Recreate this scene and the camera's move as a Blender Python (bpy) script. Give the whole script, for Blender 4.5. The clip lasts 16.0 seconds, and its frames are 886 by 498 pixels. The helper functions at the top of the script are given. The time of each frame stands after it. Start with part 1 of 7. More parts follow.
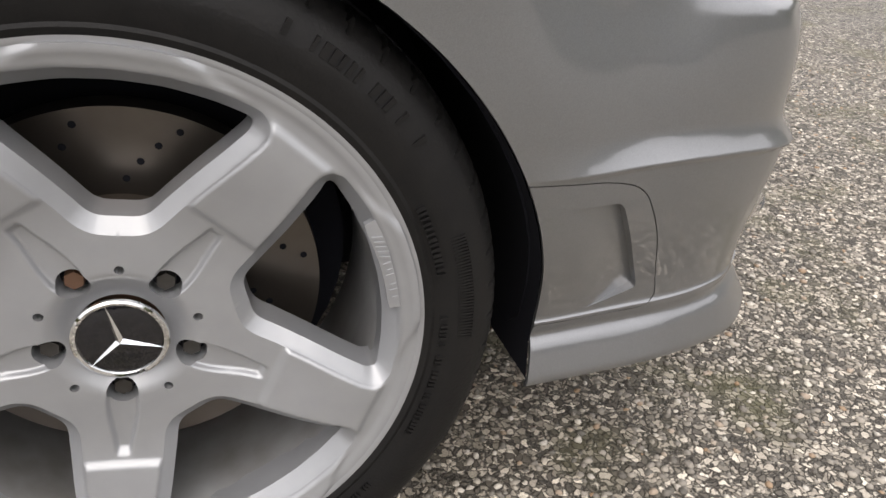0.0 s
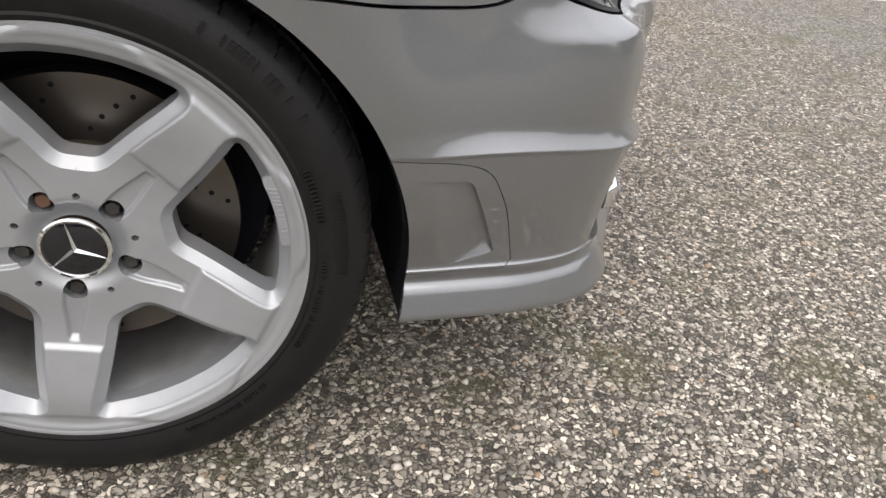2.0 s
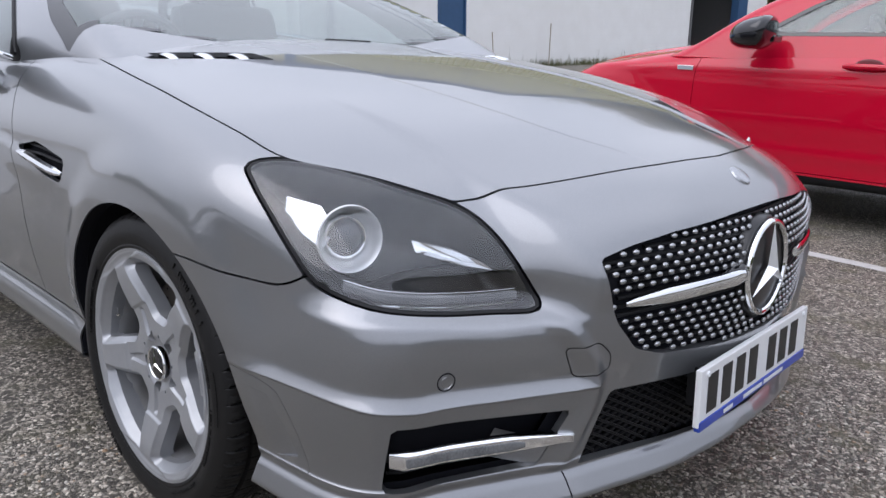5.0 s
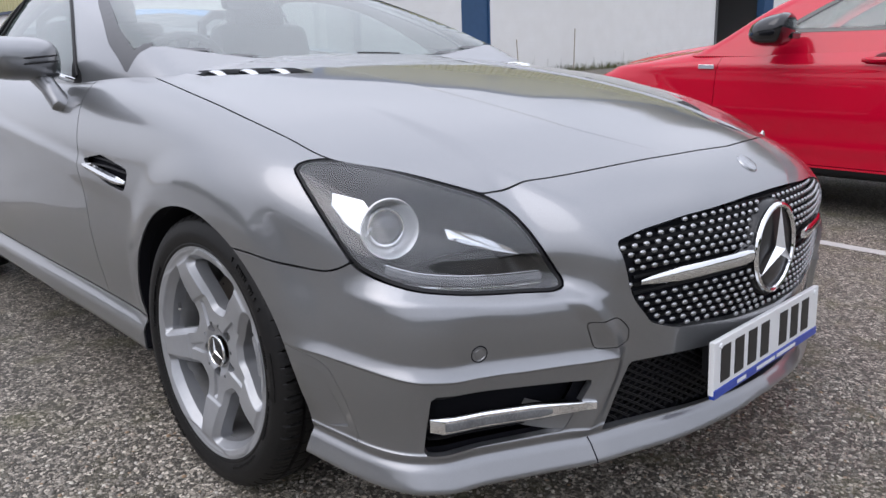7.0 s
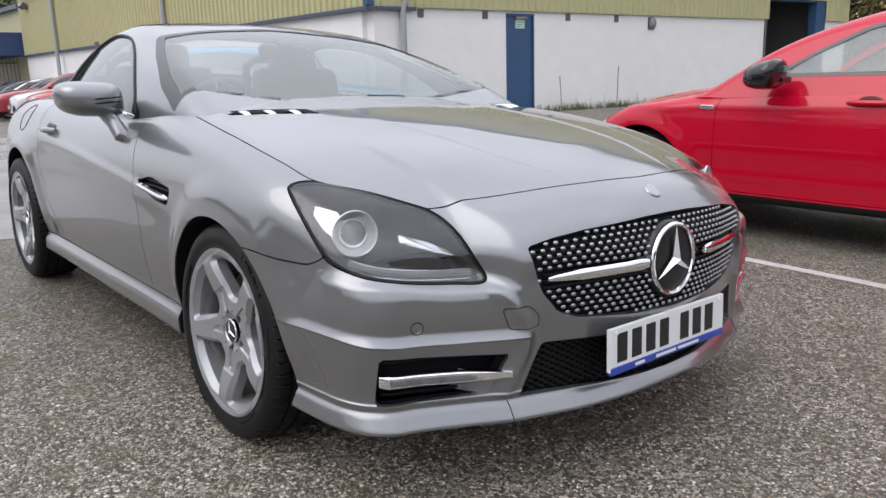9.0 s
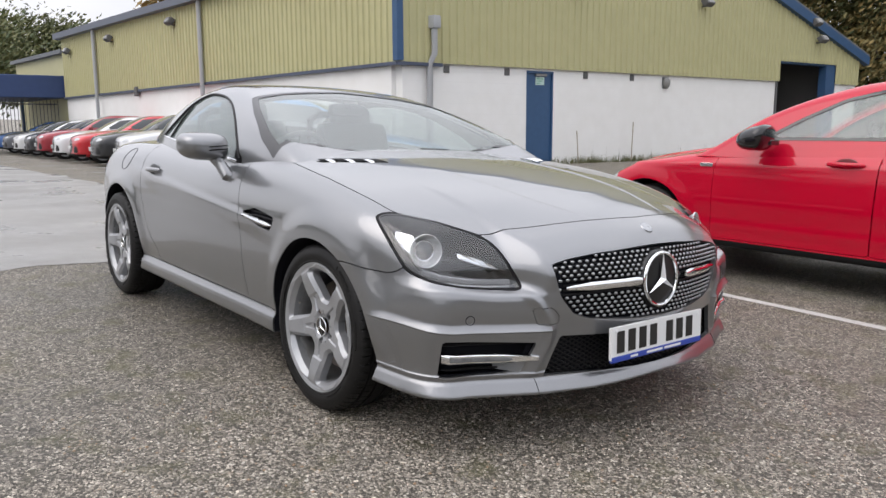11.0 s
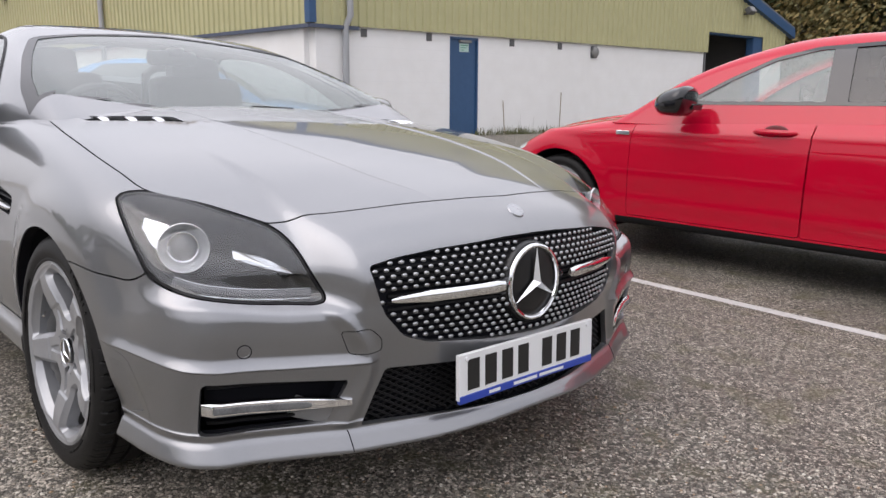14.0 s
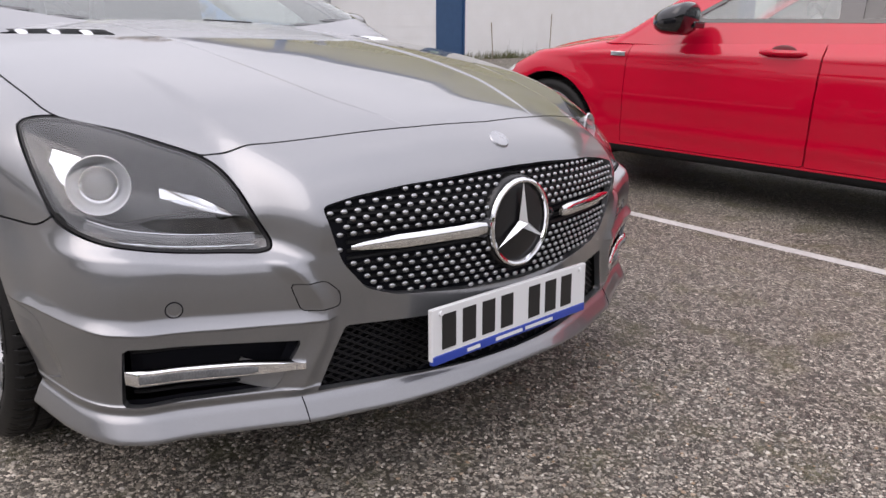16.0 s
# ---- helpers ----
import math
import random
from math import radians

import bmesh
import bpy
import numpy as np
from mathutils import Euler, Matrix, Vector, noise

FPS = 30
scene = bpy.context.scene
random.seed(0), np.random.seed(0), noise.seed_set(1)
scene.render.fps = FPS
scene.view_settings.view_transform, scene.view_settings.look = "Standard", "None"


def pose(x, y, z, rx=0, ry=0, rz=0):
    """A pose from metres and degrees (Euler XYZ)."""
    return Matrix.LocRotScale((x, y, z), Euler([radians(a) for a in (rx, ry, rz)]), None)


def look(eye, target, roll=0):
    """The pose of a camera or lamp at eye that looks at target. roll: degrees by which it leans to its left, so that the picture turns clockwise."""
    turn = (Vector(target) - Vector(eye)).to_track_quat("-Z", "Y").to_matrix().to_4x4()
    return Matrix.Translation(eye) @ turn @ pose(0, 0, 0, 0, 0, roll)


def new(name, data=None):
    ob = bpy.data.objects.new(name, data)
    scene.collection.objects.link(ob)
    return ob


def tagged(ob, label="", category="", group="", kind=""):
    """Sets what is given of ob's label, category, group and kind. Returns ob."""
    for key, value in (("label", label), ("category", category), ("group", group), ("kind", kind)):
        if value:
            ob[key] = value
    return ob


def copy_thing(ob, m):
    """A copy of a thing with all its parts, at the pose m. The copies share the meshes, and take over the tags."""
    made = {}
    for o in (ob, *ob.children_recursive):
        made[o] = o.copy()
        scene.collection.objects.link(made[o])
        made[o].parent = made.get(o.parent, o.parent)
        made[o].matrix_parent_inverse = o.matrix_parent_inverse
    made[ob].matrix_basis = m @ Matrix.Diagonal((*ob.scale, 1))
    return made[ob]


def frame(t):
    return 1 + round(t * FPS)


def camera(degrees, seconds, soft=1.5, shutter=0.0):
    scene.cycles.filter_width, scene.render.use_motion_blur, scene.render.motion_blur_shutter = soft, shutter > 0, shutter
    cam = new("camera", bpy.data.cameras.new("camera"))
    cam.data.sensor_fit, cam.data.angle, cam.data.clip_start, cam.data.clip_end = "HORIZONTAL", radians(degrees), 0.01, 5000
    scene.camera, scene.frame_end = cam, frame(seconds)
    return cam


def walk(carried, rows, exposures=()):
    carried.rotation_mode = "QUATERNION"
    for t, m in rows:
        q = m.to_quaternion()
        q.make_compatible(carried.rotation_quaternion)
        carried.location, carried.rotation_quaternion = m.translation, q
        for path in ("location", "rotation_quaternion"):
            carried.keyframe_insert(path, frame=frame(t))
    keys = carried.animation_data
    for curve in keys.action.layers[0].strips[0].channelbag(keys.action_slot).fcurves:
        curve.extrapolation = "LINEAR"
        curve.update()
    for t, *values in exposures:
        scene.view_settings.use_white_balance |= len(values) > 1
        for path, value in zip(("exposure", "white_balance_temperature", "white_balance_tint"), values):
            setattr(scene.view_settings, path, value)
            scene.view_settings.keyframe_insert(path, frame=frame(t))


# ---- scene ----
SKY, SUN = .145, 1.0
cam = camera(60.7, 16.0)
PATH = [
    (0, (0.11, -1.387, 0.692), (0.589, 0.276, -0.31), 2.89),
    (0.5, (0.117, -1.212, 0.61), (0.667, 0.421, -0.406), 3.9),
    (1, (0.13, -1.186, 0.603), (0.673, 0.406, -0.479), 5.16),
    (1.5, (0.143, -1.291, 0.635), (0.654, 0.316, -0.44), 6.38),
    (2, (0.21, -1.589, 0.775), (0.634, 0.065, -0.267), 7.19),
    (2.5, (0.392, -1.746, 0.958), (0.663, -0.05, -0.066), 7.84),
    (3, (0.575, -1.565, 1.094), (0.442, 0.185, 0.135), 7.81),
    (3.5, (0.854, -1.415, 1.067), (0.012, 0.229, 0.3), 5.8),
    (4, (1.134, -1.484, 1.061), (-0.036, 0.008, 0.423), 4.7),
    (4.5, (1.319, -1.477, 0.982), (0.037, -0.05, 0.417), 3.4),
    (7, (1.509, -1.594, 0.981), (0.116, -0.255, 0.464), -0.4),
    (7.5, (1.562, -1.594, 0.973), (0.159, -0.263, 0.464), -0.4),
    (8, (1.688, -1.588, 0.97), (0.264, -0.274, 0.475), -0.4),
    (8.5, (1.817, -1.616, 0.995), (0.359, -0.331, 0.524), -0.2),
    (9, (1.983, -1.719, 1.021), (0.485, -0.468, 0.587), -0.0),
    (9.5, (2.179, -1.87, 1.036), (0.645, -0.648, 0.642), 0.4),
    (12, (2.451, -2.319, 1.068), (0.914, -1.073, 0.778), 1.6),
    (12.5, (2.433, -2.164, 1.072), (0.903, -0.91, 0.778), 1.7),
    (13, (2.395, -1.93, 1.051), (0.89, -0.65, 0.739), 1.9),
    (13.5, (2.227, -1.677, 1.015), (0.761, -0.36, 0.674), 1.9),
    (14, (2.073, -1.46, 0.996), (0.65, -0.106, 0.62), 1.9),
    (14.5, (1.97, -1.271, 0.973), (0.582, 0.106, 0.552), 2.2),
    (15, (1.922, -1.168, 0.957), (0.551, 0.212, 0.494), 2.4),
    (15.5, (1.915, -1.159, 0.952), (0.55, 0.212, 0.442), 2.3),
    (16, (1.904, -1.248, 0.963), (0.538, 0.102, 0.403), 2.0),
]
LIGHTMETER = [(0, .50, 6850, 13), (.5, .80, 6700, 13), (1, .88, 6700, 13), (1.5, .75, 6700, 13), (2, .50, 6750, 12), (2.5, .30, 6700, 12), (3, .22, 6650, 12), (3.5, .15, 6000, 12),
              (4.5, .05, 5950, 15), (7, .08, 6100, 15), (8, .08, 6150, 15), (9.5, .12, 6400, 14), (12, .14, 6500, 13), (14, .12, 6500, 16), (16, .12, 6550, 19)]
walk(cam, [(t, look(eye, target, roll)) for t, eye, target, roll in PATH], LIGHTMETER)


# ---- car body forms: smooth fields, negative inside ----
YC = 0.025


def curve1(pairs):
    """A smooth function through (value, result) pairs; straight beyond the ends."""
    a = np.array(sorted(pairs), float)
    xs, ys = a[:, 0], a[:, 1]
    h, d = np.diff(xs), np.diff(ys) / np.diff(xs)
    m = np.empty_like(ys)
    m[0], m[-1] = d[0], d[-1]
    m[1:-1] = (d[:-1] * h[1:] + d[1:] * h[:-1]) / (h[:-1] + h[1:])

    def f(x):
        x = np.asarray(x, float)
        i = np.clip(np.searchsorted(xs, x) - 1, 0, len(h) - 1)
        s = np.clip((x - xs[i]) / h[i], 0, 1)
        y = (ys[i] * (1 + 2 * s) * (1 - s) ** 2 + m[i] * h[i] * s * (1 - s) ** 2
             + ys[i + 1] * s * s * (3 - 2 * s) + m[i + 1] * h[i] * s * s * (s - 1))
        return y + np.minimum(x - xs[0], 0) * m[0] + np.maximum(x - xs[-1], 0) * m[-1]
    return f


def smax(a, b, k):
    h = np.maximum(k - np.abs(a - b), 0) / k
    return np.maximum(a, b) + h * h * k * 0.25


def step(a, b, x):
    s = np.clip((x - a) / (b - a), 0, 1)
    return s * s * (3 - 2 * s)


HOOD_MID = curve1([(.95, .64), (.80, .738), (.70, .780), (.5, .833), (.2, .885), (-.2, .930), (-.6, .962), (-1.0, .975),
                   (-2.3, .99), (-2.8, .975), (-3.1, .945), (-3.3, .9)])
HOOD_DROP = curve1([(.95, .26), (.75, .22), (.56, .150), (.45, .108), (.33, .082), (0, .05), (-.6, .048), (-1.0, .064), (-2.3, .06), (-3.2, .05)])
SIDE_MAX = curve1([(.75, .84), (.6, .868), (.35, .895), (.1, .908), (-.05, .908), (-.4, .894), (-.7, .892), (-1.2, .897), (-1.9, .903),
                   (-2.43, .915), (-2.8, .90), (-3.1, .85), (-3.3, .78)])
SIDE_IN = curve1([(.10, .03), (.20, .024), (.30, .022), (.40, .008), (.44, .004), (.50, .0), (.56, .0), (.66, .0), (.74, .012), (.82, .042), (.90, .085), (1.0, .16)])
NOSE_MID = curve1([(.08, .79), (.14, .862), (.2, .868), (.26, .860), (.33, .860), (.42, .866), (.5, .872), (.56, .868), (.64, .852), (.70, .836),
                   (.76, .795), (.85, .6), (.95, .3)])
NOSE_BACK = curve1([(0, 0), (.12, .005), (.25, .021), (.46, .076), (.5, .085), (.6, .125), (.717, .178), (.8, .208), (.86, .268), (.9, .39), (1.0, .9)])
LAMP_BACK = curve1([(.30, 0), (.40, 0), (.44, .003), (.50, .006), (.526, .009), (.538, .016), (.550, .044), (.564, .068), (.62, .088), (.71, .125), (.8, .2), (1, .3)])


NOSE_TUCK = curve1([(0, 0), (.15, .004), (.25, .012), (.46, .020), (.60, .031), (.72, .033), (.80, .037), (.86, .036), (1.0, .03)])
FOLD_W = curve1([(.24, .530), (.26, .525), (.33, .500), (.39, .478), (.46, .488), (.50, .515), (.545, .548)])
RIDGE = curve1([(.9, .13), (.71, .203), (.49, .287), (.24, .325), (-.1, .335), (-.5, .335)])


def body_field(P):
    x, w, z = P[..., 0], np.abs(P[..., 1] - YC), P[..., 2]
    top = (z - HOOD_MID(x) + HOOD_DROP(x) * (w / .75) ** 2) * .93
    # middle of the bonnet set a little lower between two soft ridges
    top = top + .0032 * (1 - step(-.0012, .0022, w - RIDGE(x))) * step(.74, .55, x) * step(-.62, -.35, x)
    side = w - SIDE_MAX(x) + SIDE_IN(z) + .034 * step(.22, .48, x) * step(.38, .68, z)
    shoulder = LAMP_BACK(z - .020 * step(.62, .82, w)) * step(.475, .57, w)
    nose = (x - .012 - NOSE_MID(z) + NOSE_BACK(w) + shoulder + NOSE_TUCK(w) * step(.64, .54, z)) * .85
    tail = (-3.20 - .08 * step(.3, .6, z) + .5 * w ** 4 - x + .12 * step(.7, 1.0, z)) * .9
    f = smax(smax(side, nose, .07), top, .085)
    f = smax(f, tail, .15)
    # crease along the bumper, lip at its foot
    zc = z + .020 * step(.46, .74, x)
    above = np.clip((.466 - zc) / .026, 0, 1)
    below = np.clip((zc - .30) / .13, 0, 1)
    f = f - step(.28, .52, x) * step(.44, .52, w) * .015 * np.where(zc > .440, above ** 1.6, below * np.clip((zc - .4345) / .011 + .5, .55, 1))
    # upright fold between the middle of the bumper and its corners
    fold_d = np.abs(w - FOLD_W(z))
    f = f - .0095 * np.clip(1 - fold_d / .030, 0, 1) ** 1.1 * step(.255, .285, z) * step(.565, .525, z) * step(.45, .6, x)
    foot = np.clip((.258 - z) / .052, 0, 1)
    f = f - step(.10, .25, x) * (.019 * foot - .003 * step(.272, .260, z) * (1 - step(0, .25, foot)))
    # crease along the door, rising to the rear
    rise = z - .672 - (-.69 - x) * .085
    f = f - .007 * step(-.075, -.004, rise) * step(.022, .0, rise) * step(-.36, -.62, x) * step(-2.35, -1.95, x) * step(.5, .7, w)
    # rocker along the sill
    f = f - (1 - step(-.35, -.30, x)) * step(-2.15, -2.10, x) * .022 * step(.30, .26, z)
    # flares round the wheel arches
    for cx in (0, -2.43):
        r = np.hypot(x - cx, z - .318)
        f = f - .012 * step(.47, .375, r) * step(.3, .6, w) * step(.25, .36, z)
    # underside
    return smax(f, .206 + .016 * step(.4, .0, w) * step(.3, .6, x) - z, .014)


CAB_TOP = curve1([(-.3, .80), (-.62, .955), (-.95, 1.105), (-1.28, 1.232), (-1.42, 1.266), (-1.6, 1.288), (-1.85, 1.288), (-2.1, 1.25), (-2.35, 1.16),
                  (-2.6, 1.055), (-2.9, .93)])
CAB_SIDE = curve1([(.85, .80), (.92, .785), (1.0, .745), (1.1, .68), (1.2, .60), (1.3, .50)])
CAB_NARROW = curve1([(-.5, .04), (-.9, .0), (-1.5, .0), (-2.0, .03), (-2.5, .12), (-2.9, .25)])


def cabin_field(P):
    x, w, z = P[..., 0], np.abs(P[..., 1] - YC), P[..., 2]
    top = (z - CAB_TOP(x - .32 * (w / .7) ** 2 * step(-1.5, -.6, x) * .55) + .03 * (w / .6) ** 2) * .88
    side = (w - CAB_SIDE(z) + CAB_NARROW(x)) * .85
    return smax(top, side, .055)


# ---- world and light: overcast day ----
world = bpy.data.worlds.new("overcast_sky")
world.use_nodes = True
scene.world = world
wn, wl = world.node_tree.nodes, world.node_tree.links
sky = wn.new("ShaderNodeTexSky")
sky.sky_type, sky.sun_disc = "NISHITA", False
sky.sun_elevation, sky.sun_rotation = radians(48), radians(200)
sky.air_density, sky.dust_density = 1.0, 4.0
cloud_map = wn.new("ShaderNodeTexCoord")
cloud = wn.new("ShaderNodeTexNoise")
cloud.inputs["Scale"].default_value, cloud.inputs["Detail"].default_value = 2.2, 5
wl.new(cloud_map.outputs["Generated"], cloud.inputs["Vector"])
cloud_tone = wn.new("ShaderNodeValToRGB")
cloud_tone.color_ramp.elements[0].position, cloud_tone.color_ramp.elements[0].color = .30, (7.0, 7.3, 7.8, 1)
cloud_tone.color_ramp.elements[1].position, cloud_tone.color_ramp.elements[1].color = .72, (10.2, 10.3, 10.6, 1)
wl.new(cloud.outputs["Fac"], cloud_tone.inputs["Fac"])
veil = wn.new("ShaderNodeMixRGB")
veil.inputs["Fac"].default_value = .88
wl.new(sky.outputs["Color"], veil.inputs["Color1"])
wl.new(cloud_tone.outputs["Color"], veil.inputs["Color2"])
# an overcast sky is about three times as bright overhead as at the horizon
lift_xyz, lift = wn.new("ShaderNodeSeparateXYZ"), wn.new("ShaderNodeMapRange")
wl.new(cloud_map.outputs["Generated"], lift_xyz.inputs[0])
wl.new(lift_xyz.outputs["Z"], lift.inputs["Value"])
lift.inputs["From Min"].default_value, lift.inputs["From Max"].default_value = 0.0, 1.0
lift.inputs["To Min"].default_value, lift.inputs["To Max"].default_value = .62, 1.42
grade = wn.new("ShaderNodeMixRGB")
grade.blend_type, grade.inputs["Fac"].default_value = "MULTIPLY", 1.0
wl.new(veil.outputs["Color"], grade.inputs["Color1"])
wl.new(lift.outputs[0], grade.inputs["Color2"])
wl.new(grade.outputs["Color"], wn["Background"].inputs["Color"])
wn["Background"].inputs["Strength"].default_value = SKY

sun = new("sun", bpy.data.lights.new("sun", "SUN"))
sun.data.energy, sun.data.angle, sun.data.color = SUN, radians(60), (1.0, .97, .93)
sun.matrix_world = look((0, 0, 10), (1.0, 8.0, 0))


# ---- materials ----
def material(name, colour, rough=.5, metal=0.0, coat=0.0, grain=None, bump=None, spec=None, alpha=1.0, spread=.25):
    """A Principled surface. grain: (scale, second colour); bump: (scale, strength, distance)."""
    m = bpy.data.materials.new(name)
    m.use_nodes = True
    n, l = m.node_tree.nodes, m.node_tree.links
    b = n["Principled BSDF"]
    b.inputs["Base Color"].default_value = (*colour, 1)
    b.inputs["Roughness"].default_value, b.inputs["Metallic"].default_value = rough, metal
    b.inputs["Coat Weight"].default_value, b.inputs["Coat Roughness"].default_value = coat, .04
    if spec is not None:
        b.inputs["Specular IOR Level"].default_value = spec
    co = n.new("ShaderNodeTexCoord")
    if grain:
        a, c = n.new("ShaderNodeTexNoise"), n.new("ShaderNodeTexNoise")
        a.inputs["Scale"].default_value, a.inputs["Detail"].default_value = grain[0], 6
        c.inputs["Scale"].default_value, c.inputs["Detail"].default_value = grain[0] * .09, 4
        mix, both = n.new("ShaderNodeMixRGB"), n.new("ShaderNodeMath")
        both.operation = "MULTIPLY_ADD"
        both.inputs[1].default_value = .55
        half = n.new("ShaderNodeMath")
        half.operation, half.inputs[1].default_value = "MULTIPLY", .45
        ramp = n.new("ShaderNodeMapRange")
        ramp.inputs["From Min"].default_value, ramp.inputs["From Max"].default_value = .5 - spread, .5 + spread
        mix.inputs["Color1"].default_value, mix.inputs["Color2"].default_value = (*colour, 1), (*grain[1], 1)
        for t in (a, c):
            l.new(co.outputs["Object"], t.inputs["Vector"])
        l.new(a.outputs["Fac"], both.inputs[0])
        l.new(c.outputs["Fac"], half.inputs[0])
        l.new(half.outputs[0], both.inputs[2])
        l.new(both.outputs[0], ramp.inputs["Value"])
        l.new(ramp.outputs[0], mix.inputs["Fac"])
        l.new(mix.outputs[0], b.inputs["Base Color"])
    if bump:
        t, u = n.new("ShaderNodeTexNoise"), n.new("ShaderNodeBump")
        t.inputs["Scale"].default_value, t.inputs["Detail"].default_value = bump[0], 5
        u.inputs["Strength"].default_value, u.inputs["Distance"].default_value = bump[1], bump[2]
        l.new(co.outputs["Object"], t.inputs["Vector"])
        l.new(t.outputs["Fac"], u.inputs["Height"])
        l.new(u.outputs[0], b.inputs["Normal"])
    return m


def glass(name, tint=(1, 1, 1), rough=0.0, ior=1.45, film=0.0, damp=(.75, .80, .78)):
    """A thin pane: clear, with its mirror image by Fresnel and, if asked, a milky film (damp is its colour)."""
    m = bpy.data.materials.new(name)
    m.use_nodes = True
    n, l = m.node_tree.nodes, m.node_tree.links
    n.remove(n["Principled BSDF"])
    clear, shine, film_diffuse = n.new("ShaderNodeBsdfTransparent"), n.new("ShaderNodeBsdfGlossy"), n.new("ShaderNodeBsdfDiffuse")
    mix, veil = n.new("ShaderNodeMixShader"), n.new("ShaderNodeMixShader")
    lw, power, fr = n.new("ShaderNodeLayerWeight"), n.new("ShaderNodeMath"), n.new("ShaderNodeMath")
    lw.inputs["Blend"].default_value = .5
    power.operation, fr.operation = "POWER", "MULTIPLY_ADD"
    power.inputs[1].default_value, fr.inputs[1].default_value, fr.inputs[2].default_value = 5.0, .93, ((ior - 1) / (ior + 1)) ** 2 * 1.6
    l.new(lw.outputs["Facing"], power.inputs[0])
    l.new(power.outputs[0], fr.inputs[0])
    clear.inputs["Color"].default_value = (*tint, 1)
    film_diffuse.inputs["Color"].default_value = (*damp, 1)
    veil.inputs["Fac"].default_value = film
    shine.inputs["Roughness"].default_value = rough
    shine.inputs["Color"].default_value = (1, 1, 1, 1)
    l.new(clear.outputs[0], veil.inputs[1])
    l.new(film_diffuse.outputs[0], veil.inputs[2])
    l.new(fr.outputs[0], mix.inputs["Fac"])
    l.new(veil.outputs[0], mix.inputs[1])
    l.new(shine.outputs[0], mix.inputs[2])
    l.new(mix.outputs[0], n["Material Output"].inputs["Surface"])
    return m


def paint(name, colour, flake, rough, metal):
    """Car paint: pigment with fine flakes under a clear coat, with faint road film."""
    m = material(name, colour, rough, metal, coat=1.0)
    n, l = m.node_tree.nodes, m.node_tree.links
    b = n["Principled BSDF"]
    co = n.new("ShaderNodeTexCoord")
    v, mix, film, add = n.new("ShaderNodeTexVoronoi"), n.new("ShaderNodeMixRGB"), n.new("ShaderNodeTexNoise"), n.new("ShaderNodeMapRange")
    v.inputs["Scale"].default_value = 2000
    mix.inputs["Color1"].default_value, mix.inputs["Color2"].default_value = (*colour, 1), (*flake, 1)
    film.inputs["Scale"].default_value, film.inputs["Detail"].default_value = 9, 8
    add.inputs["From Min"].default_value, add.inputs["From Max"].default_value = .35, .75
    add.inputs["To Min"].default_value, add.inputs["To Max"].default_value = .015, .06
    for t in (v, film):
        l.new(co.outputs["Object"], t.inputs["Vector"])
    l.new(v.outputs["Color"], mix.inputs["Fac"])
    l.new(mix.outputs[0], b.inputs["Base Color"])
    l.new(film.outputs["Fac"], add.inputs["Value"])
    l.new(add.outputs[0], b.inputs["Coat Roughness"])
    return m


SILVER = paint("silver_paint", (.198, .203, .212), (.254, .260, .270), .33, .77)
SILVER.node_tree.nodes["Principled BSDF"].inputs["Coat IOR"].default_value = 1.7
RED = paint("red_paint", (.42, .001, .018), (.52, .002, .026), .40, 0.0)
RED.node_tree.nodes["Principled BSDF"].inputs["Specular IOR Level"].default_value = .05
BLACK = material("black_plastic", (.008, .008, .009), .5, bump=(300, .15, .002), spec=.25)
GLOSSBLACK = material("gloss_black", (.006, .006, .008), .08, coat=.6)
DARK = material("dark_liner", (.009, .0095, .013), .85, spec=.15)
RUBBER = material("tyre_rubber", (.0055, .0055, .006), .5, grain=(60, (.012, .0115, .011)), bump=(350, .2, .002), spec=.22)
ALLOY = material("silver_alloy", (.345, .353, .366), .33, .42, coat=.5, grain=(40, (.295, .303, .315)))
ALLOY_IN = material("alloy_barrel", (.36, .37, .38), .45, .5, grain=(25, (.18, .17, .16)))
CHROME = material("chrome", (.86, .87, .88), .07, 1.0)
STEEL = material("brake_disc_steel", (.165, .148, .132), .33, .9, grain=(14, (.085, .070, .060)))
BOLT = material("dark_bolt_steel", (.09, .088, .085), .45, .7, grain=(80, (.05, .045, .04)))
RUST = material("rusty_steel", (.16, .085, .05), .7, .4, grain=(60, (.08, .05, .035)))
CLEAR = glass("clear_lens", (.93, .94, .95), .02, 1.55)
SCREEN = glass("car_glass", (.86, .92, .90), 0.0, 1.5, .17, (.60, .68, .66))
# the side glass's grey-green film paints in a pale sky reflection
SIDEGLASS = glass("side_glass", (.50, .58, .57), 0.0, 1.5, .38, (.30, .36, .355))
DARKGLASS = glass("dark_car_glass", (.22, .25, .25), 0.0, 1.5)
TRIM = material("interior_trim", (.028, .028, .030), .7, grain=(15, (.022, .022, .024)))
LEATHER = material("black_leather", (.035, .034, .034), .5, grain=(20, (.028, .027, .027)))
CLOTHGREY = material("grey_headlining", (.25, .25, .25), .9)
PLATEWHITE = material("plate_white", (.74, .75, .75), .28, coat=.4)
PLATEBLACK = material("plate_black", (.012, .012, .012), .4)
BLUE = material("blue_strip", (.015, .05, .36), .3, coat=.4)
WHITE = material("white_plastic", (.75, .76, .77), .4)


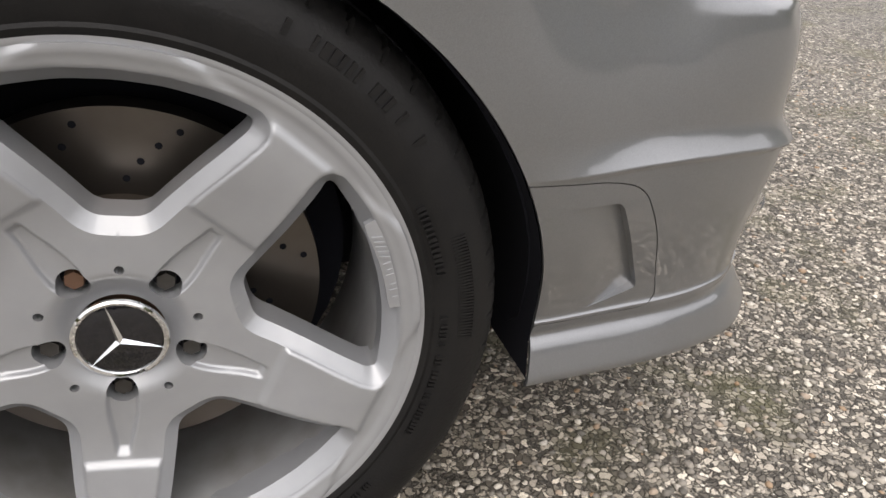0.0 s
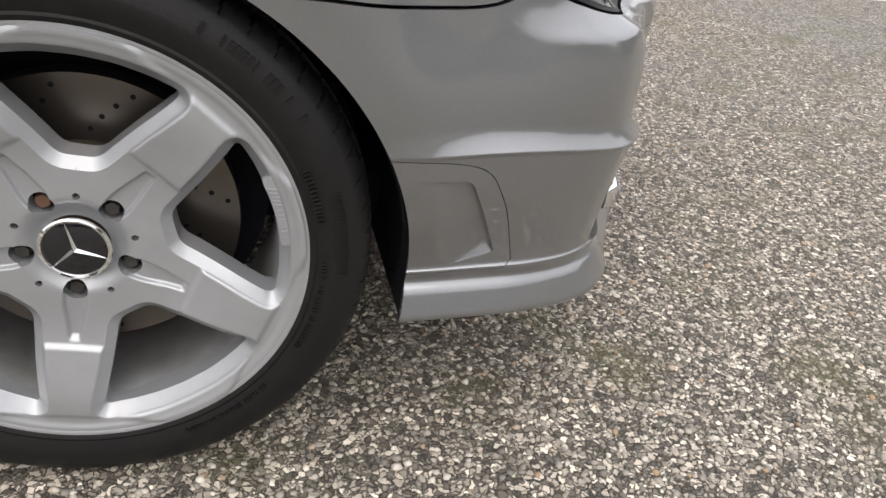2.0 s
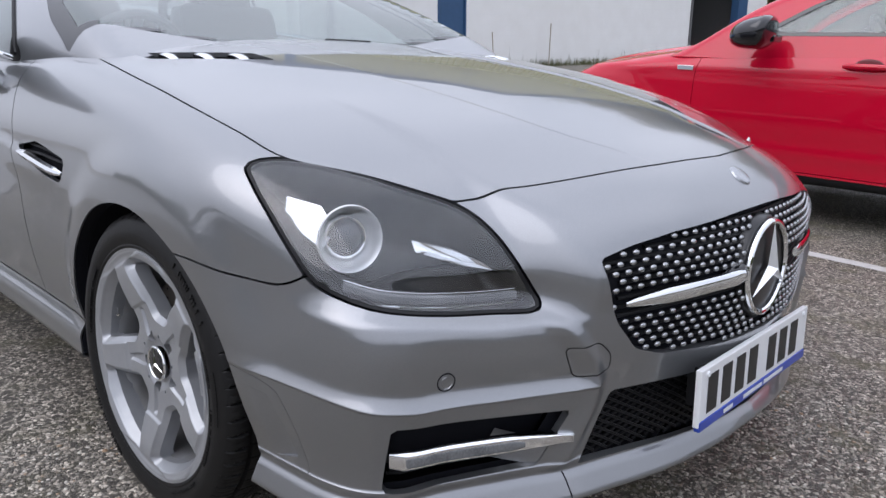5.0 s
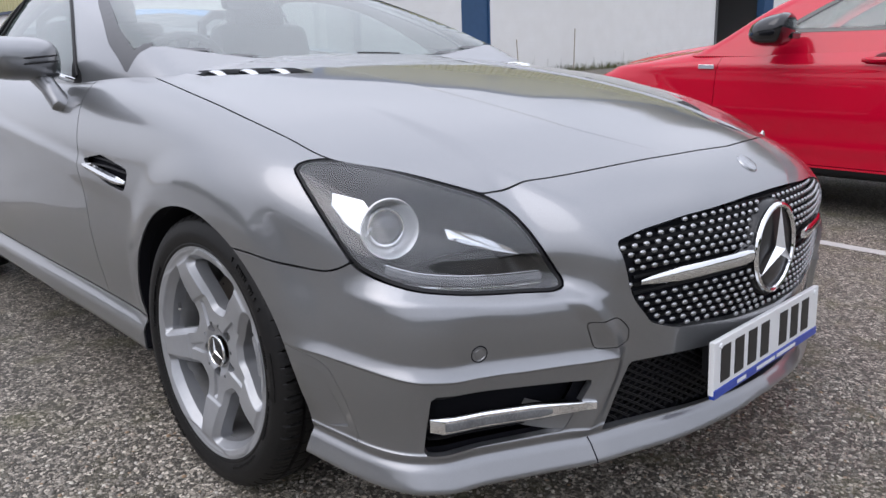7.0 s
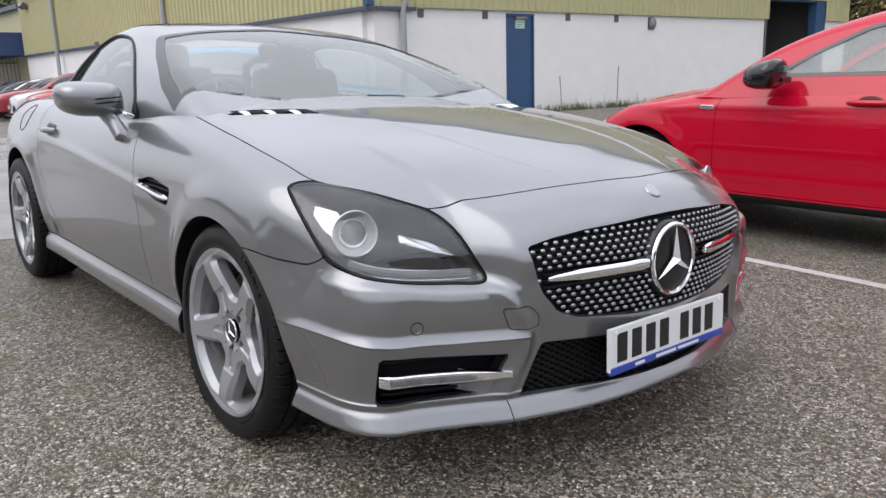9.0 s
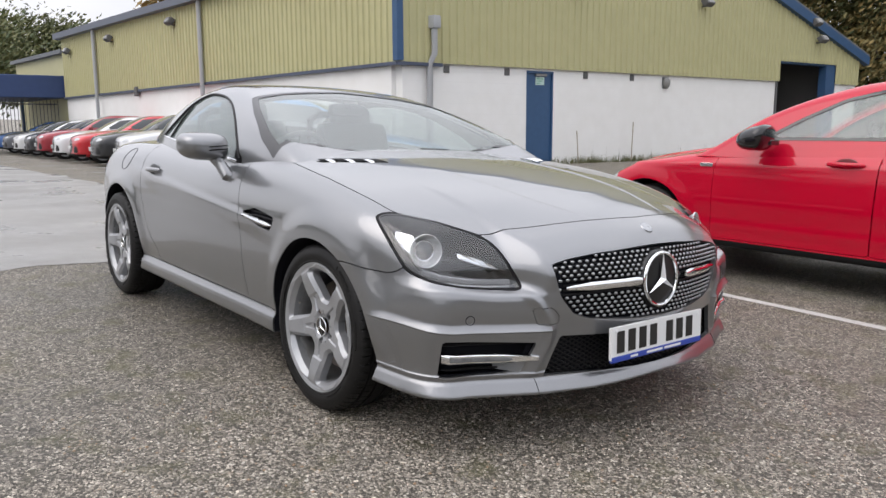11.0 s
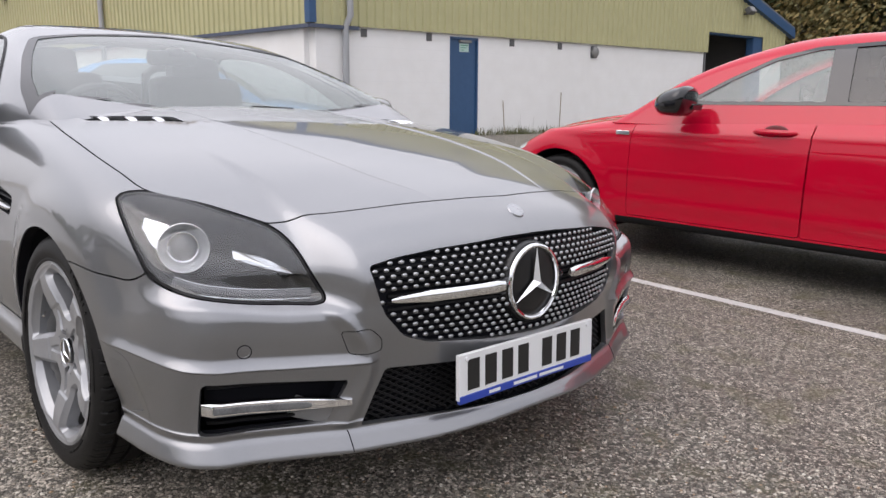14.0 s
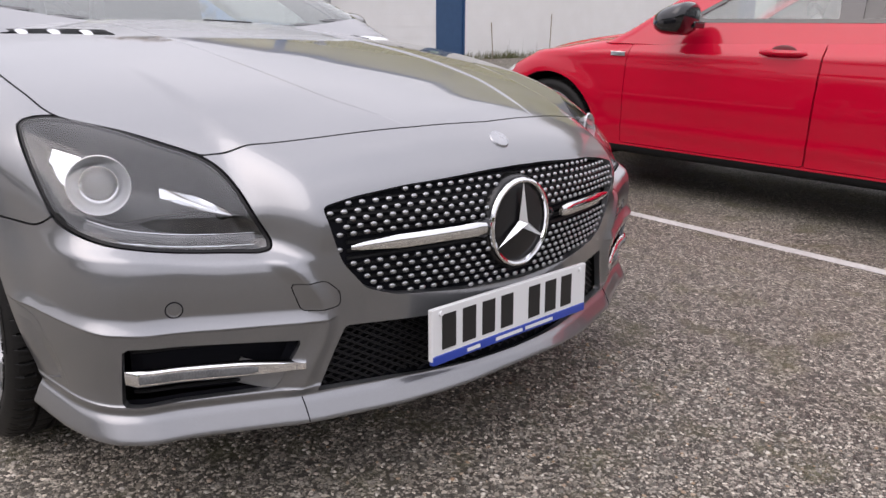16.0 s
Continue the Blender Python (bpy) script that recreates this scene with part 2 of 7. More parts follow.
# ---- building kit ----
def mesh_object(name, verts, faces, mat, parent=None, smooth=True, label=""):
    me = bpy.data.meshes.new(name)
    me.from_pydata([tuple(v) for v in verts], [], [tuple(f) for f in faces])
    me.validate()
    if smooth:
        me.polygons.foreach_set("use_smooth", [True] * len(me.polygons))
    me.materials.append(mat)
    ob = new(name, me)
    ob.parent = parent
    if label:
        tagged(ob, label)
    return ob


def part(name, bm, mat, parent=None, label="", smooth=False, sharp=35):
    me = bpy.data.meshes.new(name)
    if smooth:
        bm.normal_update()
        for f in bm.faces:
            f.smooth = True
        for e in bm.edges:
            e.smooth = len(e.link_faces) != 2 or e.calc_face_angle(0) < radians(sharp)
    bm.to_mesh(me)
    bm.free()
    me.materials.append(mat)
    ob = new(name, me)
    ob.parent = parent
    if label:
        tagged(ob, label)
    return ob


def thing(name, label, category, group="", kind="", at=(0, 0, 0)):
    ob = new(name)
    ob.empty_display_size = .1
    ob.location = at
    return tagged(ob, label, category, group, kind)


def box(bm, x0, x1, y0, y1, z0, z1, bevel=0.0, m=None):
    r = bmesh.ops.create_cube(bm, size=1, matrix=Matrix.Translation(((x0 + x1) / 2, (y0 + y1) / 2, (z0 + z1) / 2)) @ Matrix.Diagonal((abs(x1 - x0), abs(y1 - y0), abs(z1 - z0), 1)))
    vs = r["verts"]
    if bevel:
        es = list({e for v in vs for e in v.link_edges})
        g = bmesh.ops.bevel(bm, geom=es, offset=bevel, segments=2, affect="EDGES", profile=.5)
        vs = list({v for f in g["faces"] for v in f.verts} | {v for v in vs if v.is_valid})
    if m is not None:
        bmesh.ops.transform(bm, matrix=m, verts=vs)
    return vs


def slab(x0, x1, y0, y1, z0, z1, bevel=0.0, m=None):
    bm = bmesh.new()
    box(bm, x0, x1, y0, y1, z0, z1, bevel, m)
    return bm


def tube(bm, pts, r, n=10, closed=False):
    """A round bar through points; r may be one number or one a point."""
    pts = [Vector(p) for p in pts]
    rs = r if hasattr(r, "__len__") else [r] * len(pts)
    rings, prev = [], None
    for i, p in enumerate(pts):
        a, b = pts[i - 1] if i or closed else p, pts[(i + 1) % len(pts)] if i + 1 < len(pts) or closed else p
        d = (b - a).normalized()
        side = d.orthogonal().normalized() if prev is None else (prev - d * prev.dot(d)).normalized()
        prev = side
        up = d.cross(side)
        rings.append([bm.verts.new(p + rs[i] * (math.cos(2 * math.pi * k / n) * side + math.sin(2 * math.pi * k / n) * up)) for k in range(n)])
    m = len(rings)
    for i in range(m if closed else m - 1):
        a, b = rings[i], rings[(i + 1) % m]
        for k in range(n):
            bm.faces.new((a[k], a[(k + 1) % n], b[(k + 1) % n], b[k]))
    if not closed:
        bm.faces.new(rings[0][::-1])
        bm.faces.new(rings[-1])
    return bm


def lathe(bm, profile, n=64, arc=None):
    """Profile of (radius, y) turned round the y axis."""
    rings = []
    for k in range(n):
        a = 2 * math.pi * k / n
        rings.append([bm.verts.new((r * math.sin(a), y, r * math.cos(a))) for r, y in profile])
    for k in range(n):
        p, q = rings[k], rings[(k + 1) % n]
        for i in range(len(profile) - 1):
            bm.faces.new((p[i], p[i + 1], q[i + 1], q[i]))
    return bm


def spline(pts, n=8, closed=False):
    """Catmull-Rom through points of any dimension, n steps a span."""
    p = np.array(pts, float)
    m = len(p)
    out = []
    for i in range(m if closed else m - 1):
        a, b, c, d = (p[(i + k) % m] if closed else p[min(max(i + k, 0), m - 1)] for k in (-1, 0, 1, 2))
        for k in range(n):
            s = k / n
            out.append(.5 * (2 * b + (c - a) * s + (2 * a - 5 * b + 4 * c - d) * s * s + (3 * b - a - 3 * c + d) * s ** 3))
    if not closed:
        out.append(p[-1])
    return np.array(out)


def sheet_poly(bm, pts, thick, m=None):
    """A flat polygon (x, z) given thickness along y."""
    a = [bm.verts.new((x, 0, z)) for x, z in pts]
    b = [bm.verts.new((x, thick, z)) for x, z in pts]
    bm.faces.new(a)
    bm.faces.new(b[::-1])
    for i in range(len(a)):
        j = (i + 1) % len(a)
        bm.faces.new((a[j], a[i], b[i], b[j]))
    if m is not None:
        bmesh.ops.transform(bm, matrix=m, verts=a + b)
    return bm


# ---- skins: a field turned into a dense sheet, and panels trimmed out of it ----
def skin(field, x_rear, x_front, z_mid, along, caps, around, y_mid=0.0, reach=2.6):
    """Casts rays outwards from a spine and stops each at the field's surface."""
    rings = [(x_rear, -radians(89) * (1 - i / caps)) for i in range(caps)]
    rings += [(x_rear + (x_front - x_rear) * i / along, 0.0) for i in range(along)]
    rings += [(x_front, radians(89.5) * i / (caps * 2)) for i in range(caps * 2 + 1)]
    o = np.array([(x, y_mid, z_mid) for x, _ in rings])[:, None, :]
    tilt = np.array([a for _, a in rings])[:, None]
    turn = (np.arange(around) * 2 * np.pi / around)[None, :]
    way = np.stack([np.sin(tilt) + 0 * turn, np.cos(tilt) * np.sin(turn), np.cos(tilt) * np.cos(turn)], -1)
    lo, hi = np.zeros(way.shape[:2]), np.full(way.shape[:2], reach)
    for _ in range(24):
        mid = (lo + hi) / 2
        inside = field(o + way * mid[..., None]) < 0
        lo, hi = np.where(inside, mid, lo), np.where(inside, hi, mid)
    V = (o + way * lo[..., None]).reshape(-1, 3)
    nu = len(rings)
    i, j = np.meshgrid(np.arange(nu - 1), np.arange(around), indexing="ij")
    k = (j + 1) % around
    F = np.stack([i * around + j, i * around + k, (i + 1) * around + k, (i + 1) * around + j], -1).reshape(-1, 4)
    return V, F


def normals_of(field, V, e=.002):
    g = np.stack([field(V + np.array(d) * e) - field(V - np.array(d) * e) for d in ((1, 0, 0), (0, 1, 0), (0, 0, 1))], -1)
    return g / np.maximum(np.linalg.norm(g, axis=1, keepdims=True), 1e-9)


def trim(V, F, tests):
    """Keeps the parts of a sheet where every test is positive, cutting faces along each test's zero line."""
    V = np.asarray(V)
    quads = np.asarray(F)
    loose = []
    for test in tests:
        used = np.unique(np.concatenate([quads.ravel(), np.array([i for f in loose for i in f], int)])) if len(quads) or loose else np.array([], int)
        g = np.full(len(V), -1.0)
        if len(used):
            g[used] = test(V[used])
        g[np.abs(g) < 1e-5] = 1e-5
        q = g[quads] > 0 if len(quads) else np.zeros((0, 4), bool)
        count = q.sum(1)
        cut = [tuple(f) for f in quads[(count > 0) & (count < 4)]]
        quads = quads[count == 4]
        extra, cache, keep = [], {}, []
        base = len(V)
        for f in cut + loose:
            gs = [g[i] for i in f]
            if min(gs) > 0:
                keep.append(tuple(f))
                continue
            if max(gs) <= 0:
                continue
            out = []
            for a, b, ga, gb in zip(f, f[1:] + f[:1], gs, gs[1:] + gs[:1]):
                if ga > 0:
                    out.append(a)
                if (ga > 0) != (gb > 0):
                    key = (min(a, b), max(a, b))
                    if key not in cache:
                        s = ga / (ga - gb)
                        cache[key] = base + len(extra)
                        extra.append(V[a] + (V[b] - V[a]) * s)
                    out.append(cache[key])
            if len(out) >= 3:
                keep.append(tuple(out))
        loose = keep
        if extra:
            V = np.vstack([V, np.array(extra)])
    return V, [tuple(int(i) for i in f) for f in quads] + [tuple(int(i) for i in f) for f in loose]


def compact(V, F):
    used = sorted({i for f in F for i in f})
    index = {i: k for k, i in enumerate(used)}
    return V[used], [tuple(index[i] for i in f) for f in F]


def panel(name, V, F, tests, field, mat, parent, lip=.012, lift=0.0, label="", thin=None):
    """One body panel: trimmed from the skin, lifted off it and with its edges turned in."""
    W, G = compact(*trim(V, F, tests))
    if not len(W):
        return None
    N = normals_of(field, W)
    W = W + N * lift
    W, G = list(W), list(G)
    if lip:
        count = {}
        for f in G:
            for a, b in zip(f, f[1:] + f[:1]):
                count[(a, b)] = count.get((a, b), 0) + 1
        rim = [(a, b) for (a, b) in count if (b, a) not in count]
        inner, outer = {}, {}
        slim = np.zeros(len(W), bool) if thin is None else np.abs(thin(np.array(W))) < .0015
        for a, b in rim:
            for i in (a, b):
                if i not in inner:
                    outer[i] = len(W)
                    W.append(W[i])
                    inner[i] = len(W)
                    W.append(W[i] - N[i] * (.004 if slim[i] else lip))
        for a, b in rim:
            G.append((outer[b], outer[a], inner[a], inner[b]))
    return mesh_object(name, W, G, mat, parent, True, label)


def inside(pts2):
    """Signed distance to a closed outline in a plane, positive inside."""
    p = np.array(pts2, float)
    q = np.roll(p, -1, axis=0)

    def f(a, b):
        x = np.stack([a, b], -1)
        best = np.full(len(x), 1e9)
        odd = np.zeros(len(x), bool)
        for s, e in zip(p, q):
            d = e - s
            t = np.clip(((x - s) @ d) / max(d @ d, 1e-12), 0, 1)
            best = np.minimum(best, np.linalg.norm(x - s - t[:, None] * d, axis=1))
            hit = (s[1] > x[:, 1]) != (e[1] > x[:, 1])
            with np.errstate(divide="ignore", invalid="ignore"):
                odd ^= hit & (x[:, 0] < d[0] * (x[:, 1] - s[1]) / (d[1] if d[1] else 1e-12) + s[0])
        return np.where(odd, best, -best)
    return f


def rounded(pts, r=.02, n=5):
    """A closed outline with its corners rounded off."""
    out, p = [], np.array(pts, float)
    m = len(p)
    for i in range(m):
        a, b, c = p[i - 1], p[i], p[(i + 1) % m]
        u, v = a - b, c - b
        lu, lv = np.linalg.norm(u), np.linalg.norm(v)
        s = min(r, lu * .45, lv * .45)
        s0, s1 = b + u / lu * s, b + v / lv * s
        for k in range(n + 1):
            t = k / n
            out.append((1 - t) ** 2 * s0 + 2 * t * (1 - t) * b + t * t * s1)
    return np.array(out)


def girdle(field, x_mid, y_mid, levels, turns):
    """The lower nose as a sheet of level rings: rays run outwards from an upright axis at each height."""
    z, a = np.meshgrid(np.array(levels), np.array(turns), indexing="ij")
    way = np.stack([np.cos(a), np.sin(a), 0 * a], -1)
    o = np.stack([x_mid + 0 * a, y_mid + 0 * a, z], -1)
    lo, hi = np.zeros(a.shape), np.full(a.shape, 1.6)
    for _ in range(24):
        mid = (lo + hi) / 2
        hit = field(o + way * mid[..., None]) < 0
        lo, hi = np.where(hit, mid, lo), np.where(hit, hi, mid)
    V = (o + way * lo[..., None]).reshape(-1, 3)
    n, m = a.shape
    i, j = np.meshgrid(np.arange(n - 1), np.arange(m - 1), indexing="ij")
    F = np.stack([i * m + j, i * m + j + 1, (i + 1) * m + j + 1, (i + 1) * m + j], -1).reshape(-1, 4)
    return V, F


def lid(field, xs, ys, z_mid, bend=None):
    """A top surface as a plain grid: rays run straight up from a level inside."""
    x, y = np.meshgrid(np.array(xs), np.array(ys), indexing="ij")
    y = y if bend is None else bend(x, y)
    lo, hi = np.full(x.shape, z_mid), np.full(x.shape, 1.3)
    for _ in range(22):
        mid = (lo + hi) / 2
        hit = field(np.stack([x, y, mid], -1)) < 0
        lo, hi = np.where(hit, mid, lo), np.where(hit, hi, mid)
    V = np.stack([x, y, lo], -1).reshape(-1, 3)
    n, m = x.shape
    i, j = np.meshgrid(np.arange(n - 1), np.arange(m - 1), indexing="ij")
    F = np.stack([i * m + j, (i + 1) * m + j, (i + 1) * m + j + 1, i * m + j + 1], -1).reshape(-1, 4)
    return V, F


# ---- ground ----
def ground_z(x, y):
    """Level under the two near cars, rising gently to the hall's foot."""
    d = np.hypot(np.asarray(x) - .5, np.asarray(y) - 1.5)
    return step(6.0, 14.0, d) * (.306 + .0187 * (np.clip(x, -45, 30) + 10.14) + .0230 * (np.clip(y, -30, 45) - 10.23))


def tarmac():
    """Worn asphalt: pale stone chippings in dark binder, damp darker patches, moss."""
    m = material("worn_asphalt", (.10, .10, .10), .7)
    n, l = m.node_tree.nodes, m.node_tree.links
    b = n["Principled BSDF"]
    co = n.new("ShaderNodeTexCoord")

    def node(kind, **kw):
        k = n.new("ShaderNode" + kind)
        for a, v in kw.items():
            k.inputs[a.replace("_", " ")].default_value = v
        return k
    warp = node("TexNoise", Scale=75.0, Detail=3.0)
    mixv = n.new("ShaderNodeMixRGB")
    mixv.inputs["Fac"].default_value = .02
    l.new(co.outputs["Object"], warp.inputs["Vector"])
    l.new(co.outputs["Object"], mixv.inputs["Color1"])
    l.new(warp.outputs["Color"], mixv.inputs["Color2"])
    stones = node("TexVoronoi", Scale=112.0)
    edge = n.new("ShaderNodeTexVoronoi")
    edge.feature, edge.inputs["Scale"].default_value = "DISTANCE_TO_EDGE", 112.0
    for t in (stones, edge):
        l.new(mixv.outputs[0], t.inputs["Vector"])
    tone = n.new("ShaderNodeSeparateColor")
    l.new(stones.outputs["Color"], tone.inputs[0])
    ramp = n.new("ShaderNodeValToRGB")
    r = ramp.color_ramp
    r.elements[0].position, r.elements[0].color = 0.0, (.080, .070, .055, 1)
    r.elements[1].position, r.elements[1].color = 1.0, (.74, .67, .56, 1)
    for p, c in ((.28, (.114, .100, .080, 1)), (.40, (.235, .209, .168, 1)), (.65, (.352, .312, .255, 1)), (.88, (.515, .462, .382, 1))):
        e = r.elements.new(p)
        e.color = c
    l.new(tone.outputs[0], ramp.inputs["Fac"])
    fine = node("TexNoise", Scale=420.0, Detail=3.0)
    l.new(co.outputs["Object"], fine.inputs["Vector"])
    speck = node("MapRange", From_Min=.30, From_Max=.70, To_Min=.72, To_Max=1.22)
    l.new(fine.outputs["Fac"], speck.inputs["Value"])
    stone = n.new("ShaderNodeMixRGB")
    stone.blend_type, stone.inputs["Fac"].default_value = "MULTIPLY", 1.0
    l.new(ramp.outputs[0], stone.inputs["Color1"])
    l.new(speck.outputs[0], stone.inputs["Color2"])
    wide = node("MapRange", To_Min=.06, To_Max=.24)
    l.new(tone.outputs[2], wide.inputs["Value"])
    gap = node("MapRange", From_Min=.0, From_Max=.14)
    l.new(edge.outputs["Distance"], gap.inputs["Value"])
    l.new(wide.outputs[0], gap.inputs["From Max"])
    binder = n.new("ShaderNodeMixRGB")
    binder.inputs["Color1"].default_value = (.040, .036, .029, 1)
    l.new(gap.outputs[0], binder.inputs["Fac"])
    l.new(stone.outputs[0], binder.inputs["Color2"])
    # large stains and moss
    big, moss = node("TexNoise", Scale=.55, Detail=6.0), node("TexNoise", Scale=5.0, Detail=7.0)
    for t in (big, moss):
        l.new(co.outputs["Object"], t.inputs["Vector"])
    wet = node("MapRange", From_Min=.40, From_Max=.62, To_Min=.80, To_Max=1.08)
    l.new(big.outputs["Fac"], wet.inputs["Value"])
    dark = n.new("ShaderNodeMixRGB")
    dark.blend_type, dark.inputs["Fac"].default_value = "MULTIPLY", 1.0
    l.new(binder.outputs[0], dark.inputs["Color1"])
    l.new(wet.outputs[0], dark.inputs["Color2"])
    mossy = node("MapRange", From_Min=.52, From_Max=.70, To_Min=0.0, To_Max=.55)
    l.new(moss.outputs["Fac"], mossy.inputs["Value"])
    green = n.new("ShaderNodeMixRGB")
    green.inputs["Color2"].default_value = (.105, .100, .036, 1)
    l.new(mossy.outputs[0], green.inputs["Fac"])
    l.new(dark.outputs[0], green.inputs["Color1"])
    l.new(green.outputs[0], b.inputs["Base Color"])
    shine = node("MapRange", From_Min=.35, From_Max=.65, To_Min=.42, To_Max=.72)
    l.new(big.outputs["Fac"], shine.inputs["Value"])
    l.new(shine.outputs[0], b.inputs["Roughness"])
    height = n.new("ShaderNodeMath")
    height.operation = "MULTIPLY_ADD"
    l.new(tone.outputs[1], height.inputs[0])
    height.inputs[1].default_value = .6
    l.new(gap.outputs[0], height.inputs[2])
    bump = node("Bump", Strength=.9, Distance=.004)
    l.new(height.outputs[0], bump.inputs["Height"])
    l.new(bump.outputs[0], b.inputs["Normal"])
    return m


TARMAC = tarmac()
LINE = material("worn_white_paint", (.60, .60, .57), .6, grain=(40, (.36, .35, .33)), bump=(160, .5, .003))


def grid_lines(lo, hi, dense_lo, dense_hi, fine, coarse):
    a = list(np.arange(dense_lo, dense_hi + fine / 2, fine))
    k, s = dense_lo, fine
    while k > lo:
        s = min(s * 1.3, coarse)
        k -= s
        a.insert(0, k)
    k, s = dense_hi, fine
    while k < hi:
        s = min(s * 1.3, coarse)
        k += s
        a.append(k)
    return np.array(a)


gx, gy = grid_lines(-900, 900, -40, 20, 1.0, 120), grid_lines(-900, 900, -20, 40, 1.0, 120)
GX, GY = np.meshgrid(gx, gy, indexing="ij")
GV = np.stack([GX, GY, ground_z(GX, GY)], -1).reshape(-1, 3)
GF = [(i * len(gy) + j, (i + 1) * len(gy) + j, (i + 1) * len(gy) + j + 1, i * len(gy) + j + 1) for i in range(len(gx) - 1) for j in range(len(gy) - 1)]
ground = tagged(mesh_object("ground", GV, GF, TARMAC), "worn grey asphalt with pale stone chippings and moss", "ground", kind="structure")


def road_line(x0, y0, x1, y1, wide=.085, lift=.003):
    d = Vector((x1 - x0, y1 - y0, 0))
    n = Vector((-d.y, d.x, 0)).normalized() * wide / 2
    steps = max(2, int(d.length / .12))
    rng = random.Random(int(abs(x0 * 100 + y1 * 31)))
    V, F = [], []
    for i in range(steps + 1):
        p = Vector((x0, y0, 0)) + d * i / steps
        for s in (-1, 1):
            q = p + n * s * (1 + rng.uniform(-.06, .04))
            V.append((q.x, q.y, float(ground_z(q.x, q.y)) + lift))
    for i in range(steps):
        F.append((2 * i, 2 * i + 2, 2 * i + 3, 2 * i + 1))
    return tagged(mesh_object("bay_line", V, F, LINE), "worn white painted parking bay line on asphalt", "road marking", "bay lines", "structure")


road_line(-3.2, 2.52, 6.0, 2.17)
road_line(2.93, 2.26, 2.62, 5.2)
road_line(5.9, 2.17, 5.6, 5.1)


for k in range(9):
    road_line(-13.55 - 2.12 * k, 1.5, -13.85 - 2.12 * k, 6.0, .09, .009)


def concrete():
    """Damp pale concrete: soft puddle sheen, streaks across the run, dark grit and hair cracks."""
    m = material("damp_concrete", (.30, .29, .275), .5)
    n, l = m.node_tree.nodes, m.node_tree.links
    b = n["Principled BSDF"]
    co, mp = n.new("ShaderNodeTexCoord"), n.new("ShaderNodeMapping")
    mp.inputs["Scale"].default_value = (1.6, .6, 1)
    l.new(co.outputs["Object"], mp.inputs["Vector"])
    streak, grit, sheen = n.new("ShaderNodeTexNoise"), n.new("ShaderNodeTexNoise"), n.new("ShaderNodeTexNoise")
    for t, sc, de, src in ((streak, 1.0, 8, mp.outputs[0]), (grit, 55.0, 4, co.outputs["Object"]), (sheen, .8, 5, co.outputs["Object"])):
        t.inputs["Scale"].default_value, t.inputs["Detail"].default_value = sc, de
        l.new(src, t.inputs["Vector"])
    base, spots, mix = n.new("ShaderNodeValToRGB"), n.new("ShaderNodeMapRange"), n.new("ShaderNodeMixRGB")
    base.color_ramp.elements[0].position, base.color_ramp.elements[0].color = .25, (.195, .188, .176, 1)
    base.color_ramp.elements[1].position, base.color_ramp.elements[1].color = .72, (.275, .268, .255, 1)
    l.new(streak.outputs["Fac"], base.inputs["Fac"])
    spots.inputs["From Min"].default_value, spots.inputs["From Max"].default_value = .62, .74
    spots.inputs["To Max"].default_value = .7
    l.new(grit.outputs["Fac"], spots.inputs["Value"])
    mix.inputs["Color2"].default_value = (.07, .065, .055, 1)
    l.new(spots.outputs[0], mix.inputs["Fac"])
    l.new(base.outputs[0], mix.inputs["Color1"])
    l.new(mix.outputs[0], b.inputs["Base Color"])
    wet = n.new("ShaderNodeMapRange")
    wet.inputs["From Min"].default_value, wet.inputs["From Max"].default_value = .40, .62
    wet.inputs["To Min"].default_value, wet.inputs["To Max"].default_value = .62, .20
    l.new(sheen.outputs["Fac"], wet.inputs["Value"])
    l.new(wet.outputs[0], b.inputs["Roughness"])
    bump = n.new("ShaderNodeBump")
    bump.inputs["Strength"].default_value, bump.inputs["Distance"].default_value = .35, .006
    l.new(grit.outputs["Fac"], bump.inputs["Height"])
    l.new(bump.outputs[0], b.inputs["Normal"])
    return m


# concrete apron beyond the asphalt, its broken edges uneven
ax, ay = np.concatenate([[-3.55, -3.8], np.arange(-4.0, -61, -1.0)]), np.concatenate([np.arange(-40, -6, 1.0), np.arange(-6, .99, .125), [1.0]])
AX, AY = np.meshgrid(ax, ay, indexing="ij")
edge_rng = np.random.RandomState(8)
AX[0] += np.cumsum(edge_rng.uniform(-.03, .03, len(ay))) * .5 + edge_rng.uniform(-.07, .07, len(ay))
AY[:, -1] += edge_rng.uniform(-.12, .12, len(ax))
AV = np.stack([AX, AY, ground_z(AX, AY) + .004], -1).reshape(-1, 3)
AF = [(i * len(ay) + j, i * len(ay) + j + 1, (i + 1) * len(ay) + j + 1, (i + 1) * len(ay) + j) for i in range(len(ax) - 1) for j in range(len(ay) - 1)]
tagged(mesh_object("pavement", AV, AF, concrete()), "damp pale concrete apron with streaks and grit", "pavement", kind="structure")


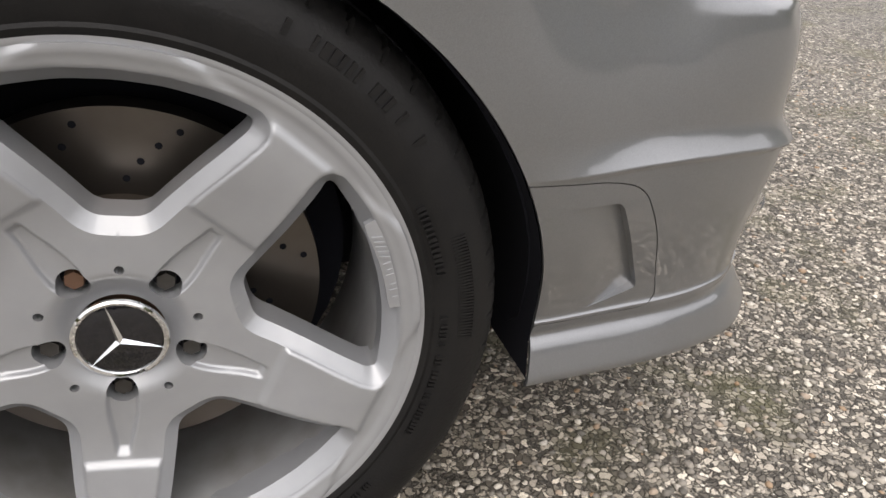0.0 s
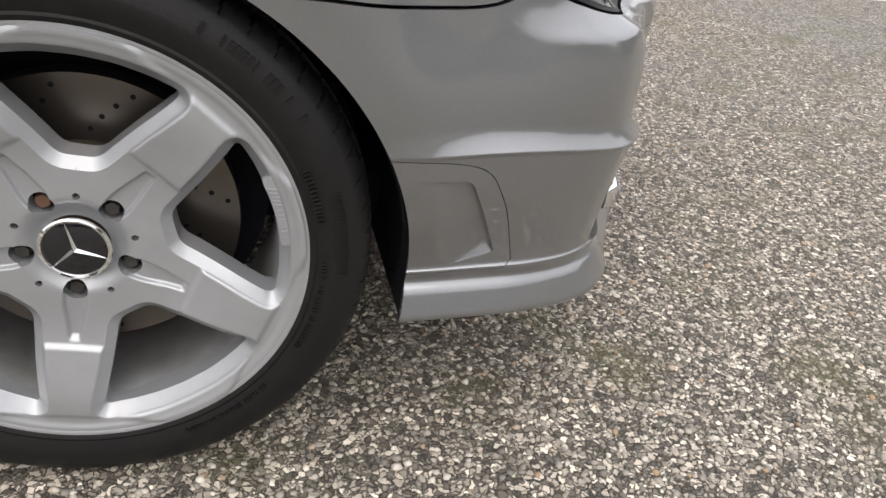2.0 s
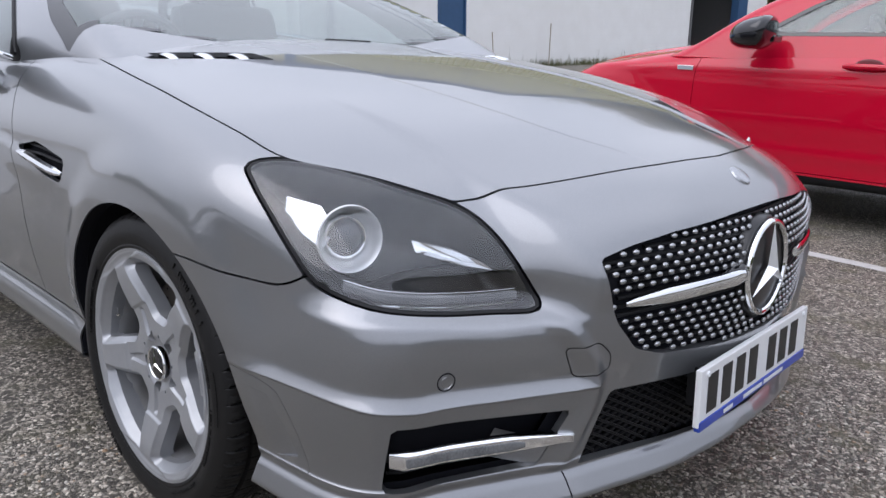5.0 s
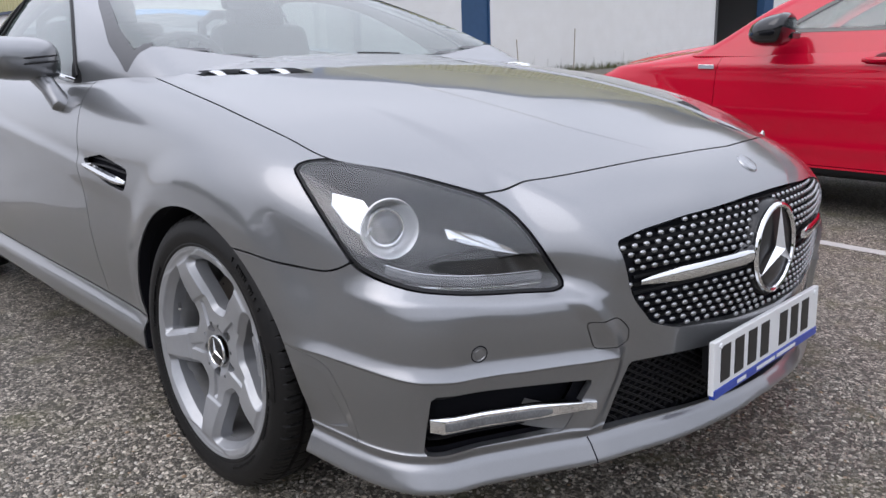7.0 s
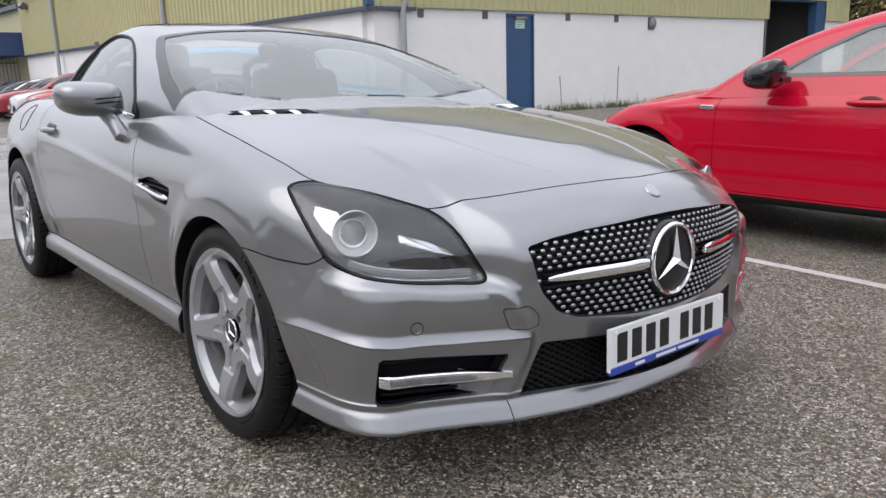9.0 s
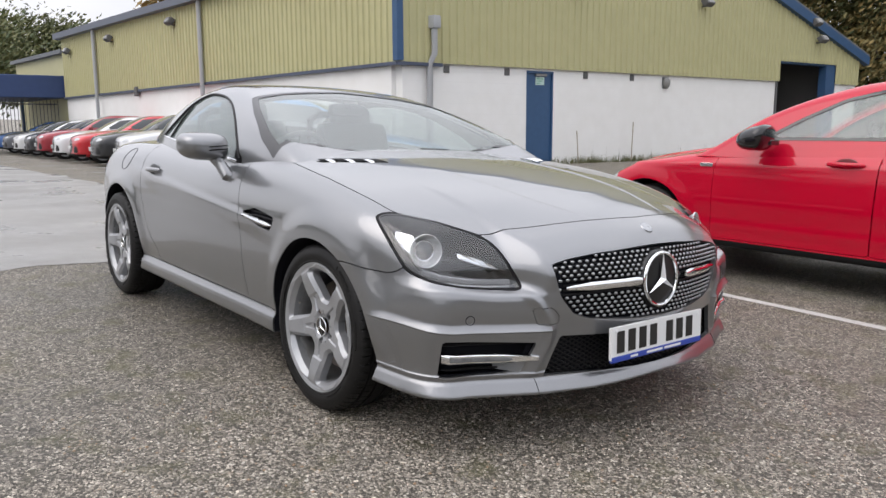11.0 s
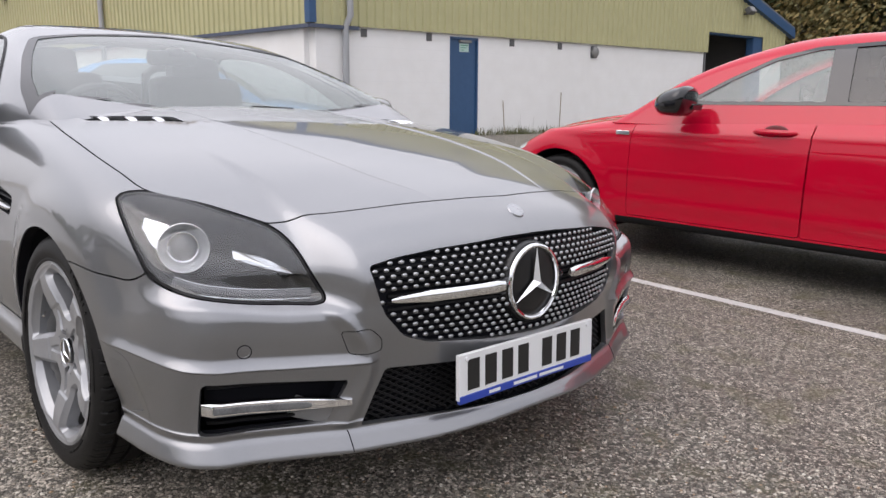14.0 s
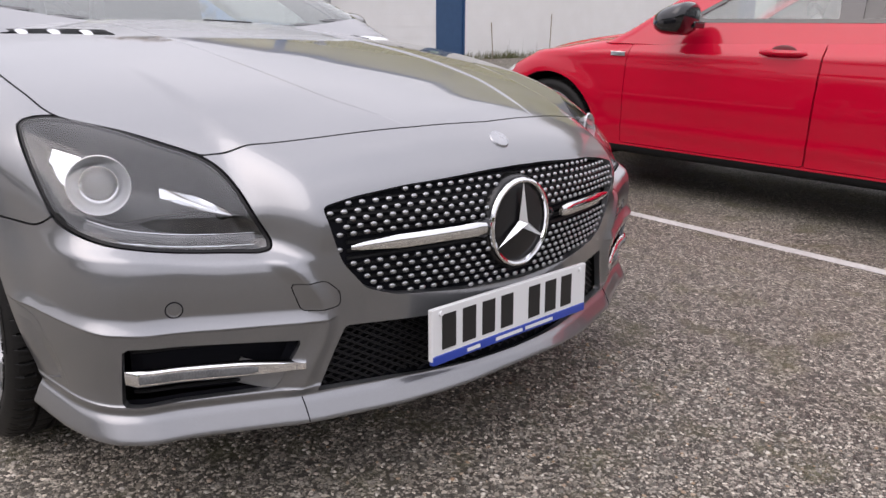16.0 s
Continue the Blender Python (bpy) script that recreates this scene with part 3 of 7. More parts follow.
# loose and half-bedded chippings where the camera starts close to the ground
def chippings(count, x0, x1, y0, y1, seed):
    rng = np.random.RandomState(seed)
    base = bmesh.new()
    bmesh.ops.create_icosphere(base, subdivisions=1, radius=1)
    bv = np.array([v.co[:] for v in base.verts])
    bf = np.array([[v.index for v in f.verts] for f in base.faces])
    base.free()
    n = len(bv)
    pos = np.stack([rng.uniform(x0, x1, count), rng.uniform(y0, y1, count), rng.uniform(-.0022, .0008, count)], -1)
    size = rng.uniform(.0028, .0062, (count, 1)) * rng.uniform(.75, 1.35, (count, 3)) * np.array([1, 1, .62])
    turn = rng.uniform(0, 2 * np.pi, count)
    shape = bv[None] * (1 + rng.uniform(-.28, .28, (count, n, 1))) * size[:, None, :]
    c, s_ = np.cos(turn)[:, None], np.sin(turn)[:, None]
    V = np.stack([shape[..., 0] * c - shape[..., 1] * s_, shape[..., 0] * s_ + shape[..., 1] * c, shape[..., 2]], -1) + pos[:, None, :]
    F = (bf[None] + (np.arange(count) * n)[:, None, None]).reshape(-1, 3)
    me = bpy.data.meshes.new("chippings")
    me.vertices.add(count * n)
    me.vertices.foreach_set("co", V.reshape(-1))
    me.loops.add(F.size)
    me.loops.foreach_set("vertex_index", F.reshape(-1).astype(np.int32))
    me.polygons.add(len(F))
    me.polygons.foreach_set("loop_start", (np.arange(len(F)) * 3).astype(np.int32))
    me.update(calc_edges=True)
    me.validate()
    m = material("stone_chippings", (.2, .19, .17), .75, bump=(500, .3, .001))
    nd, lk = m.node_tree.nodes, m.node_tree.links
    geo, ramp = nd.new("ShaderNodeNewGeometry"), nd.new("ShaderNodeValToRGB")
    r = ramp.color_ramp
    r.elements[0].color, r.elements[1].color = (.10, .092, .078, 1), (.58, .54, .46, 1)
    for p, col in ((.45, (.22, .20, .17, 1)), (.80, (.38, .345, .29, 1)), (.86, (.30, .20, .12, 1)), (.90, (.46, .43, .38, 1))):
        e = r.elements.new(p)
        e.color = col
    lk.new(geo.outputs["Random Per Island"], ramp.inputs["Fac"])
    lk.new(ramp.outputs[0], nd["Principled BSDF"].inputs["Base Color"])
    me.materials.append(m)
    return tagged(new("chippings", me), "small pale stone chippings bedded in the asphalt", "gravel", kind="stuff")


chippings(30000, -.45, 2.6, -1.75, .75, 4)


# ---- the hall: white block base, olive cladding, blue trims ----
# the hall's plan is slightly out of square: HALL is its skewed plan, UPRIGHT the square axes at its corner
HALL = Matrix(((.07582, -.97148, -.0187, -10.399), (.98909, -.08818, -.0230, 6.965), (.02568, -.02244, .99956, .2447), (0, 0, 0, 1)))
_u = HALL.col[0].to_3d().normalized()
_w = _u.cross(HALL.col[1].to_3d()).normalized()
UPRIGHT = Matrix((_u, _w.cross(_u), _w)).transposed().to_4x4()
UPRIGHT.translation = HALL.translation


def settle(root):
    """Carries the skew of the plan into the meshes under a thing and stands it on the square axes."""
    k = UPRIGHT.inverted() @ HALL
    for ob in root.children_recursive:
        if ob.data.users > 1:
            ob.location = k @ ob.location
        else:
            ob.data.transform(k)
    root.matrix_world = UPRIGHT



CLAD = material("olive_cladding", (.47, .445, .24), .5, grain=(3, (.41, .39, .205)))
BLOCK = material("white_painted_block", (.86, .86, .85), .75, grain=(2.5, (.72, .71, .68)), bump=(25, .35, .01), spread=.4)
BLUETRIM = material("blue_trim", (.020, .066, .150), .5, grain=(8, (.030, .085, .19)))
GREYPIPE = material("grey_pipe", (.36, .37, .38), .5)
ROOF = material("dark_sheet_roof", (.13, .14, .15), .6)
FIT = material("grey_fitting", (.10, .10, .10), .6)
GLOWLESS = material("lamp_glass", (.20, .20, .19), .2)

hall = thing("hall", "industrial hall with white block base, olive ribbed cladding and blue trims", "building", kind="structure")
W_FRONT, W_SIDE, CLADZ, EAVE_L, APEX_U = 17.62, 20.4, 2.18, 4.5, 6.6
PITCH = .311


def eave_at(u):
    return EAVE_L + PITCH * u if u < APEX_U else EAVE_L + PITCH * APEX_U - PITCH * (u - APEX_U)


# front base wall in blocks courses, with the doorways left open
def base_wall(u0, u1, z0, z1, name="wall"):
    return part(name, slab(u0, u1, .0, .22, z0, z1), BLOCK, hall)


for a, b, z0, z1 in ((.0, 3.32, -1.0, CLADZ), (4.14, 13.1, -1.0, CLADZ), (16.3, W_FRONT, -1.0, CLADZ), (3.32, 4.14, 2.11, CLADZ)):
    base_wall(a, b, z0, z1)
# shallow bed joints of the painted blocks
bm = bmesh.new()
for i in range(1, 10):
    for a, b in ((.02, 3.3), (4.16, 13.08)):
        box(bm, a, b, -.004, .0, i * .225 - .004, i * .225 + .004)
part("mortar_joint", bm, material("block_joint", (.77, .77, .755), .9), hall)
part("side_wall", slab(-.1, .12, .22, W_SIDE, -1.0, CLADZ), BLOCK, hall)


def ribbed(u0, u1, top, z0, pitch=.2, depth=.035, axis="u"):
    """Trapezoid-profiled sheet, from z0 up to top(u)."""
    V, F = [], []
    u, prof = u0, ((0, 0), (.30, 0), (.40, 1), (.72, 1), (.82, 0))
    pts = []
    while u < u1:
        for f, d in prof:
            if u + f * pitch <= u1:
                pts.append((u + f * pitch, d * depth))
        u += pitch
    pts.append((u1, 0))
    for p, d in pts:
        for z in (z0, top(p)):
            V.append((p, -d, z) if axis == "u" else (-d, p, z))
    for i in range(len(pts) - 1):
        F.append((2 * i, 2 * i + 2, 2 * i + 3, 2 * i + 1))
    return V, F


def cladding(u0, u1, top, z0, axis="u"):
    V, F = ribbed(u0, u1, top, z0, axis=axis)
    off = -.06
    V = [(x, y + off, z) if axis == "u" else (x + off - .1, y, z) for x, y, z in V]
    ob = mesh_object("cladding", V, F, CLAD, hall, False)
    return ob


cladding(-.15, 13.15, lambda u: eave_at(u) - .05, CLADZ - .02)
cladding(13.15, 16.25, lambda u: eave_at(u) - .05, 2.75)
cladding(16.25, W_FRONT, lambda u: eave_at(u) - .05, CLADZ - .02)
cladding(-.05, W_SIDE, lambda v: EAVE_L - .1, CLADZ - .02, axis="v")
# backing so that no light leaks through
part("backing", slab(-.08, 13.1, .01, .06, CLADZ, 2.9), FIT, hall)
part("backing", slab(16.3, W_FRONT, .01, .06, CLADZ, 2.9), FIT, hall)
# trims
bm = bmesh.new()
box(bm, -.21, -.06, -.13, .02, CLADZ, EAVE_L)
part("corner_trim", bm, BLUETRIM, hall)
bm = bmesh.new()
box(bm, -.22, -.14, -.1, W_SIDE, CLADZ - .09, CLADZ - .02)
box(bm, -.2, .9, -.125, -.06, CLADZ - .09, CLADZ - .02)
part("drip_trim", bm, material("slate_drip_trim", (.055, .07, .11), .5), hall)
bm = bmesh.new()
box(bm, -.42, -.1, -.1, W_SIDE + .1, EAVE_L - .16, EAVE_L + .05)
part("gutter", bm, material("slate_gutter", (.10, .115, .15), .5), hall)
for a, b in ((-.3, APEX_U), (APEX_U, W_FRONT + .35)):
    bm = bmesh.new()
    za, zb = EAVE_L + PITCH * APEX_U + PITCH * (a - APEX_U if a < APEX_U else 0), 0
    za = eave_at(a) if a > 0 else EAVE_L + PITCH * a
    zb = eave_at(b)
    vs = [bm.verts.new(p) for p in ((a, -.22, za - .22), (b, -.22, zb - .22), (b, -.22, zb + .06), (a, -.22, za + .06), (a, -.05, za - .22), (b, -.05, zb - .22), (b, -.05, zb + .06), (a, -.05, za + .06))]
    for f in ((0, 1, 2, 3), (5, 4, 7, 6), (3, 2, 6, 7), (0, 4, 5, 1), (0, 3, 7, 4), (1, 5, 6, 2)):
        bm.faces.new([vs[i] for i in f])
    part("barge_board", bm, BLUETRIM, hall)
    V = [(a, -.2, za + .07), (b, -.2, zb + .07), (b, W_SIDE, zb + .07), (a, W_SIDE, za + .07)]
    V += [(x, y, z + .06) for x, y, z in V]
    mesh_object("roof", V, [(3, 2, 1, 0), (4, 5, 6, 7), (0, 1, 5, 4), (2, 3, 7, 6), (1, 2, 6, 5), (3, 0, 4, 7)], ROOF, hall, False)
part("back_wall", slab(-.1, W_FRONT, W_SIDE - .1, W_SIDE, -1, 3.0), BLOCK, hall)
part("far_side_wall", slab(W_FRONT - .2, W_FRONT, .22, W_SIDE, -1, 3.0), BLOCK, hall)
# blue personnel door
door = part("door", slab(3.36, 4.10, .03, .08, 0.0, 2.06, .004), BLUETRIM, hall, "blue steel personnel door, shut")
for u0, u1, z0, z1 in ((3.32, 3.36, 0, 2.11), (4.10, 4.14, 0, 2.11), (3.32, 4.14, 2.06, 2.11)):
    part("door_frame", slab(u0, u1, -.01, .1, z0, z1, .003), BLUETRIM, door)
part("door_sign", slab(3.62, 3.88, .018, .03, 1.80, 1.98), material("pale_green_sign", (.45, .60, .55), .4), door, "small pale sign")
part("door_bulkhead", slab(3.60, 3.92, -.03, .03, 1.995, 2.05, .006), GLOWLESS, door)
for i in range(3):
    part("sign_bar", slab(3.65, 3.85 - .05 * i, .014, .018, 1.93 - .05 * i, 1.945 - .05 * i), material("sign_ink", (.03, .25, .12), .5), door)
# roller doorway with blue jamb: the dark sheet at its back paints the dim inside
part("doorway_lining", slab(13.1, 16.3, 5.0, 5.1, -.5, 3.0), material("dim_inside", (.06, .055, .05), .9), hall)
part("doorway_head", slab(13.1, 16.3, -.02, .2, 2.70, 2.80), BLUETRIM, hall)
part("jamb", slab(15.75, 16.3, -.03, .2, -.5, 2.72), BLUETRIM, hall)
part("jamb", slab(13.06, 13.14, -.03, .2, -.5, 2.72), FIT, hall)
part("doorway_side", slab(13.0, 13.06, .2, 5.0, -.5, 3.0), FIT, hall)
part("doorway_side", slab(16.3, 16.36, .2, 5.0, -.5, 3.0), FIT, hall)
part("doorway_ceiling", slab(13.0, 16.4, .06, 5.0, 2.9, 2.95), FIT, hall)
# downpipes
for axis, p, z1 in (("u", .66, 3.1), ("v", 8.36, 4.4), ("v", 16.6, 4.4)):
    bm = bmesh.new()
    if axis == "u":
        tube(bm, [(p, -.17, z1), (p, -.17, 2.35), (p - .06, -.10, 2.15), (p - .06, -.08, 0)], .06)
        box(bm, p - .09, p + .09, -.26, -.08, z1 - .25, z1, .01)
    else:
        tube(bm, [(-.28, p, z1), (-.28, p, -.3)], .06)
    part("downpipe", bm, GREYPIPE, hall, smooth=True)
# wall vents, floodlights and round bulkhead lamp
for u in (1.09, 2.74, 5.18, 6.81):
    part("air_vent", slab(u - .07, u + .07, -.02, .0, 1.98, 2.14, .004), FIT, hall)


def floodlight(m):
    t = part("floodlight", slab(-.16, .16, -.16, 0, -.10, .10, .02, m @ Matrix.Rotation(radians(-35), 4, "X") @ Matrix.Translation((0, -.12, -.03))), FIT, hall)
    part("lamp_lens", slab(-.13, .13, -.175, -.16, -.08, .08, 0, m @ Matrix.Rotation(radians(-35), 4, "X") @ Matrix.Translation((0, -.12, -.03))), GLOWLESS, t)
    part("bracket", slab(-.02, .02, -.14, .05, -.02, .02, 0, m), FIT, t)


for u, z in ((9.35, 3.99), (14.63, 3.85), (15.01, 3.37), (4.6, 3.94)):
    floodlight(Matrix.Translation((u, -.08, z)))
for v, z in ((10.14, 3.88), (15.04, 3.83), (19.32, 3.74), (3.2, 3.95)):
    floodlight(Matrix.Translation((-.15, v, z)) @ Matrix.Rotation(radians(-90), 4, "Z"))
bm = bmesh.new()
bmesh.ops.create_uvsphere(bm, u_segments=16, v_segments=10, radius=.12, matrix=Matrix.Translation((8.09, -.05, 1.97)) @ Matrix.Diagonal((1, .6, 1.2, 1)))
lamp = part("bulkhead_lamp", bm, GLOWLESS, hall, smooth=True)
part("lamp_cage", slab(7.97, 8.21, -.02, 0, 1.82, 2.12, .01), FIT, lamp)
bm = bmesh.new()
box(bm, -.26, -.14, 13.1, 13.3, 1.95, 2.25, .02)
part("bulkhead_lamp", bm, FIT, hall)


# ---- silver roadster ----
car = thing("roadster", "silver grey two-seat hardtop roadster, wet paint, parked on asphalt", "car")


def flat(V):
    return V[:, 0], np.abs(V[:, 1] - YC), V[:, 2]


def top_view(outline):
    f = inside(outline)
    return lambda V: f(V[:, 0], np.abs(V[:, 1] - YC))


def side_view(outline):
    f = inside(outline)
    return lambda V: f(V[:, 0], V[:, 2])


def front_view(outline, x_min=.4):
    f = inside(outline)
    return lambda V: np.minimum(f(np.abs(V[:, 1] - YC), V[:, 2]), V[:, 0] - x_min)


def slant_view(pts, n, depth=.22):
    """Outline of (x, w, z) points seen along n, on both sides of the car alike."""
    n = np.array(n, float) / np.linalg.norm(n)
    a = np.cross(n, (0, 0, 1.0))
    a /= np.linalg.norm(a)
    b = np.cross(n, a)
    p = np.array(pts, float)
    c = p.mean(0)
    f = inside(np.stack([(p - c) @ a, (p - c) @ b], -1))

    def g(V):
        q = np.stack(flat(V), -1) - c
        return np.minimum(f(q @ a, q @ b), q @ n + depth)
    return g


def no(test, gap=.0):
    return lambda V: -test(V) - gap


def shrink(test, gap):
    return lambda V: test(V) - gap


RIGHT = lambda V: YC - V[:, 1]
LEFT = lambda V: V[:, 1] - YC
GAP = .0019

bonnet_half = spline([(.736, 0), (.728, .09), (.707, .21), (.666, .348), (.622, .462), (.582, .540)], 5).tolist() + [(.565, .568), (.553, .597)]
bonnet_half += spline([(.553, .597), (.442, .689), (.333, .777), (.215, .796), (.05, .801), (-.20, .785), (-.50, .745), (-.78, .705)], 5).tolist()[1:]
bonnet_half += [(-.70, .66), (-.645, .50), (-.61, .25), (-.60, 0)]
bonnet_zone = top_view(bonnet_half + [(-.60, -.5), (.736, -.5)])
BONNET = lambda V: np.minimum(bonnet_zone(V), V[:, 2] - .55)
HEADLIGHT = slant_view(rounded(spline([(.288, .827, .762), (.324, .772, .771), (.400, .711, .758), (.480, .654, .734), (.553, .594, .707), (.613, .568, .668),
                                       (.673, .555, .607), (.706, .545, .553), (.667, .622, .553), (.613, .725, .558), (.570, .797, .574), (.498, .842, .602),
                                       (.456, .851, .636), (.378, .852, .704), (.324, .844, .740)], 3, True), .004, 1), (.62, .55, .45))
seam = spline([(.15, .598), (.237, .600), (.318, .592), (.403, .590), (.445, .599), (.480, .618)], 4).tolist()
BUMPER = side_view(seam + [(.46, .70), (.50, .82), (1.3, 1.1), (1.3, .0), (.15, 0)])
door_seam = spline([(-.80, .90), (-.775, .83), (-.745, .755), (-.715, .68), (-.695, .55), (-.68, .40), (-.665, .30)], 4).tolist()
WING = side_view(seam + [(.46, .70), (.50, .82), (.3, 1.1), (-.80, 1.1)] + door_seam + [(-.66, .0), (.15, 0)])
door_rear = spline([(-.66, .30), (-1.70, .30), (-1.83, .36), (-1.945, .463), (-2.012, .605), (-2.064, .749), (-2.129, .914), (-2.14, 1.1)], 4).tolist()
DOOR = side_view([(-.80, 1.1)] + door_seam + door_rear)
SILL = side_view([(-.30, .0), (-.30, .30), (-2.2, .30), (-2.2, 0)])


def arch(r):
    return lambda V: np.where(np.abs(V[:, 1] - YC) > .45, np.minimum(np.hypot(V[:, 0] + .014, V[:, 2] - .280) - .010, np.hypot(V[:, 0] + 2.43, V[:, 2] - .325)) - r, 1.0)


GRILLE = front_view(rounded([(-.3, .432), (.0, .432), (.173, .436), (.334, .449), (.395, .470), (.440, .525), (.463, .590), (.472, .636), (.400, .652), (.30, .666), (.10, .679), (0, .681), (-.3, .681)], .012, 3))
INTAKE = front_view(rounded([(-.3, .392), (.25, .390), (.432, .396), (.486, .262), (.25, .259), (-.3, .257)], .008, 3))
FOG = front_view(rounded([(.808, .397), (.518, .381), (.560, .280), (.808, .274)], .010, 3))
COCKPIT = top_view([(-.72, -.5), (-.72, .72), (-.95, .745), (-1.9, .735), (-2.3, .60), (-2.32, -.5)])
COCKPIT_HOLE = lambda V: np.minimum(COCKPIT(V), V[:, 2] - .78)

BV, BF = skin(body_field, -2.6, .25, .50, 220, 55, 480, YC)
BF = BF[:, ::-1]
LEVELS = np.concatenate([np.arange(.2065, .252, .004), np.arange(.252, .276, .0020), np.arange(.276, .404, .008), np.arange(.404, .4475, .0015), np.arange(.4475, .470, .003), np.arange(.470, .52, .006),
                         np.arange(.52, .60, .004), np.arange(.60, .775, .0065)])
NV, NF = girdle(body_field, .0, YC, LEVELS, np.radians(np.concatenate([np.arange(-86, -38, .55), np.arange(-38, -26, .3), np.arange(-26, 26, .55), np.arange(26, 38, .3), np.arange(38, 86.1, .55)])))
inner_field = lambda P: body_field(P) + .03
IV, IF = skin(inner_field, -2.6, .25, .50, 120, 20, 160, YC)
IF = IF[:, ::-1]


def body(name, tests, lip=.012, label="", mat=None, lift=0.0):
    return panel(name, BV, BF, tests, body_field, mat or SILVER, car, lip, lift, label, ARCH)


TOW = slant_view(rounded([(.770, .545, .495), (.797, .481, .496), (.806, .455, .470), (.806, .455, .440), (.785, .530, .440)], .010, 3), (.85, .5, 0), .1)
SKIRT = side_view(rounded([(.20, .443), (.400, .431), (.442, .418), (.470, .365), (.495, .271), (.20, .273)], .022, 4))
RECESS = side_view(rounded([(.350, .411), (.420, .407), (.441, .362), (.467, .298), (.408, .283), (.360, .33)], .006, 3))
SKIRT_SIDE = lambda V: np.minimum(SKIRT(V), np.abs(V[:, 1] - YC) - .6)
WINGVENT = lambda V: np.minimum(side_view(rounded([(-.690, .688), (-.560, .712), (-.370, .690), (-.400, .632), (-.50, .640)], .018, 3))(V), np.abs(V[:, 1] - YC) - .6)
TOPVENT = lambda V: np.minimum(top_view(rounded([(-.505, .672), (-.372, .672), (-.205, .438), (-.325, .425)], .012, 3))(V), V[:, 2] - .7)
ARCH = arch(.363)
# the bonnet's grid follows its two ridges, so that they stay crisp
half_cols = np.concatenate([np.arange(0, .318, .0075), [.3190, .3222, .3240, .3255, .3270, .3300], np.arange(.336, .8201, .0075)])
cols = np.concatenate([-half_cols[:0:-1], half_cols])


def follow(x, u):
    a, r = np.abs(u), RIDGE(x)
    return YC + np.sign(u) * np.where(a < .325 - .006, a / .319 * (r - .006), np.where(a < .331, r + a - .325, r + .006 + (a - .331) / .489 * (.814 - r)))


TV, TF = lid(body_field, np.arange(-.80, .752, .0075), cols, .55, follow)
bonnet = panel("bonnet", TV, TF, [shrink(BONNET, GAP), no(TOPVENT)], body_field, SILVER, car, .012)
bumper = panel("front_bumper", NV, NF, [shrink(BUMPER, GAP), no(BONNET, GAP), no(HEADLIGHT, .004), ARCH, no(GRILLE), no(INTAKE), no(FOG), lambda V: np.where(V[:, 1] < YC, -TOW(V) - .001, 1.0), no(SKIRT_SIDE, .0006)], body_field, SILVER, car, .016, thin=ARCH)
for side in (RIGHT, LEFT):
    skirt = panel("skirt_panel", NV, NF, [side, shrink(SKIRT_SIDE, .0004), ARCH, no(RECESS)], body_field, SILVER, car, .014, thin=ARCH)
    # the panel's middle dips towards its front edge, with a ledge at the foot
    w, g = compact(*trim(NV, NF, [side, SKIRT_SIDE, ARCH, RECESS]))
    dip = .009 * step(-.062, 0, (w[:, 0] - .42) * .918 + (w[:, 2] - .407) * .396)
    mesh_object("skirt_recess", w - normals_of(body_field, w) * dip[:, None], g, SILVER, skirt)
    panel("wing_vent_back", BV, BF, [side, shrink(WINGVENT, -.004)], body_field, DARK, car, 0, -.028)
    panel("bonnet_vent_back", BV, BF, [side, shrink(TOPVENT, -.004)], body_field, DARK, car, 0, -.022)
panel("tow_cover", NV, NF, [RIGHT, shrink(TOW, .001)], body_field, SILVER, car, .01)
for side, who in ((RIGHT, "R"), (LEFT, "L")):
    body("wing", [side, shrink(WING, GAP), no(BONNET, GAP), no(HEADLIGHT, .004), no(SILL, GAP), ARCH, no(COCKPIT_HOLE), no(WINGVENT), lambda V: V[:, 2] - .15, lambda V: .55 - np.where(np.abs(V[:, 1] - YC) > .4, 0, 1)])
    body("door", [side, shrink(DOOR, GAP), no(SILL, GAP), no(COCKPIT_HOLE), no(BONNET, GAP)])
    body("sill", [side, shrink(SILL, GAP), ARCH, lambda V: V[:, 2] - .15, lambda V: np.abs(V[:, 1] - YC) - .5])
body("rear_quarter", [lambda V: -V[:, 0] - .7, no(DOOR, GAP), no(SILL, GAP), ARCH, no(COCKPIT_HOLE), no(WING, GAP), no(BONNET, GAP), lambda V: V[:, 2] - .18])
# dark structure behind the shut lines
panel("inner_structure", IV, IF, [no(HEADLIGHT, -.01), arch(.36), no(COCKPIT_HOLE, -.02), no(FOG, .0), no(GRILLE), no(INTAKE)], inner_field, DARK, car, 0)

LAMPGREY = material("lamp_housing", (.016, .0165, .018), .32, 0.0, spec=.4, grain=(35, (.010, .0105, .011)))
# headlights: clear cover over a dark bowl
for side in (RIGHT, LEFT):
    lens = body("headlight", [side, shrink(HEADLIGHT, .006)], .0, "clear headlight cover over a dark housing with projector", CLEAR)
    lens.visible_shadow = False
    w, g = compact(*trim(BV, BF, [side, shrink(HEADLIGHT, .003)]))
    n = normals_of(body_field, w)
    mesh_object("housing", w - n * (.004 + .085 * step(.0, .06, HEADLIGHT(w)))[:, None], g, LAMPGREY, lens)
    body("seal", [side, shrink(HEADLIGHT, .0005), no(HEADLIGHT, -.007)], .05, "", BLACK, -.001).parent = lens

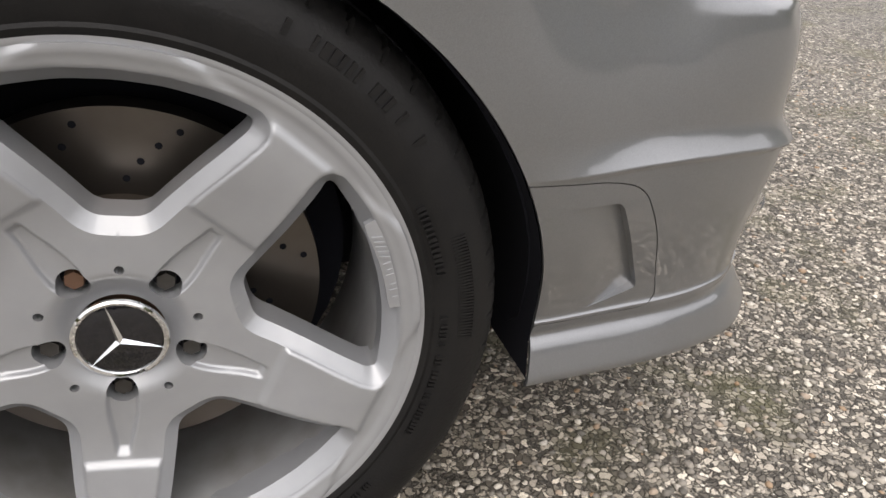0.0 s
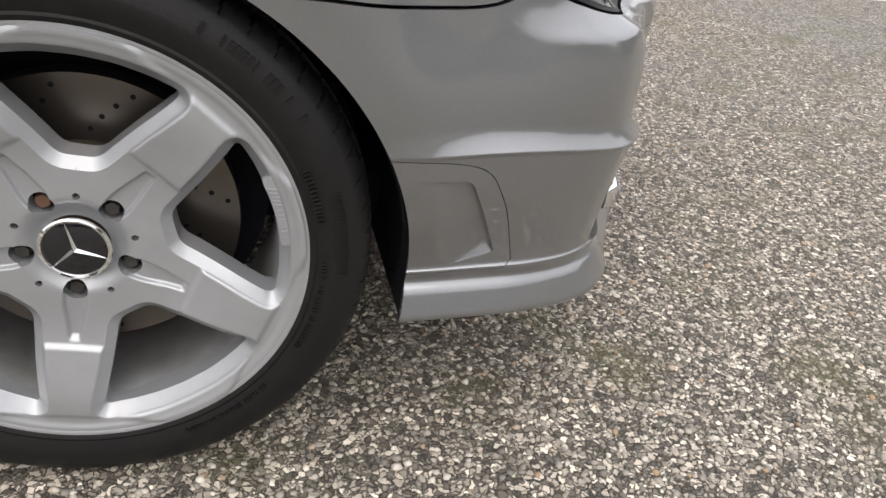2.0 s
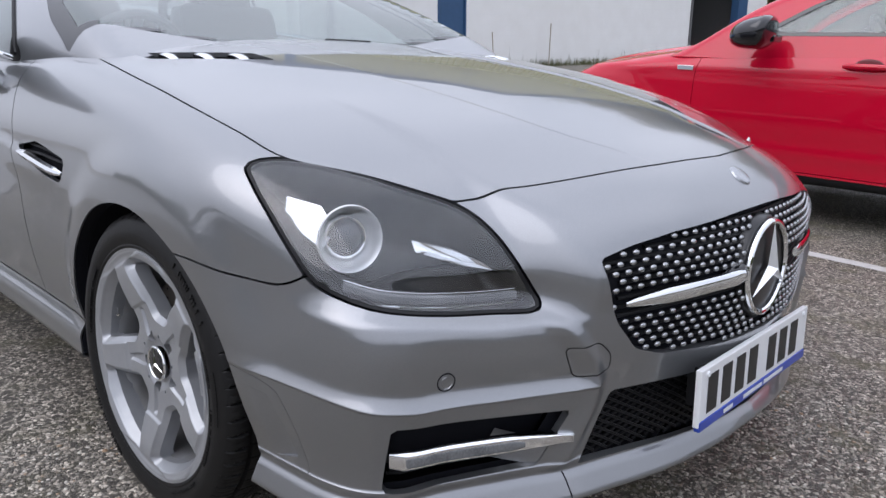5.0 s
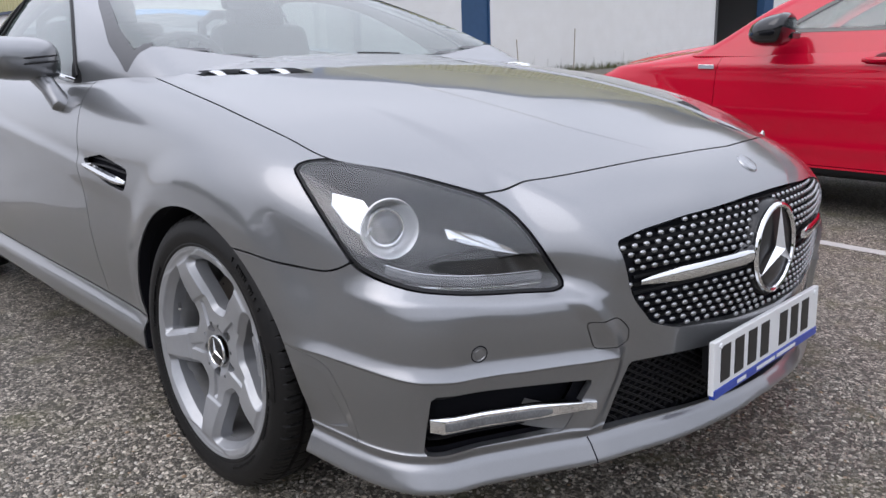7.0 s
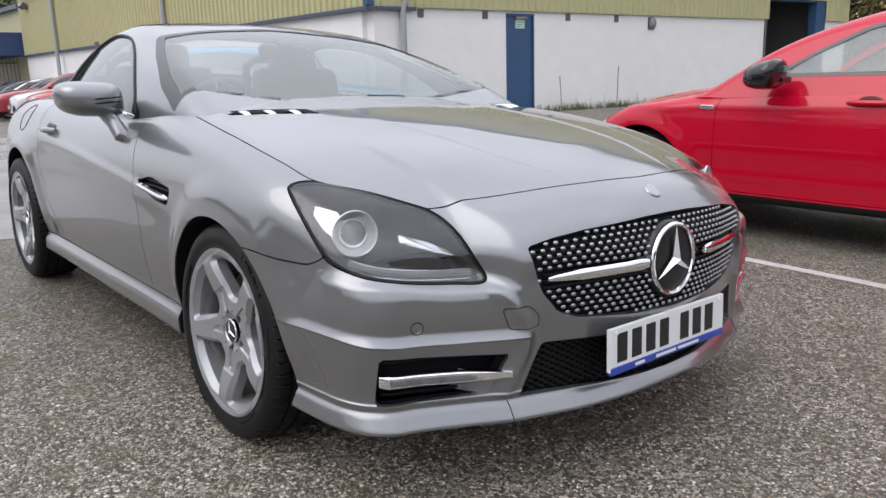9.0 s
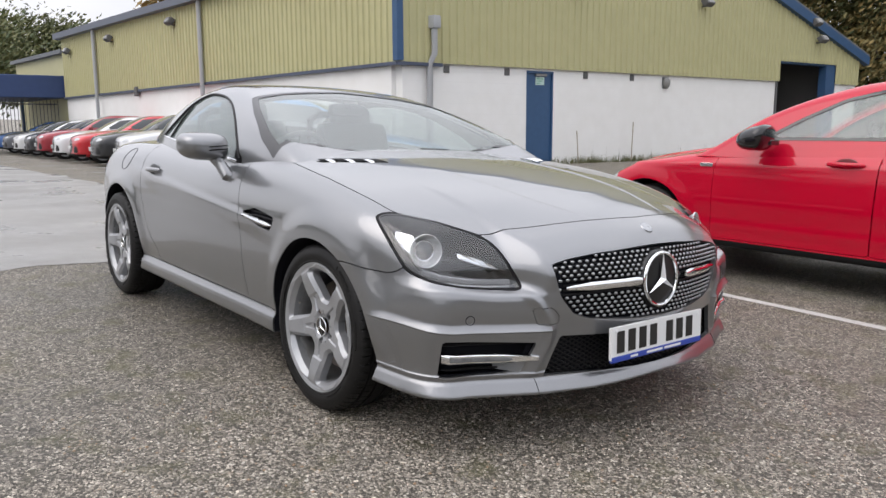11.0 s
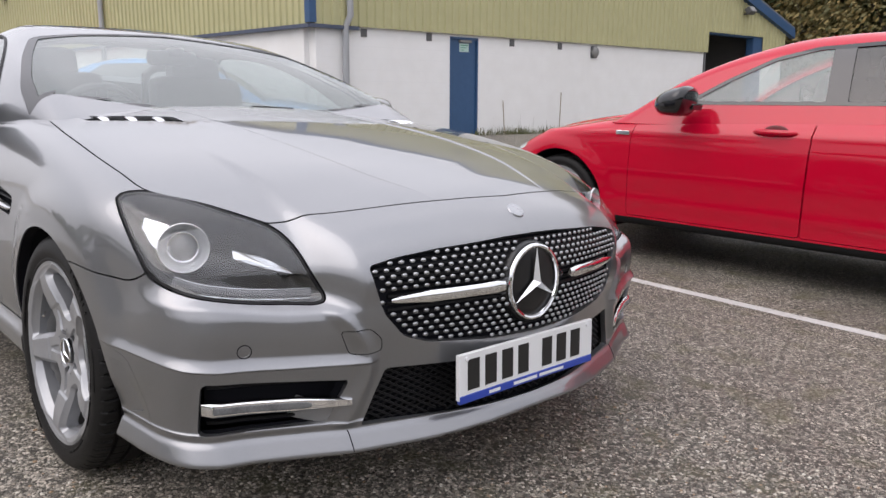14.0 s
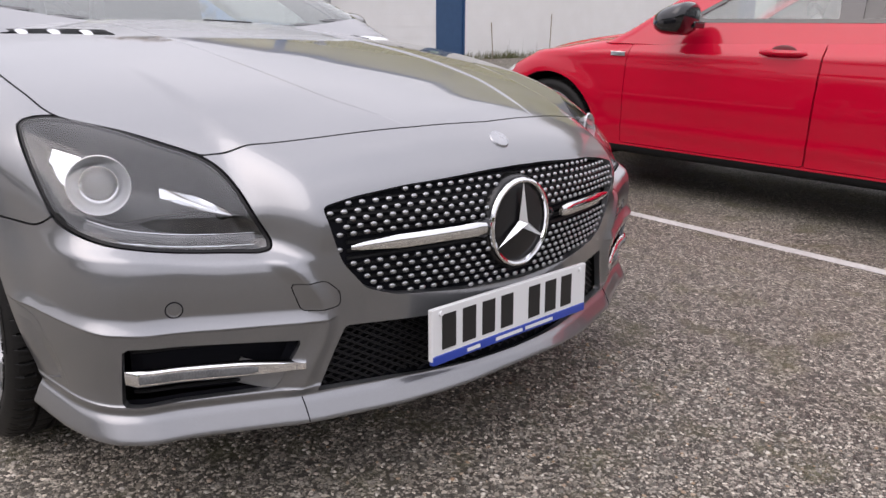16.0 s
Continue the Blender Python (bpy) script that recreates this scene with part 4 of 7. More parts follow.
# grille, intake and fog backs
panel("grille_back", BV, BF, [shrink(GRILLE, -.004)], body_field, DARK, car, 0, -.024)
panel("intake_back", BV, BF, [shrink(INTAKE, -.004)], body_field, DARK, car, 0, -.05)
for side in (RIGHT, LEFT):
    panel("fog_back", BV, BF, [side, shrink(FOG, -.004)], body_field, DARK, car, 0, -.06)

# hardtop
CV, CF = skin(cabin_field, -2.3, -1.0, .95, 110, 40, 240, YC, 2.0)
CF = CF[:, ::-1]
SCREENZ = top_view(rounded([(-.575, -.5), (-.575, .0), (-.585, .40), (-.62, .765), (-.80, .740), (-1.04, .665), (-1.24, .583), (-1.315, .37), (-1.375, 0), (-1.375, -.5)], .03, 3))
SIDEWIN = side_view(rounded(spline([(-.905, .880), (-.99, .961), (-1.12, 1.050), (-1.271, 1.128), (-1.42, 1.180), (-1.60, 1.213), (-1.836, 1.222), (-2.02, 1.165), (-2.12, 1.085), (-2.235, .985), (-1.947, .965), (-1.377, .922)], 4, True), .01, 2))
SIDEONLY = lambda V: np.abs(V[:, 1] - YC) - .40
REARWIN = lambda V: np.minimum(top_view([(-2.0, -.5), (-2.0, .42), (-2.5, .50), (-2.5, -.5)])(V), V[:, 2] - 1.0)
WINDOWS = lambda V: np.minimum(SIDEWIN(V), SIDEONLY(V))
ABOVE = lambda V: body_field(V) + .006


def cab(name, tests, mat, lip=.012, label="", lift=0.0):
    ob = panel(name, CV, CF, tests, cabin_field, mat, car, lip, lift, label)
    ob.visible_shadow = mat not in (SCREEN, SIDEGLASS)
    return ob


cab("roof_frame", [ABOVE, no(SCREENZ, .0), no(WINDOWS, .0), no(REARWIN), lambda V: V[:, 2] - .84], SILVER, .035)
cab("headlining", [ABOVE, no(SCREENZ), no(WINDOWS), no(REARWIN), lambda V: V[:, 2] - .99], CLOTHGREY, 0, "grey headlining", -.040)
cab("windscreen", [lambda V: V[:, 2] - .87, shrink(SCREENZ, -.003), lambda V: body_field(V) + .01], SCREEN, 0, "clear windscreen", -.004)
for side in (RIGHT, LEFT):
    cab("side_window", [side, shrink(WINDOWS, -.003), ABOVE], SIDEGLASS, 0, "tinted side window", -.005)
cab("rear_window", [shrink(REARWIN, -.003)], SCREEN, 0, "", -.004)


# ---- wheels ----
def smooth1(e0, e1, x):
    s = min(max((x - e0) / (e1 - e0), 0), 1)
    return s * s * (3 - 2 * s)


WINDOW = inside(rounded([(-.019, .1005), (.019, .1005), (.054, .142), (.094, .186), (.064, .1965), (.032, .2035), (.0, .2055), (-.032, .2035), (-.064, .1965), (-.094, .186), (-.054, .142)], .0095, 4))


def fold(x, z):
    """Turns every point into the slice of one window (five alike)."""
    a = np.arctan2(x, z)
    k = np.round(a / (2 * np.pi / 5)) * (2 * np.pi / 5)
    r = np.hypot(x, z)
    return r * np.sin(a - k), r * np.cos(a - k), a - k, r


FAN = inside(rounded([(-.020, .074), (.020, .074), (.081, .166), (.070, .188), (.034, .2005), (.0, .204), (-.034, .2005), (-.070, .188), (-.081, .166)], .0095, 4))


def spoke_face(WINDOW):
    """Five-spoke alloy face: a disc with five windows cut out, chamfered edges and a recessed fork at each spoke's root."""
    rs = np.concatenate([np.linspace(.034, .09, 24), np.linspace(.0925, .2335, 62)[1:]])
    m = 560
    t = np.arange(m) * 2 * np.pi / m
    R, T = np.meshgrid(rs, t, indexing="ij")
    V = np.stack([R * np.sin(T), 0 * R, R * np.cos(T)], -1).reshape(-1, 3)
    i, j = np.meshgrid(np.arange(len(rs) - 1), np.arange(m), indexing="ij")
    k = (j + 1) % m
    F = np.stack([i * m + j, i * m + k, (i + 1) * m + k, (i + 1) * m + j], -1).reshape(-1, 4)

    def window(V):
        a, b, _, _ = fold(V[:, 0], V[:, 2])
        return -WINDOW(a, b)

    def lug(V):
        a, b, _, r = fold(-V[:, 0], -V[:, 2])
        return np.hypot(a, b - .0565) - .0125

    def dot(V):
        a, b, _, r = fold(V[:, 0], V[:, 2])
        return np.hypot(a, b - .0610) - .0038
    # the chamfers and the flat of the spokes are cut apart, so that the edge between them stays crisp
    W, G = [], []
    for zone in (lambda V: window(V) - .0105, lambda V: .0105 - window(V)):
        w, g = compact(*trim(V, F, [window, lug, dot, zone]))
        G += [tuple(i + len(W) for i in f) for f in g]
        W = np.vstack([W, w]) if len(W) else w
    a, b, ang, r = fold(W[:, 0], W[:, 2])
    d = np.maximum(-WINDOW(a, b), 0)
    sa, sb, _, _ = fold(-W[:, 0], -W[:, 2])
    y = .004 + .020 * step(.09, .20, r) - .010 * step(.060, .036, r)
    y = y - .011 * np.clip(1 - d / .0105, 0, 1) - .006 * np.clip(1 - np.maximum(r - .2055, 0) / .016, 0, 1) * step(.196, .204, r) * step(.52, .40, np.abs(ang))
    # raised plateau on the outer half of each spoke, fork groove inside it
    y = y + .004 * step(.121, .127, sb) * step(.010, .0125, d) * step(.216, .208, sb)
    groove = step(.0135 - .0065 * step(.07, .118, sb).clip(0, 1), .010 - .0065 * step(.07, .118, sb), np.abs(sa)) * step(.118, .113, sb) * step(.058, .064, sb)
    y = y - .006 * groove
    y = y + .003 * step(.222, .230, r)
    W[:, 1] = -y
    W[:, [0, 2]] *= (1 + .0229 * step(.07, .12, r))[:, None]
    W, G = list(W), list(G)
    # walls of the openings
    count = {}
    for f in G:
        for p, q in zip(f, f[1:] + f[:1]):
            count[(p, q)] = 1
    rim = [(p, q) for (p, q) in count if (q, p) not in count and not (abs(d[p] - .0105) < 2e-4 and abs(d[q] - .0105) < 2e-4)]
    inner, outer = {}, {}
    for p, q in rim:
        for v in (p, q):
            if v not in inner:
                outer[v] = len(W)
                W.append(W[v].copy())
                inner[v] = len(W)
                c = W[v].copy()
                hub = np.hypot(c[0], c[2])
                c[1] += .030 if hub > .075 else .022
                W.append(c)
    for p, q in rim:
        G.append((outer[q], outer[p], inner[p], inner[q]))
    return W, G


FACE_V, FACE_F = spoke_face(WINDOW)


def flip(F):
    return [tuple(reversed(f)) for f in F]


def star_mesh(r, depth, m):
    """Three-pointed ridge star in the x, z plane, ridges towards -y."""
    bm = bmesh.new()
    tip = [(r * math.sin(a), r * math.cos(a)) for a in (0, 2 * math.pi / 3, 4 * math.pi / 3)]
    dip = [(r * .125 * math.sin(a), r * .125 * math.cos(a)) for a in (math.pi / 3, math.pi, 5 * math.pi / 3)]
    c = bm.verts.new((0, -depth, 0))
    back = bm.verts.new((0, depth * .2, 0))
    ring = []
    for t, d in zip(tip, dip):
        ring += [bm.verts.new((t[0], -depth * .12, t[1])), bm.verts.new((d[0], 0, d[1]))]
    for i in range(6):
        bm.faces.new((c, ring[i], ring[(i + 1) % 6]))
        bm.faces.new((back, ring[(i + 1) % 6], ring[i]))
    bmesh.ops.recalc_face_normals(bm, faces=bm.faces)
    bmesh.ops.transform(bm, matrix=m, verts=bm.verts)
    return bm


def ring_mesh(r, t, m, n=56):
    bm = bmesh.new()
    tube(bm, [(r * math.sin(2 * math.pi * k / n), 0, r * math.cos(2 * math.pi * k / n)) for k in range(n)], t, 8, True)
    bmesh.ops.transform(bm, matrix=m, verts=bm.verts)
    return bm


def tyre_mesh(R=.318, half=.112, n=840):
    """Tyre with rounded shoulders, circumferential grooves and notched shoulder blocks."""
    prof = [(.2315, -.092), (.2375, -.103), (.2455, -.1075), (.2485, -.1085), (.2515, -.1075), (.264, -.1115), (.275, -.1125), (.277, -.1120), (.288, -.1105),
            (.297, -.1050), (.299, -.1040), (.3015, -.1020), (.307, -.0965), (.3115, -.088), (.3145, -.076), (.3155, -.066), (.3085, -.064), (.3085, -.056), (.3165, -.054),
            (.318, -.024), (.3105, -.022), (.3105, -.013), (.318, -.011), (.318, .030), (.3105, .032), (.3105, .042), (.3165, .045), (.313, .085), (.302, .102), (.27, .112), (.226, .092)]
    bm = bmesh.new()
    rings = []
    for k in range(n):
        a = 2 * math.pi * k / n
        row = []
        for i, (r, y) in enumerate(prof):
            if 11 <= i <= 15:
                # slanted shoulder grooves, with a thin sipe between each two
                ph = (k / n * 60 + .06 * (i - 11)) % 1.0
                if ph < .12:
                    r -= (.001, .004, .0065, .0075, .0075)[i - 11]
                elif .50 < ph < .58 and i > 12:
                    r -= .0016
            elif 18 <= i <= 19 and (k / n * 60 + .35) % 1.0 < .09:
                r -= .0035
            row.append(bm.verts.new((r * math.sin(a), y, r * math.cos(a))))
        rings.append(row)
    for k in range(n):
        p, q = rings[k], rings[(k + 1) % n]
        for i in range(len(prof) - 1):
            bm.faces.new((p[i], q[i], q[i + 1], p[i + 1]))
    return bm


def sector(bm, a0, a1, r0, r1, y0, y1, n=1, taper=0.0, slant=0.0):
    """A raised piece of a ring between two angles (degrees), its ends narrowed by taper and its bars leaning by slant."""
    rows = []
    for k in range(n + 1):
        a = a0 + (a1 - a0) * k / n
        t = taper if k in (0, n) else 0
        rows.append([bm.verts.new((r * math.sin(radians(b)), y, r * math.cos(radians(b))))
                     for r, y, b in ((r0 + t, y1, a), (r0 + t, y0, a), (r1 - t, y0, a + slant), (r1 - t, y1, a + slant))])
    for p, q in zip(rows, rows[1:]):
        for i in range(3):
            bm.faces.new((p[i], q[i], q[i + 1], p[i + 1]))
    bm.faces.new(rows[0])
    bm.faces.new(rows[-1][::-1])


def build_wheel(name="wheel"):
    """Outer face towards -y, centred on its hub; the face sits at y = 0."""
    bm = bmesh.new()
    lathe(bm, [(.2420, -.020), (.2275, -.016), (.2110, .012), (.2080, .05), (.2125, .16), (.232, .19)], 80)
    w = part(name, bm, ALLOY_IN, None, smooth=True)
    mesh_object("rim", FACE_V, FACE_F, ALLOY, w, True, "silver five-spoke alloy face with kerb scuffs")
    bm = bmesh.new()
    lathe(bm, [(.2370, -.0262), (.2405, -.0285), (.2447, -.0280), (.2463, -.025), (.2460, -.018), (.2415, -.012)], 96)
    part("rim_lip", bm, ALLOY, w, smooth=True, sharp=50)
    t = part("tyre", tyre_mesh(), RUBBER, w, "black road tyre with moulded sidewall", smooth=True, sharp=25)
    t.data.transform(Matrix.Translation((0, .078, 0)))
    # moulded lettering on the sidewall as plain raised bars
    bm = bmesh.new()
    rng = random.Random(5)
    for a0, a1, r0, r1, step_a in ((22, 52, .279, .290, 1.5), (58, 74, .255, .262, 1.1), (82, 110, .256, .262, .9), (124, 150, .258, .263, .8), (200, 235, .279, .290, 1.5), (262, 300, .256, .262, .9)):
        a = a0
        while a < a1:
            wd = step_a * rng.uniform(.35, .7)
            if rng.random() < .86:
                p0, p1 = radians(a), radians(a + wd)
                q = [bm.verts.new((r * math.sin(p), y, r * math.cos(p))) for y in (-.0352, -.0315) for r, p in ((r0, p0), (r1, p0), (r1, p1), (r0, p1))]
                for f in ((0, 1, 2, 3), (0, 4, 5, 1), (1, 5, 6, 2), (2, 6, 7, 3), (3, 7, 4, 0)):
                    bm.faces.new([q[i] for i in f])
            a += step_a
    o = tagged(part("sidewall_lettering", bm, RUBBER, w), kind="stuff")
    # ribbed patch on the sidewall
    bm = bmesh.new()
    for k in range(34):
        p0, p1 = radians(66 + k * .62), radians(66 + k * .62 + .34)
        q = [bm.verts.new((r * math.sin(p), y, r * math.cos(p))) for y in (-.0350, -.031) for r, p in ((.272, p0), (.285, p0), (.285, p1), (.272, p1))]
        for f in ((0, 1, 2, 3), (0, 4, 5, 1), (1, 5, 6, 2), (2, 6, 7, 3), (3, 7, 4, 0)):
            bm.faces.new([q[i] for i in f])
    tagged(part("sidewall_ribs", bm, RUBBER, w), kind="stuff")
    # hub badge
    bm = bmesh.new()
    lathe(bm, [(.0005, -.0095), (.020, -.0090), (.031, -.0075), (.0345, -.006)], 48)
    cap = part("hub_cap", bm, GLOSSBLACK, w, "black hub cap with chrome star", smooth=True)
    part("cap_ring", ring_mesh(.0345, .0028, Matrix.Translation((0, -.0065, 0))), CHROME, w, smooth=True)
    part("star", star_mesh(.0335, .0045, Matrix.Translation((0, -.0085, 0)) @ Matrix.Rotation(radians(-18.5), 4, "Y")), CHROME, w)
    # wheel bolts, one of them rusty
    for k in range(5):
        a = math.pi + k * 2 * math.pi / 5
        bm = bmesh.new()
        bmesh.ops.create_cone(bm, cap_ends=True, segments=6, radius1=.0085, radius2=.0078, depth=.012,
                              matrix=Matrix.Translation((.0565 * math.sin(a), .012, .0565 * math.cos(a))) @ Matrix.Rotation(radians(90), 4, "X"))
        part("wheel_bolt", bm, RUST if k == 2 else BOLT, w)
        bm = bmesh.new()
        lathe(bm, [(.0005, .02), (.0127, .02)], 20)
        bmesh.ops.translate(bm, vec=(.0565 * math.sin(a), 0, .0565 * math.cos(a)), verts=bm.verts)
        part("bolt_seat", bm, DARK, w)
    # spoke backs darken the openings behind; brake disc with drilled holes, hat and calliper
    bm = bmesh.new()
    lathe(bm, [(.075, .058), (.088, .058), (.092, .070), (.1665, .070), (.1672, .095), (.09, .095)], 96)
    disc = part("brake_disc", bm, STEEL, w, "drilled steel brake disc with rusty bell", smooth=True, sharp=30)
    bm = bmesh.new()
    lathe(bm, [(.0005, .045), (.070, .045), (.078, .052), (.080, .075)], 64)
    part("disc_bell", bm, RUST, w, smooth=True)
    # drilled holes as flat dark discs on the face, their shade put into colour
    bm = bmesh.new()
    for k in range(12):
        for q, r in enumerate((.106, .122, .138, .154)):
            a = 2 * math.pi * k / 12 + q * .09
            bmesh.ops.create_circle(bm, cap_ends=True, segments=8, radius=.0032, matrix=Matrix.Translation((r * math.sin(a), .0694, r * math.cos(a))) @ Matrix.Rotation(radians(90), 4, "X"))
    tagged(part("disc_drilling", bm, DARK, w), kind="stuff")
    cal = part("calliper", slab(-.172, -.075, .050, .13, -.075, .075, .012), material("calliper_grey", (.16, .16, .165), .5, .4), w)
    bm = bmesh.new()
    lathe(bm, [(.0005, .14), (.20, .14)], 40)
    part("dust_shield", bm, DARK, w)
    # valve and embossed maker's plate on the rim
    bm = bmesh.new()
    tube(bm, [(-.186, -.002, .045), (-.166, -.012, .040)], .0035)
    part("valve", bm, CHROME, w, smooth=True)
    pad = bmesh.new()
    sector(pad, 57, 79, .2125, .2245, -.0262, -.020, 10, .0015)
    pad = part("rim_emblem", pad, ALLOY, w, "raised emblem pad on the rim", smooth=True)
    bm = bmesh.new()
    for k in range(5):
        sector(bm, 60.2 + k * 1.25, 60.75 + k * 1.25, .2145, .2225, -.0276, -.0255, 1, 0, .9)
    for a0, a1 in ((67.4, 69.6), (70.3, 73.4), (74.2, 76.6)):
        sector(bm, a0, a1, .2152, .2168, -.0274, -.0255, 2)
        sector(bm, a0, a0 + .55, .2168, .2215, -.0274, -.0255, 1)
        sector(bm, a1 - .55, a1, .2168, .2215, -.0274, -.0255, 1)
    tagged(part("emblem_relief", bm, ALLOY, w), kind="stuff")
    return w


HUBZ = .318
first = build_wheel("front_wheel")
first.parent = car
first.matrix_basis = Matrix.Translation((0, -.852, HUBZ)) @ Matrix.Rotation(radians(-1.72), 4, "X") @ Matrix.Rotation(radians(.6), 4, "Z") @ Matrix.Rotation(radians(7.6), 4, "Y")
for x, y, spin, turn, nm in ((-2.43, -.876, 17, 0, "rear_wheel"), (0, YC * 2 + .852, 40, 180, "front_wheel"), (-2.43, YC * 2 + .876, 60, 180, "rear_wheel")):
    o = copy_thing(first, Matrix.Translation((x, y, HUBZ)) @ Matrix.Rotation(radians(turn), 4, "Z") @ Matrix.Rotation(radians(spin), 4, "Y"))
    o.name = nm
# wheel-arch liners, their outer edge just inside the wing
def side_w(x, z):
    lo, hi = np.full(len(x), .5), np.full(len(x), 1.1)
    for _ in range(16):
        m = (lo + hi) / 2
        hit = body_field(np.stack([x, YC - m, z], -1)) < 0
        lo, hi = np.where(hit, m, lo), np.where(hit, hi, m)
    return lo


for cx in (0, -2.43):
    a = np.radians(np.linspace(-15, 195, 41))
    mx, mz, mr = (-.014, .280, .3722) if cx == 0 else (cx, .325, .3622)
    lx, lz = mx + mr * np.cos(a), mz + mr * np.sin(a)
    lw = side_w(lx, lz) - .004
    for s in (-1, 1):
        bm = bmesh.new()
        rings = [[bm.verts.new((x, YC + s * w, z)) for w in (wo, .50)] for x, z, wo in zip(lx, lz, lw)]
        mid = bm.verts.new((cx, YC + s * .50, .325))
        for p, q in zip(rings, rings[1:]):
            bm.faces.new((p[0], q[0], q[1], p[1]))
            bm.faces.new((p[1], q[1], mid))
        part("arch_liner", bm, DARK, car, smooth=True)
bm = slab(-2.9, .55, YC - .62, YC + .62, .20, .30, .02)
part("floor_pan", bm, DARK, car)


# ---- roadster details ----
def surf(p, d, field=body_field, reach=.9):
    """The point where the line from p along d (into the body) meets the field."""
    p, d = np.array(p, float), np.array(d, float)
    d = d / np.linalg.norm(d)
    hi = 0.0
    for span, n in ((reach, 90), (reach / 89, 60), (reach / 89 / 59, 12)):
        s = hi + np.linspace(0, span, n)
        f = field(p + s[:, None] * d)
        k = int(np.argmax(f < 0))
        hi = s[max(k - 1, 0)]
    return Vector(p + hi * d)


def nrm(p, field=body_field):
    return Vector(normals_of(field, np.array(p)[None, :])[0])


# the nose as a height map over (y, z), looked up when small parts are set on it
NY, NZ = np.linspace(YC - .86, YC + .86, 260), np.linspace(.21, .72, 150)
_y, _z = np.meshgrid(NY, NZ, indexing="ij")
_lo, _hi = np.full(_y.shape, .2), np.full(_y.shape, 1.2)
for _ in range(20):
    _m = (_lo + _hi) / 2
    _in = body_field(np.stack([_m, _y, _z], -1)) < 0
    _lo, _hi = np.where(_in, _m, _lo), np.where(_in, _hi, _m)
NOSEX = _lo


def nose_x(y, z):
    u = min(max((y - NY[0]) / (NY[1] - NY[0]), 0), len(NY) - 1.001)
    v = min(max((z - NZ[0]) / (NZ[1] - NZ[0]), 0), len(NZ) - 1.001)
    i, j = int(u), int(v)
    u, v = u - i, v - j
    return (NOSEX[i, j] * (1 - u) + NOSEX[i + 1, j] * u) * (1 - v) + (NOSEX[i, j + 1] * (1 - u) + NOSEX[i + 1, j + 1] * u) * v


def front_normal(y, z):
    return Vector((1, -(nose_x(y + .01, z) - nose_x(y - .01, z)) / .02, -(nose_x(y, z + .01) - nose_x(y, z - .01)) / .02)).normalized()


def front_point(y, z, sink=0.0):
    return Vector((nose_x(y, z), y, z)) - front_normal(y, z) * sink


def frame_at(p, n, up=(0, 0, 1)):
    """Axes with -y along the outward normal n, for emblem meshes."""
    n = Vector(n).normalized()
    x = Vector(up).cross(n).normalized()
    z = n.cross(x)
    m = Matrix((x, -n, z)).transposed().to_4x4()
    m.translation = p
    return m


# grille: black slats, chrome studs in staggered rows, bars and star
GI = inside(rounded([(-.46, .60), (-.44, .525), (-.395, .472), (-.334, .452), (-.173, .440), (.173, .440), (.334, .452), (.395, .472), (.440, .525), (.46, .590), (.468, .634), (.40, .651), (.30, .665), (.10, .678), (-.10, .678), (-.30, .665), (-.40, .651), (-.468, .634)], .012, 3))
STUD = bpy.data.meshes.new("stud")
bm = bmesh.new()
bmesh.ops.create_uvsphere(bm, u_segments=10, v_segments=6, radius=1, matrix=Matrix.Diagonal((.0074, .004, .0050, 1)))
for f in bm.faces:
    f.smooth = True
bm.to_mesh(STUD)
bm.free()
STUD.materials.append(material("stud_metal", (.42, .43, .44), .30, 1.0))
slats = bmesh.new()
row = 0
for iz in range(17):
    z = .443 + iz * .0148
    zs = z
    line = []
    for ix in range(-18, 19):
        w = (ix + (.5 if iz % 2 else 0)) * .0262
        zz = zs - .05 * (w * w)
        if GI(np.array([w]), np.array([zz]))[0] < .0015 or abs(zz - (.565 - .05 * w * w)) < .019 and abs(w) < .44 or math.hypot(w + .018, zz - .560) < .108:
            continue
        p = front_point(YC + w, zz, .005)
        o = new("stud", STUD)
        o.parent = car
        o.matrix_basis = frame_at(p, front_normal(YC + w, zz))
    pts = [front_point(YC + w, zs + .0074 - .05 * w * w, .020) for w in np.linspace(-.46, .46, 29) if GI(np.array([w]), np.array([zs + .0074 - .05 * w * w]))[0] > .002]
    if len(pts) > 2:
        tube(slats, pts, .0042, 6)
tagged(part("grille_slats", slats, BLACK, car, smooth=True), kind="stuff")
for s in (-1, 1):
    bm = bmesh.new()
    pts = [front_point(YC + s * w, .565 - .05 * w * w, -.002) for w in np.linspace(.128, .425, 14)]
    tube(bm, pts, [.011, .015, .0155] + [.0145] * 7 + [.012, .010, .008, .004], 10)
    for v in bm.verts:
        c = min(pts, key=lambda q: (q - v.co).length)
        v.co.x = c.x + (v.co.x - c.x) * .45
    part("grille_bar", bm, CHROME, car, "polished grille bar", smooth=True)
STARMETAL = material("star_metal", (.90, .91, .92), .30, .85, coat=.5)
sp = Vector((.868, YC - .018, .560))
bm = bmesh.new()
lathe(bm, [(.0005, -.004), (.07, -.003), (.090, .0), (.100, .004), (.104, .011), (.106, .030)], 56)
bmesh.ops.transform(bm, matrix=frame_at(sp, (1, 0, .05)), verts=bm.verts)
part("star_backing", bm, material("satin_black", (.006, .006, .007), .28), car, "gloss black emblem backing", smooth=True)
part("emblem_ring", ring_mesh(.0925, .0062, frame_at(sp + Vector((.004, 0, 0)), (1, 0, .05))), CHROME, car, "chrome emblem ring", smooth=True)
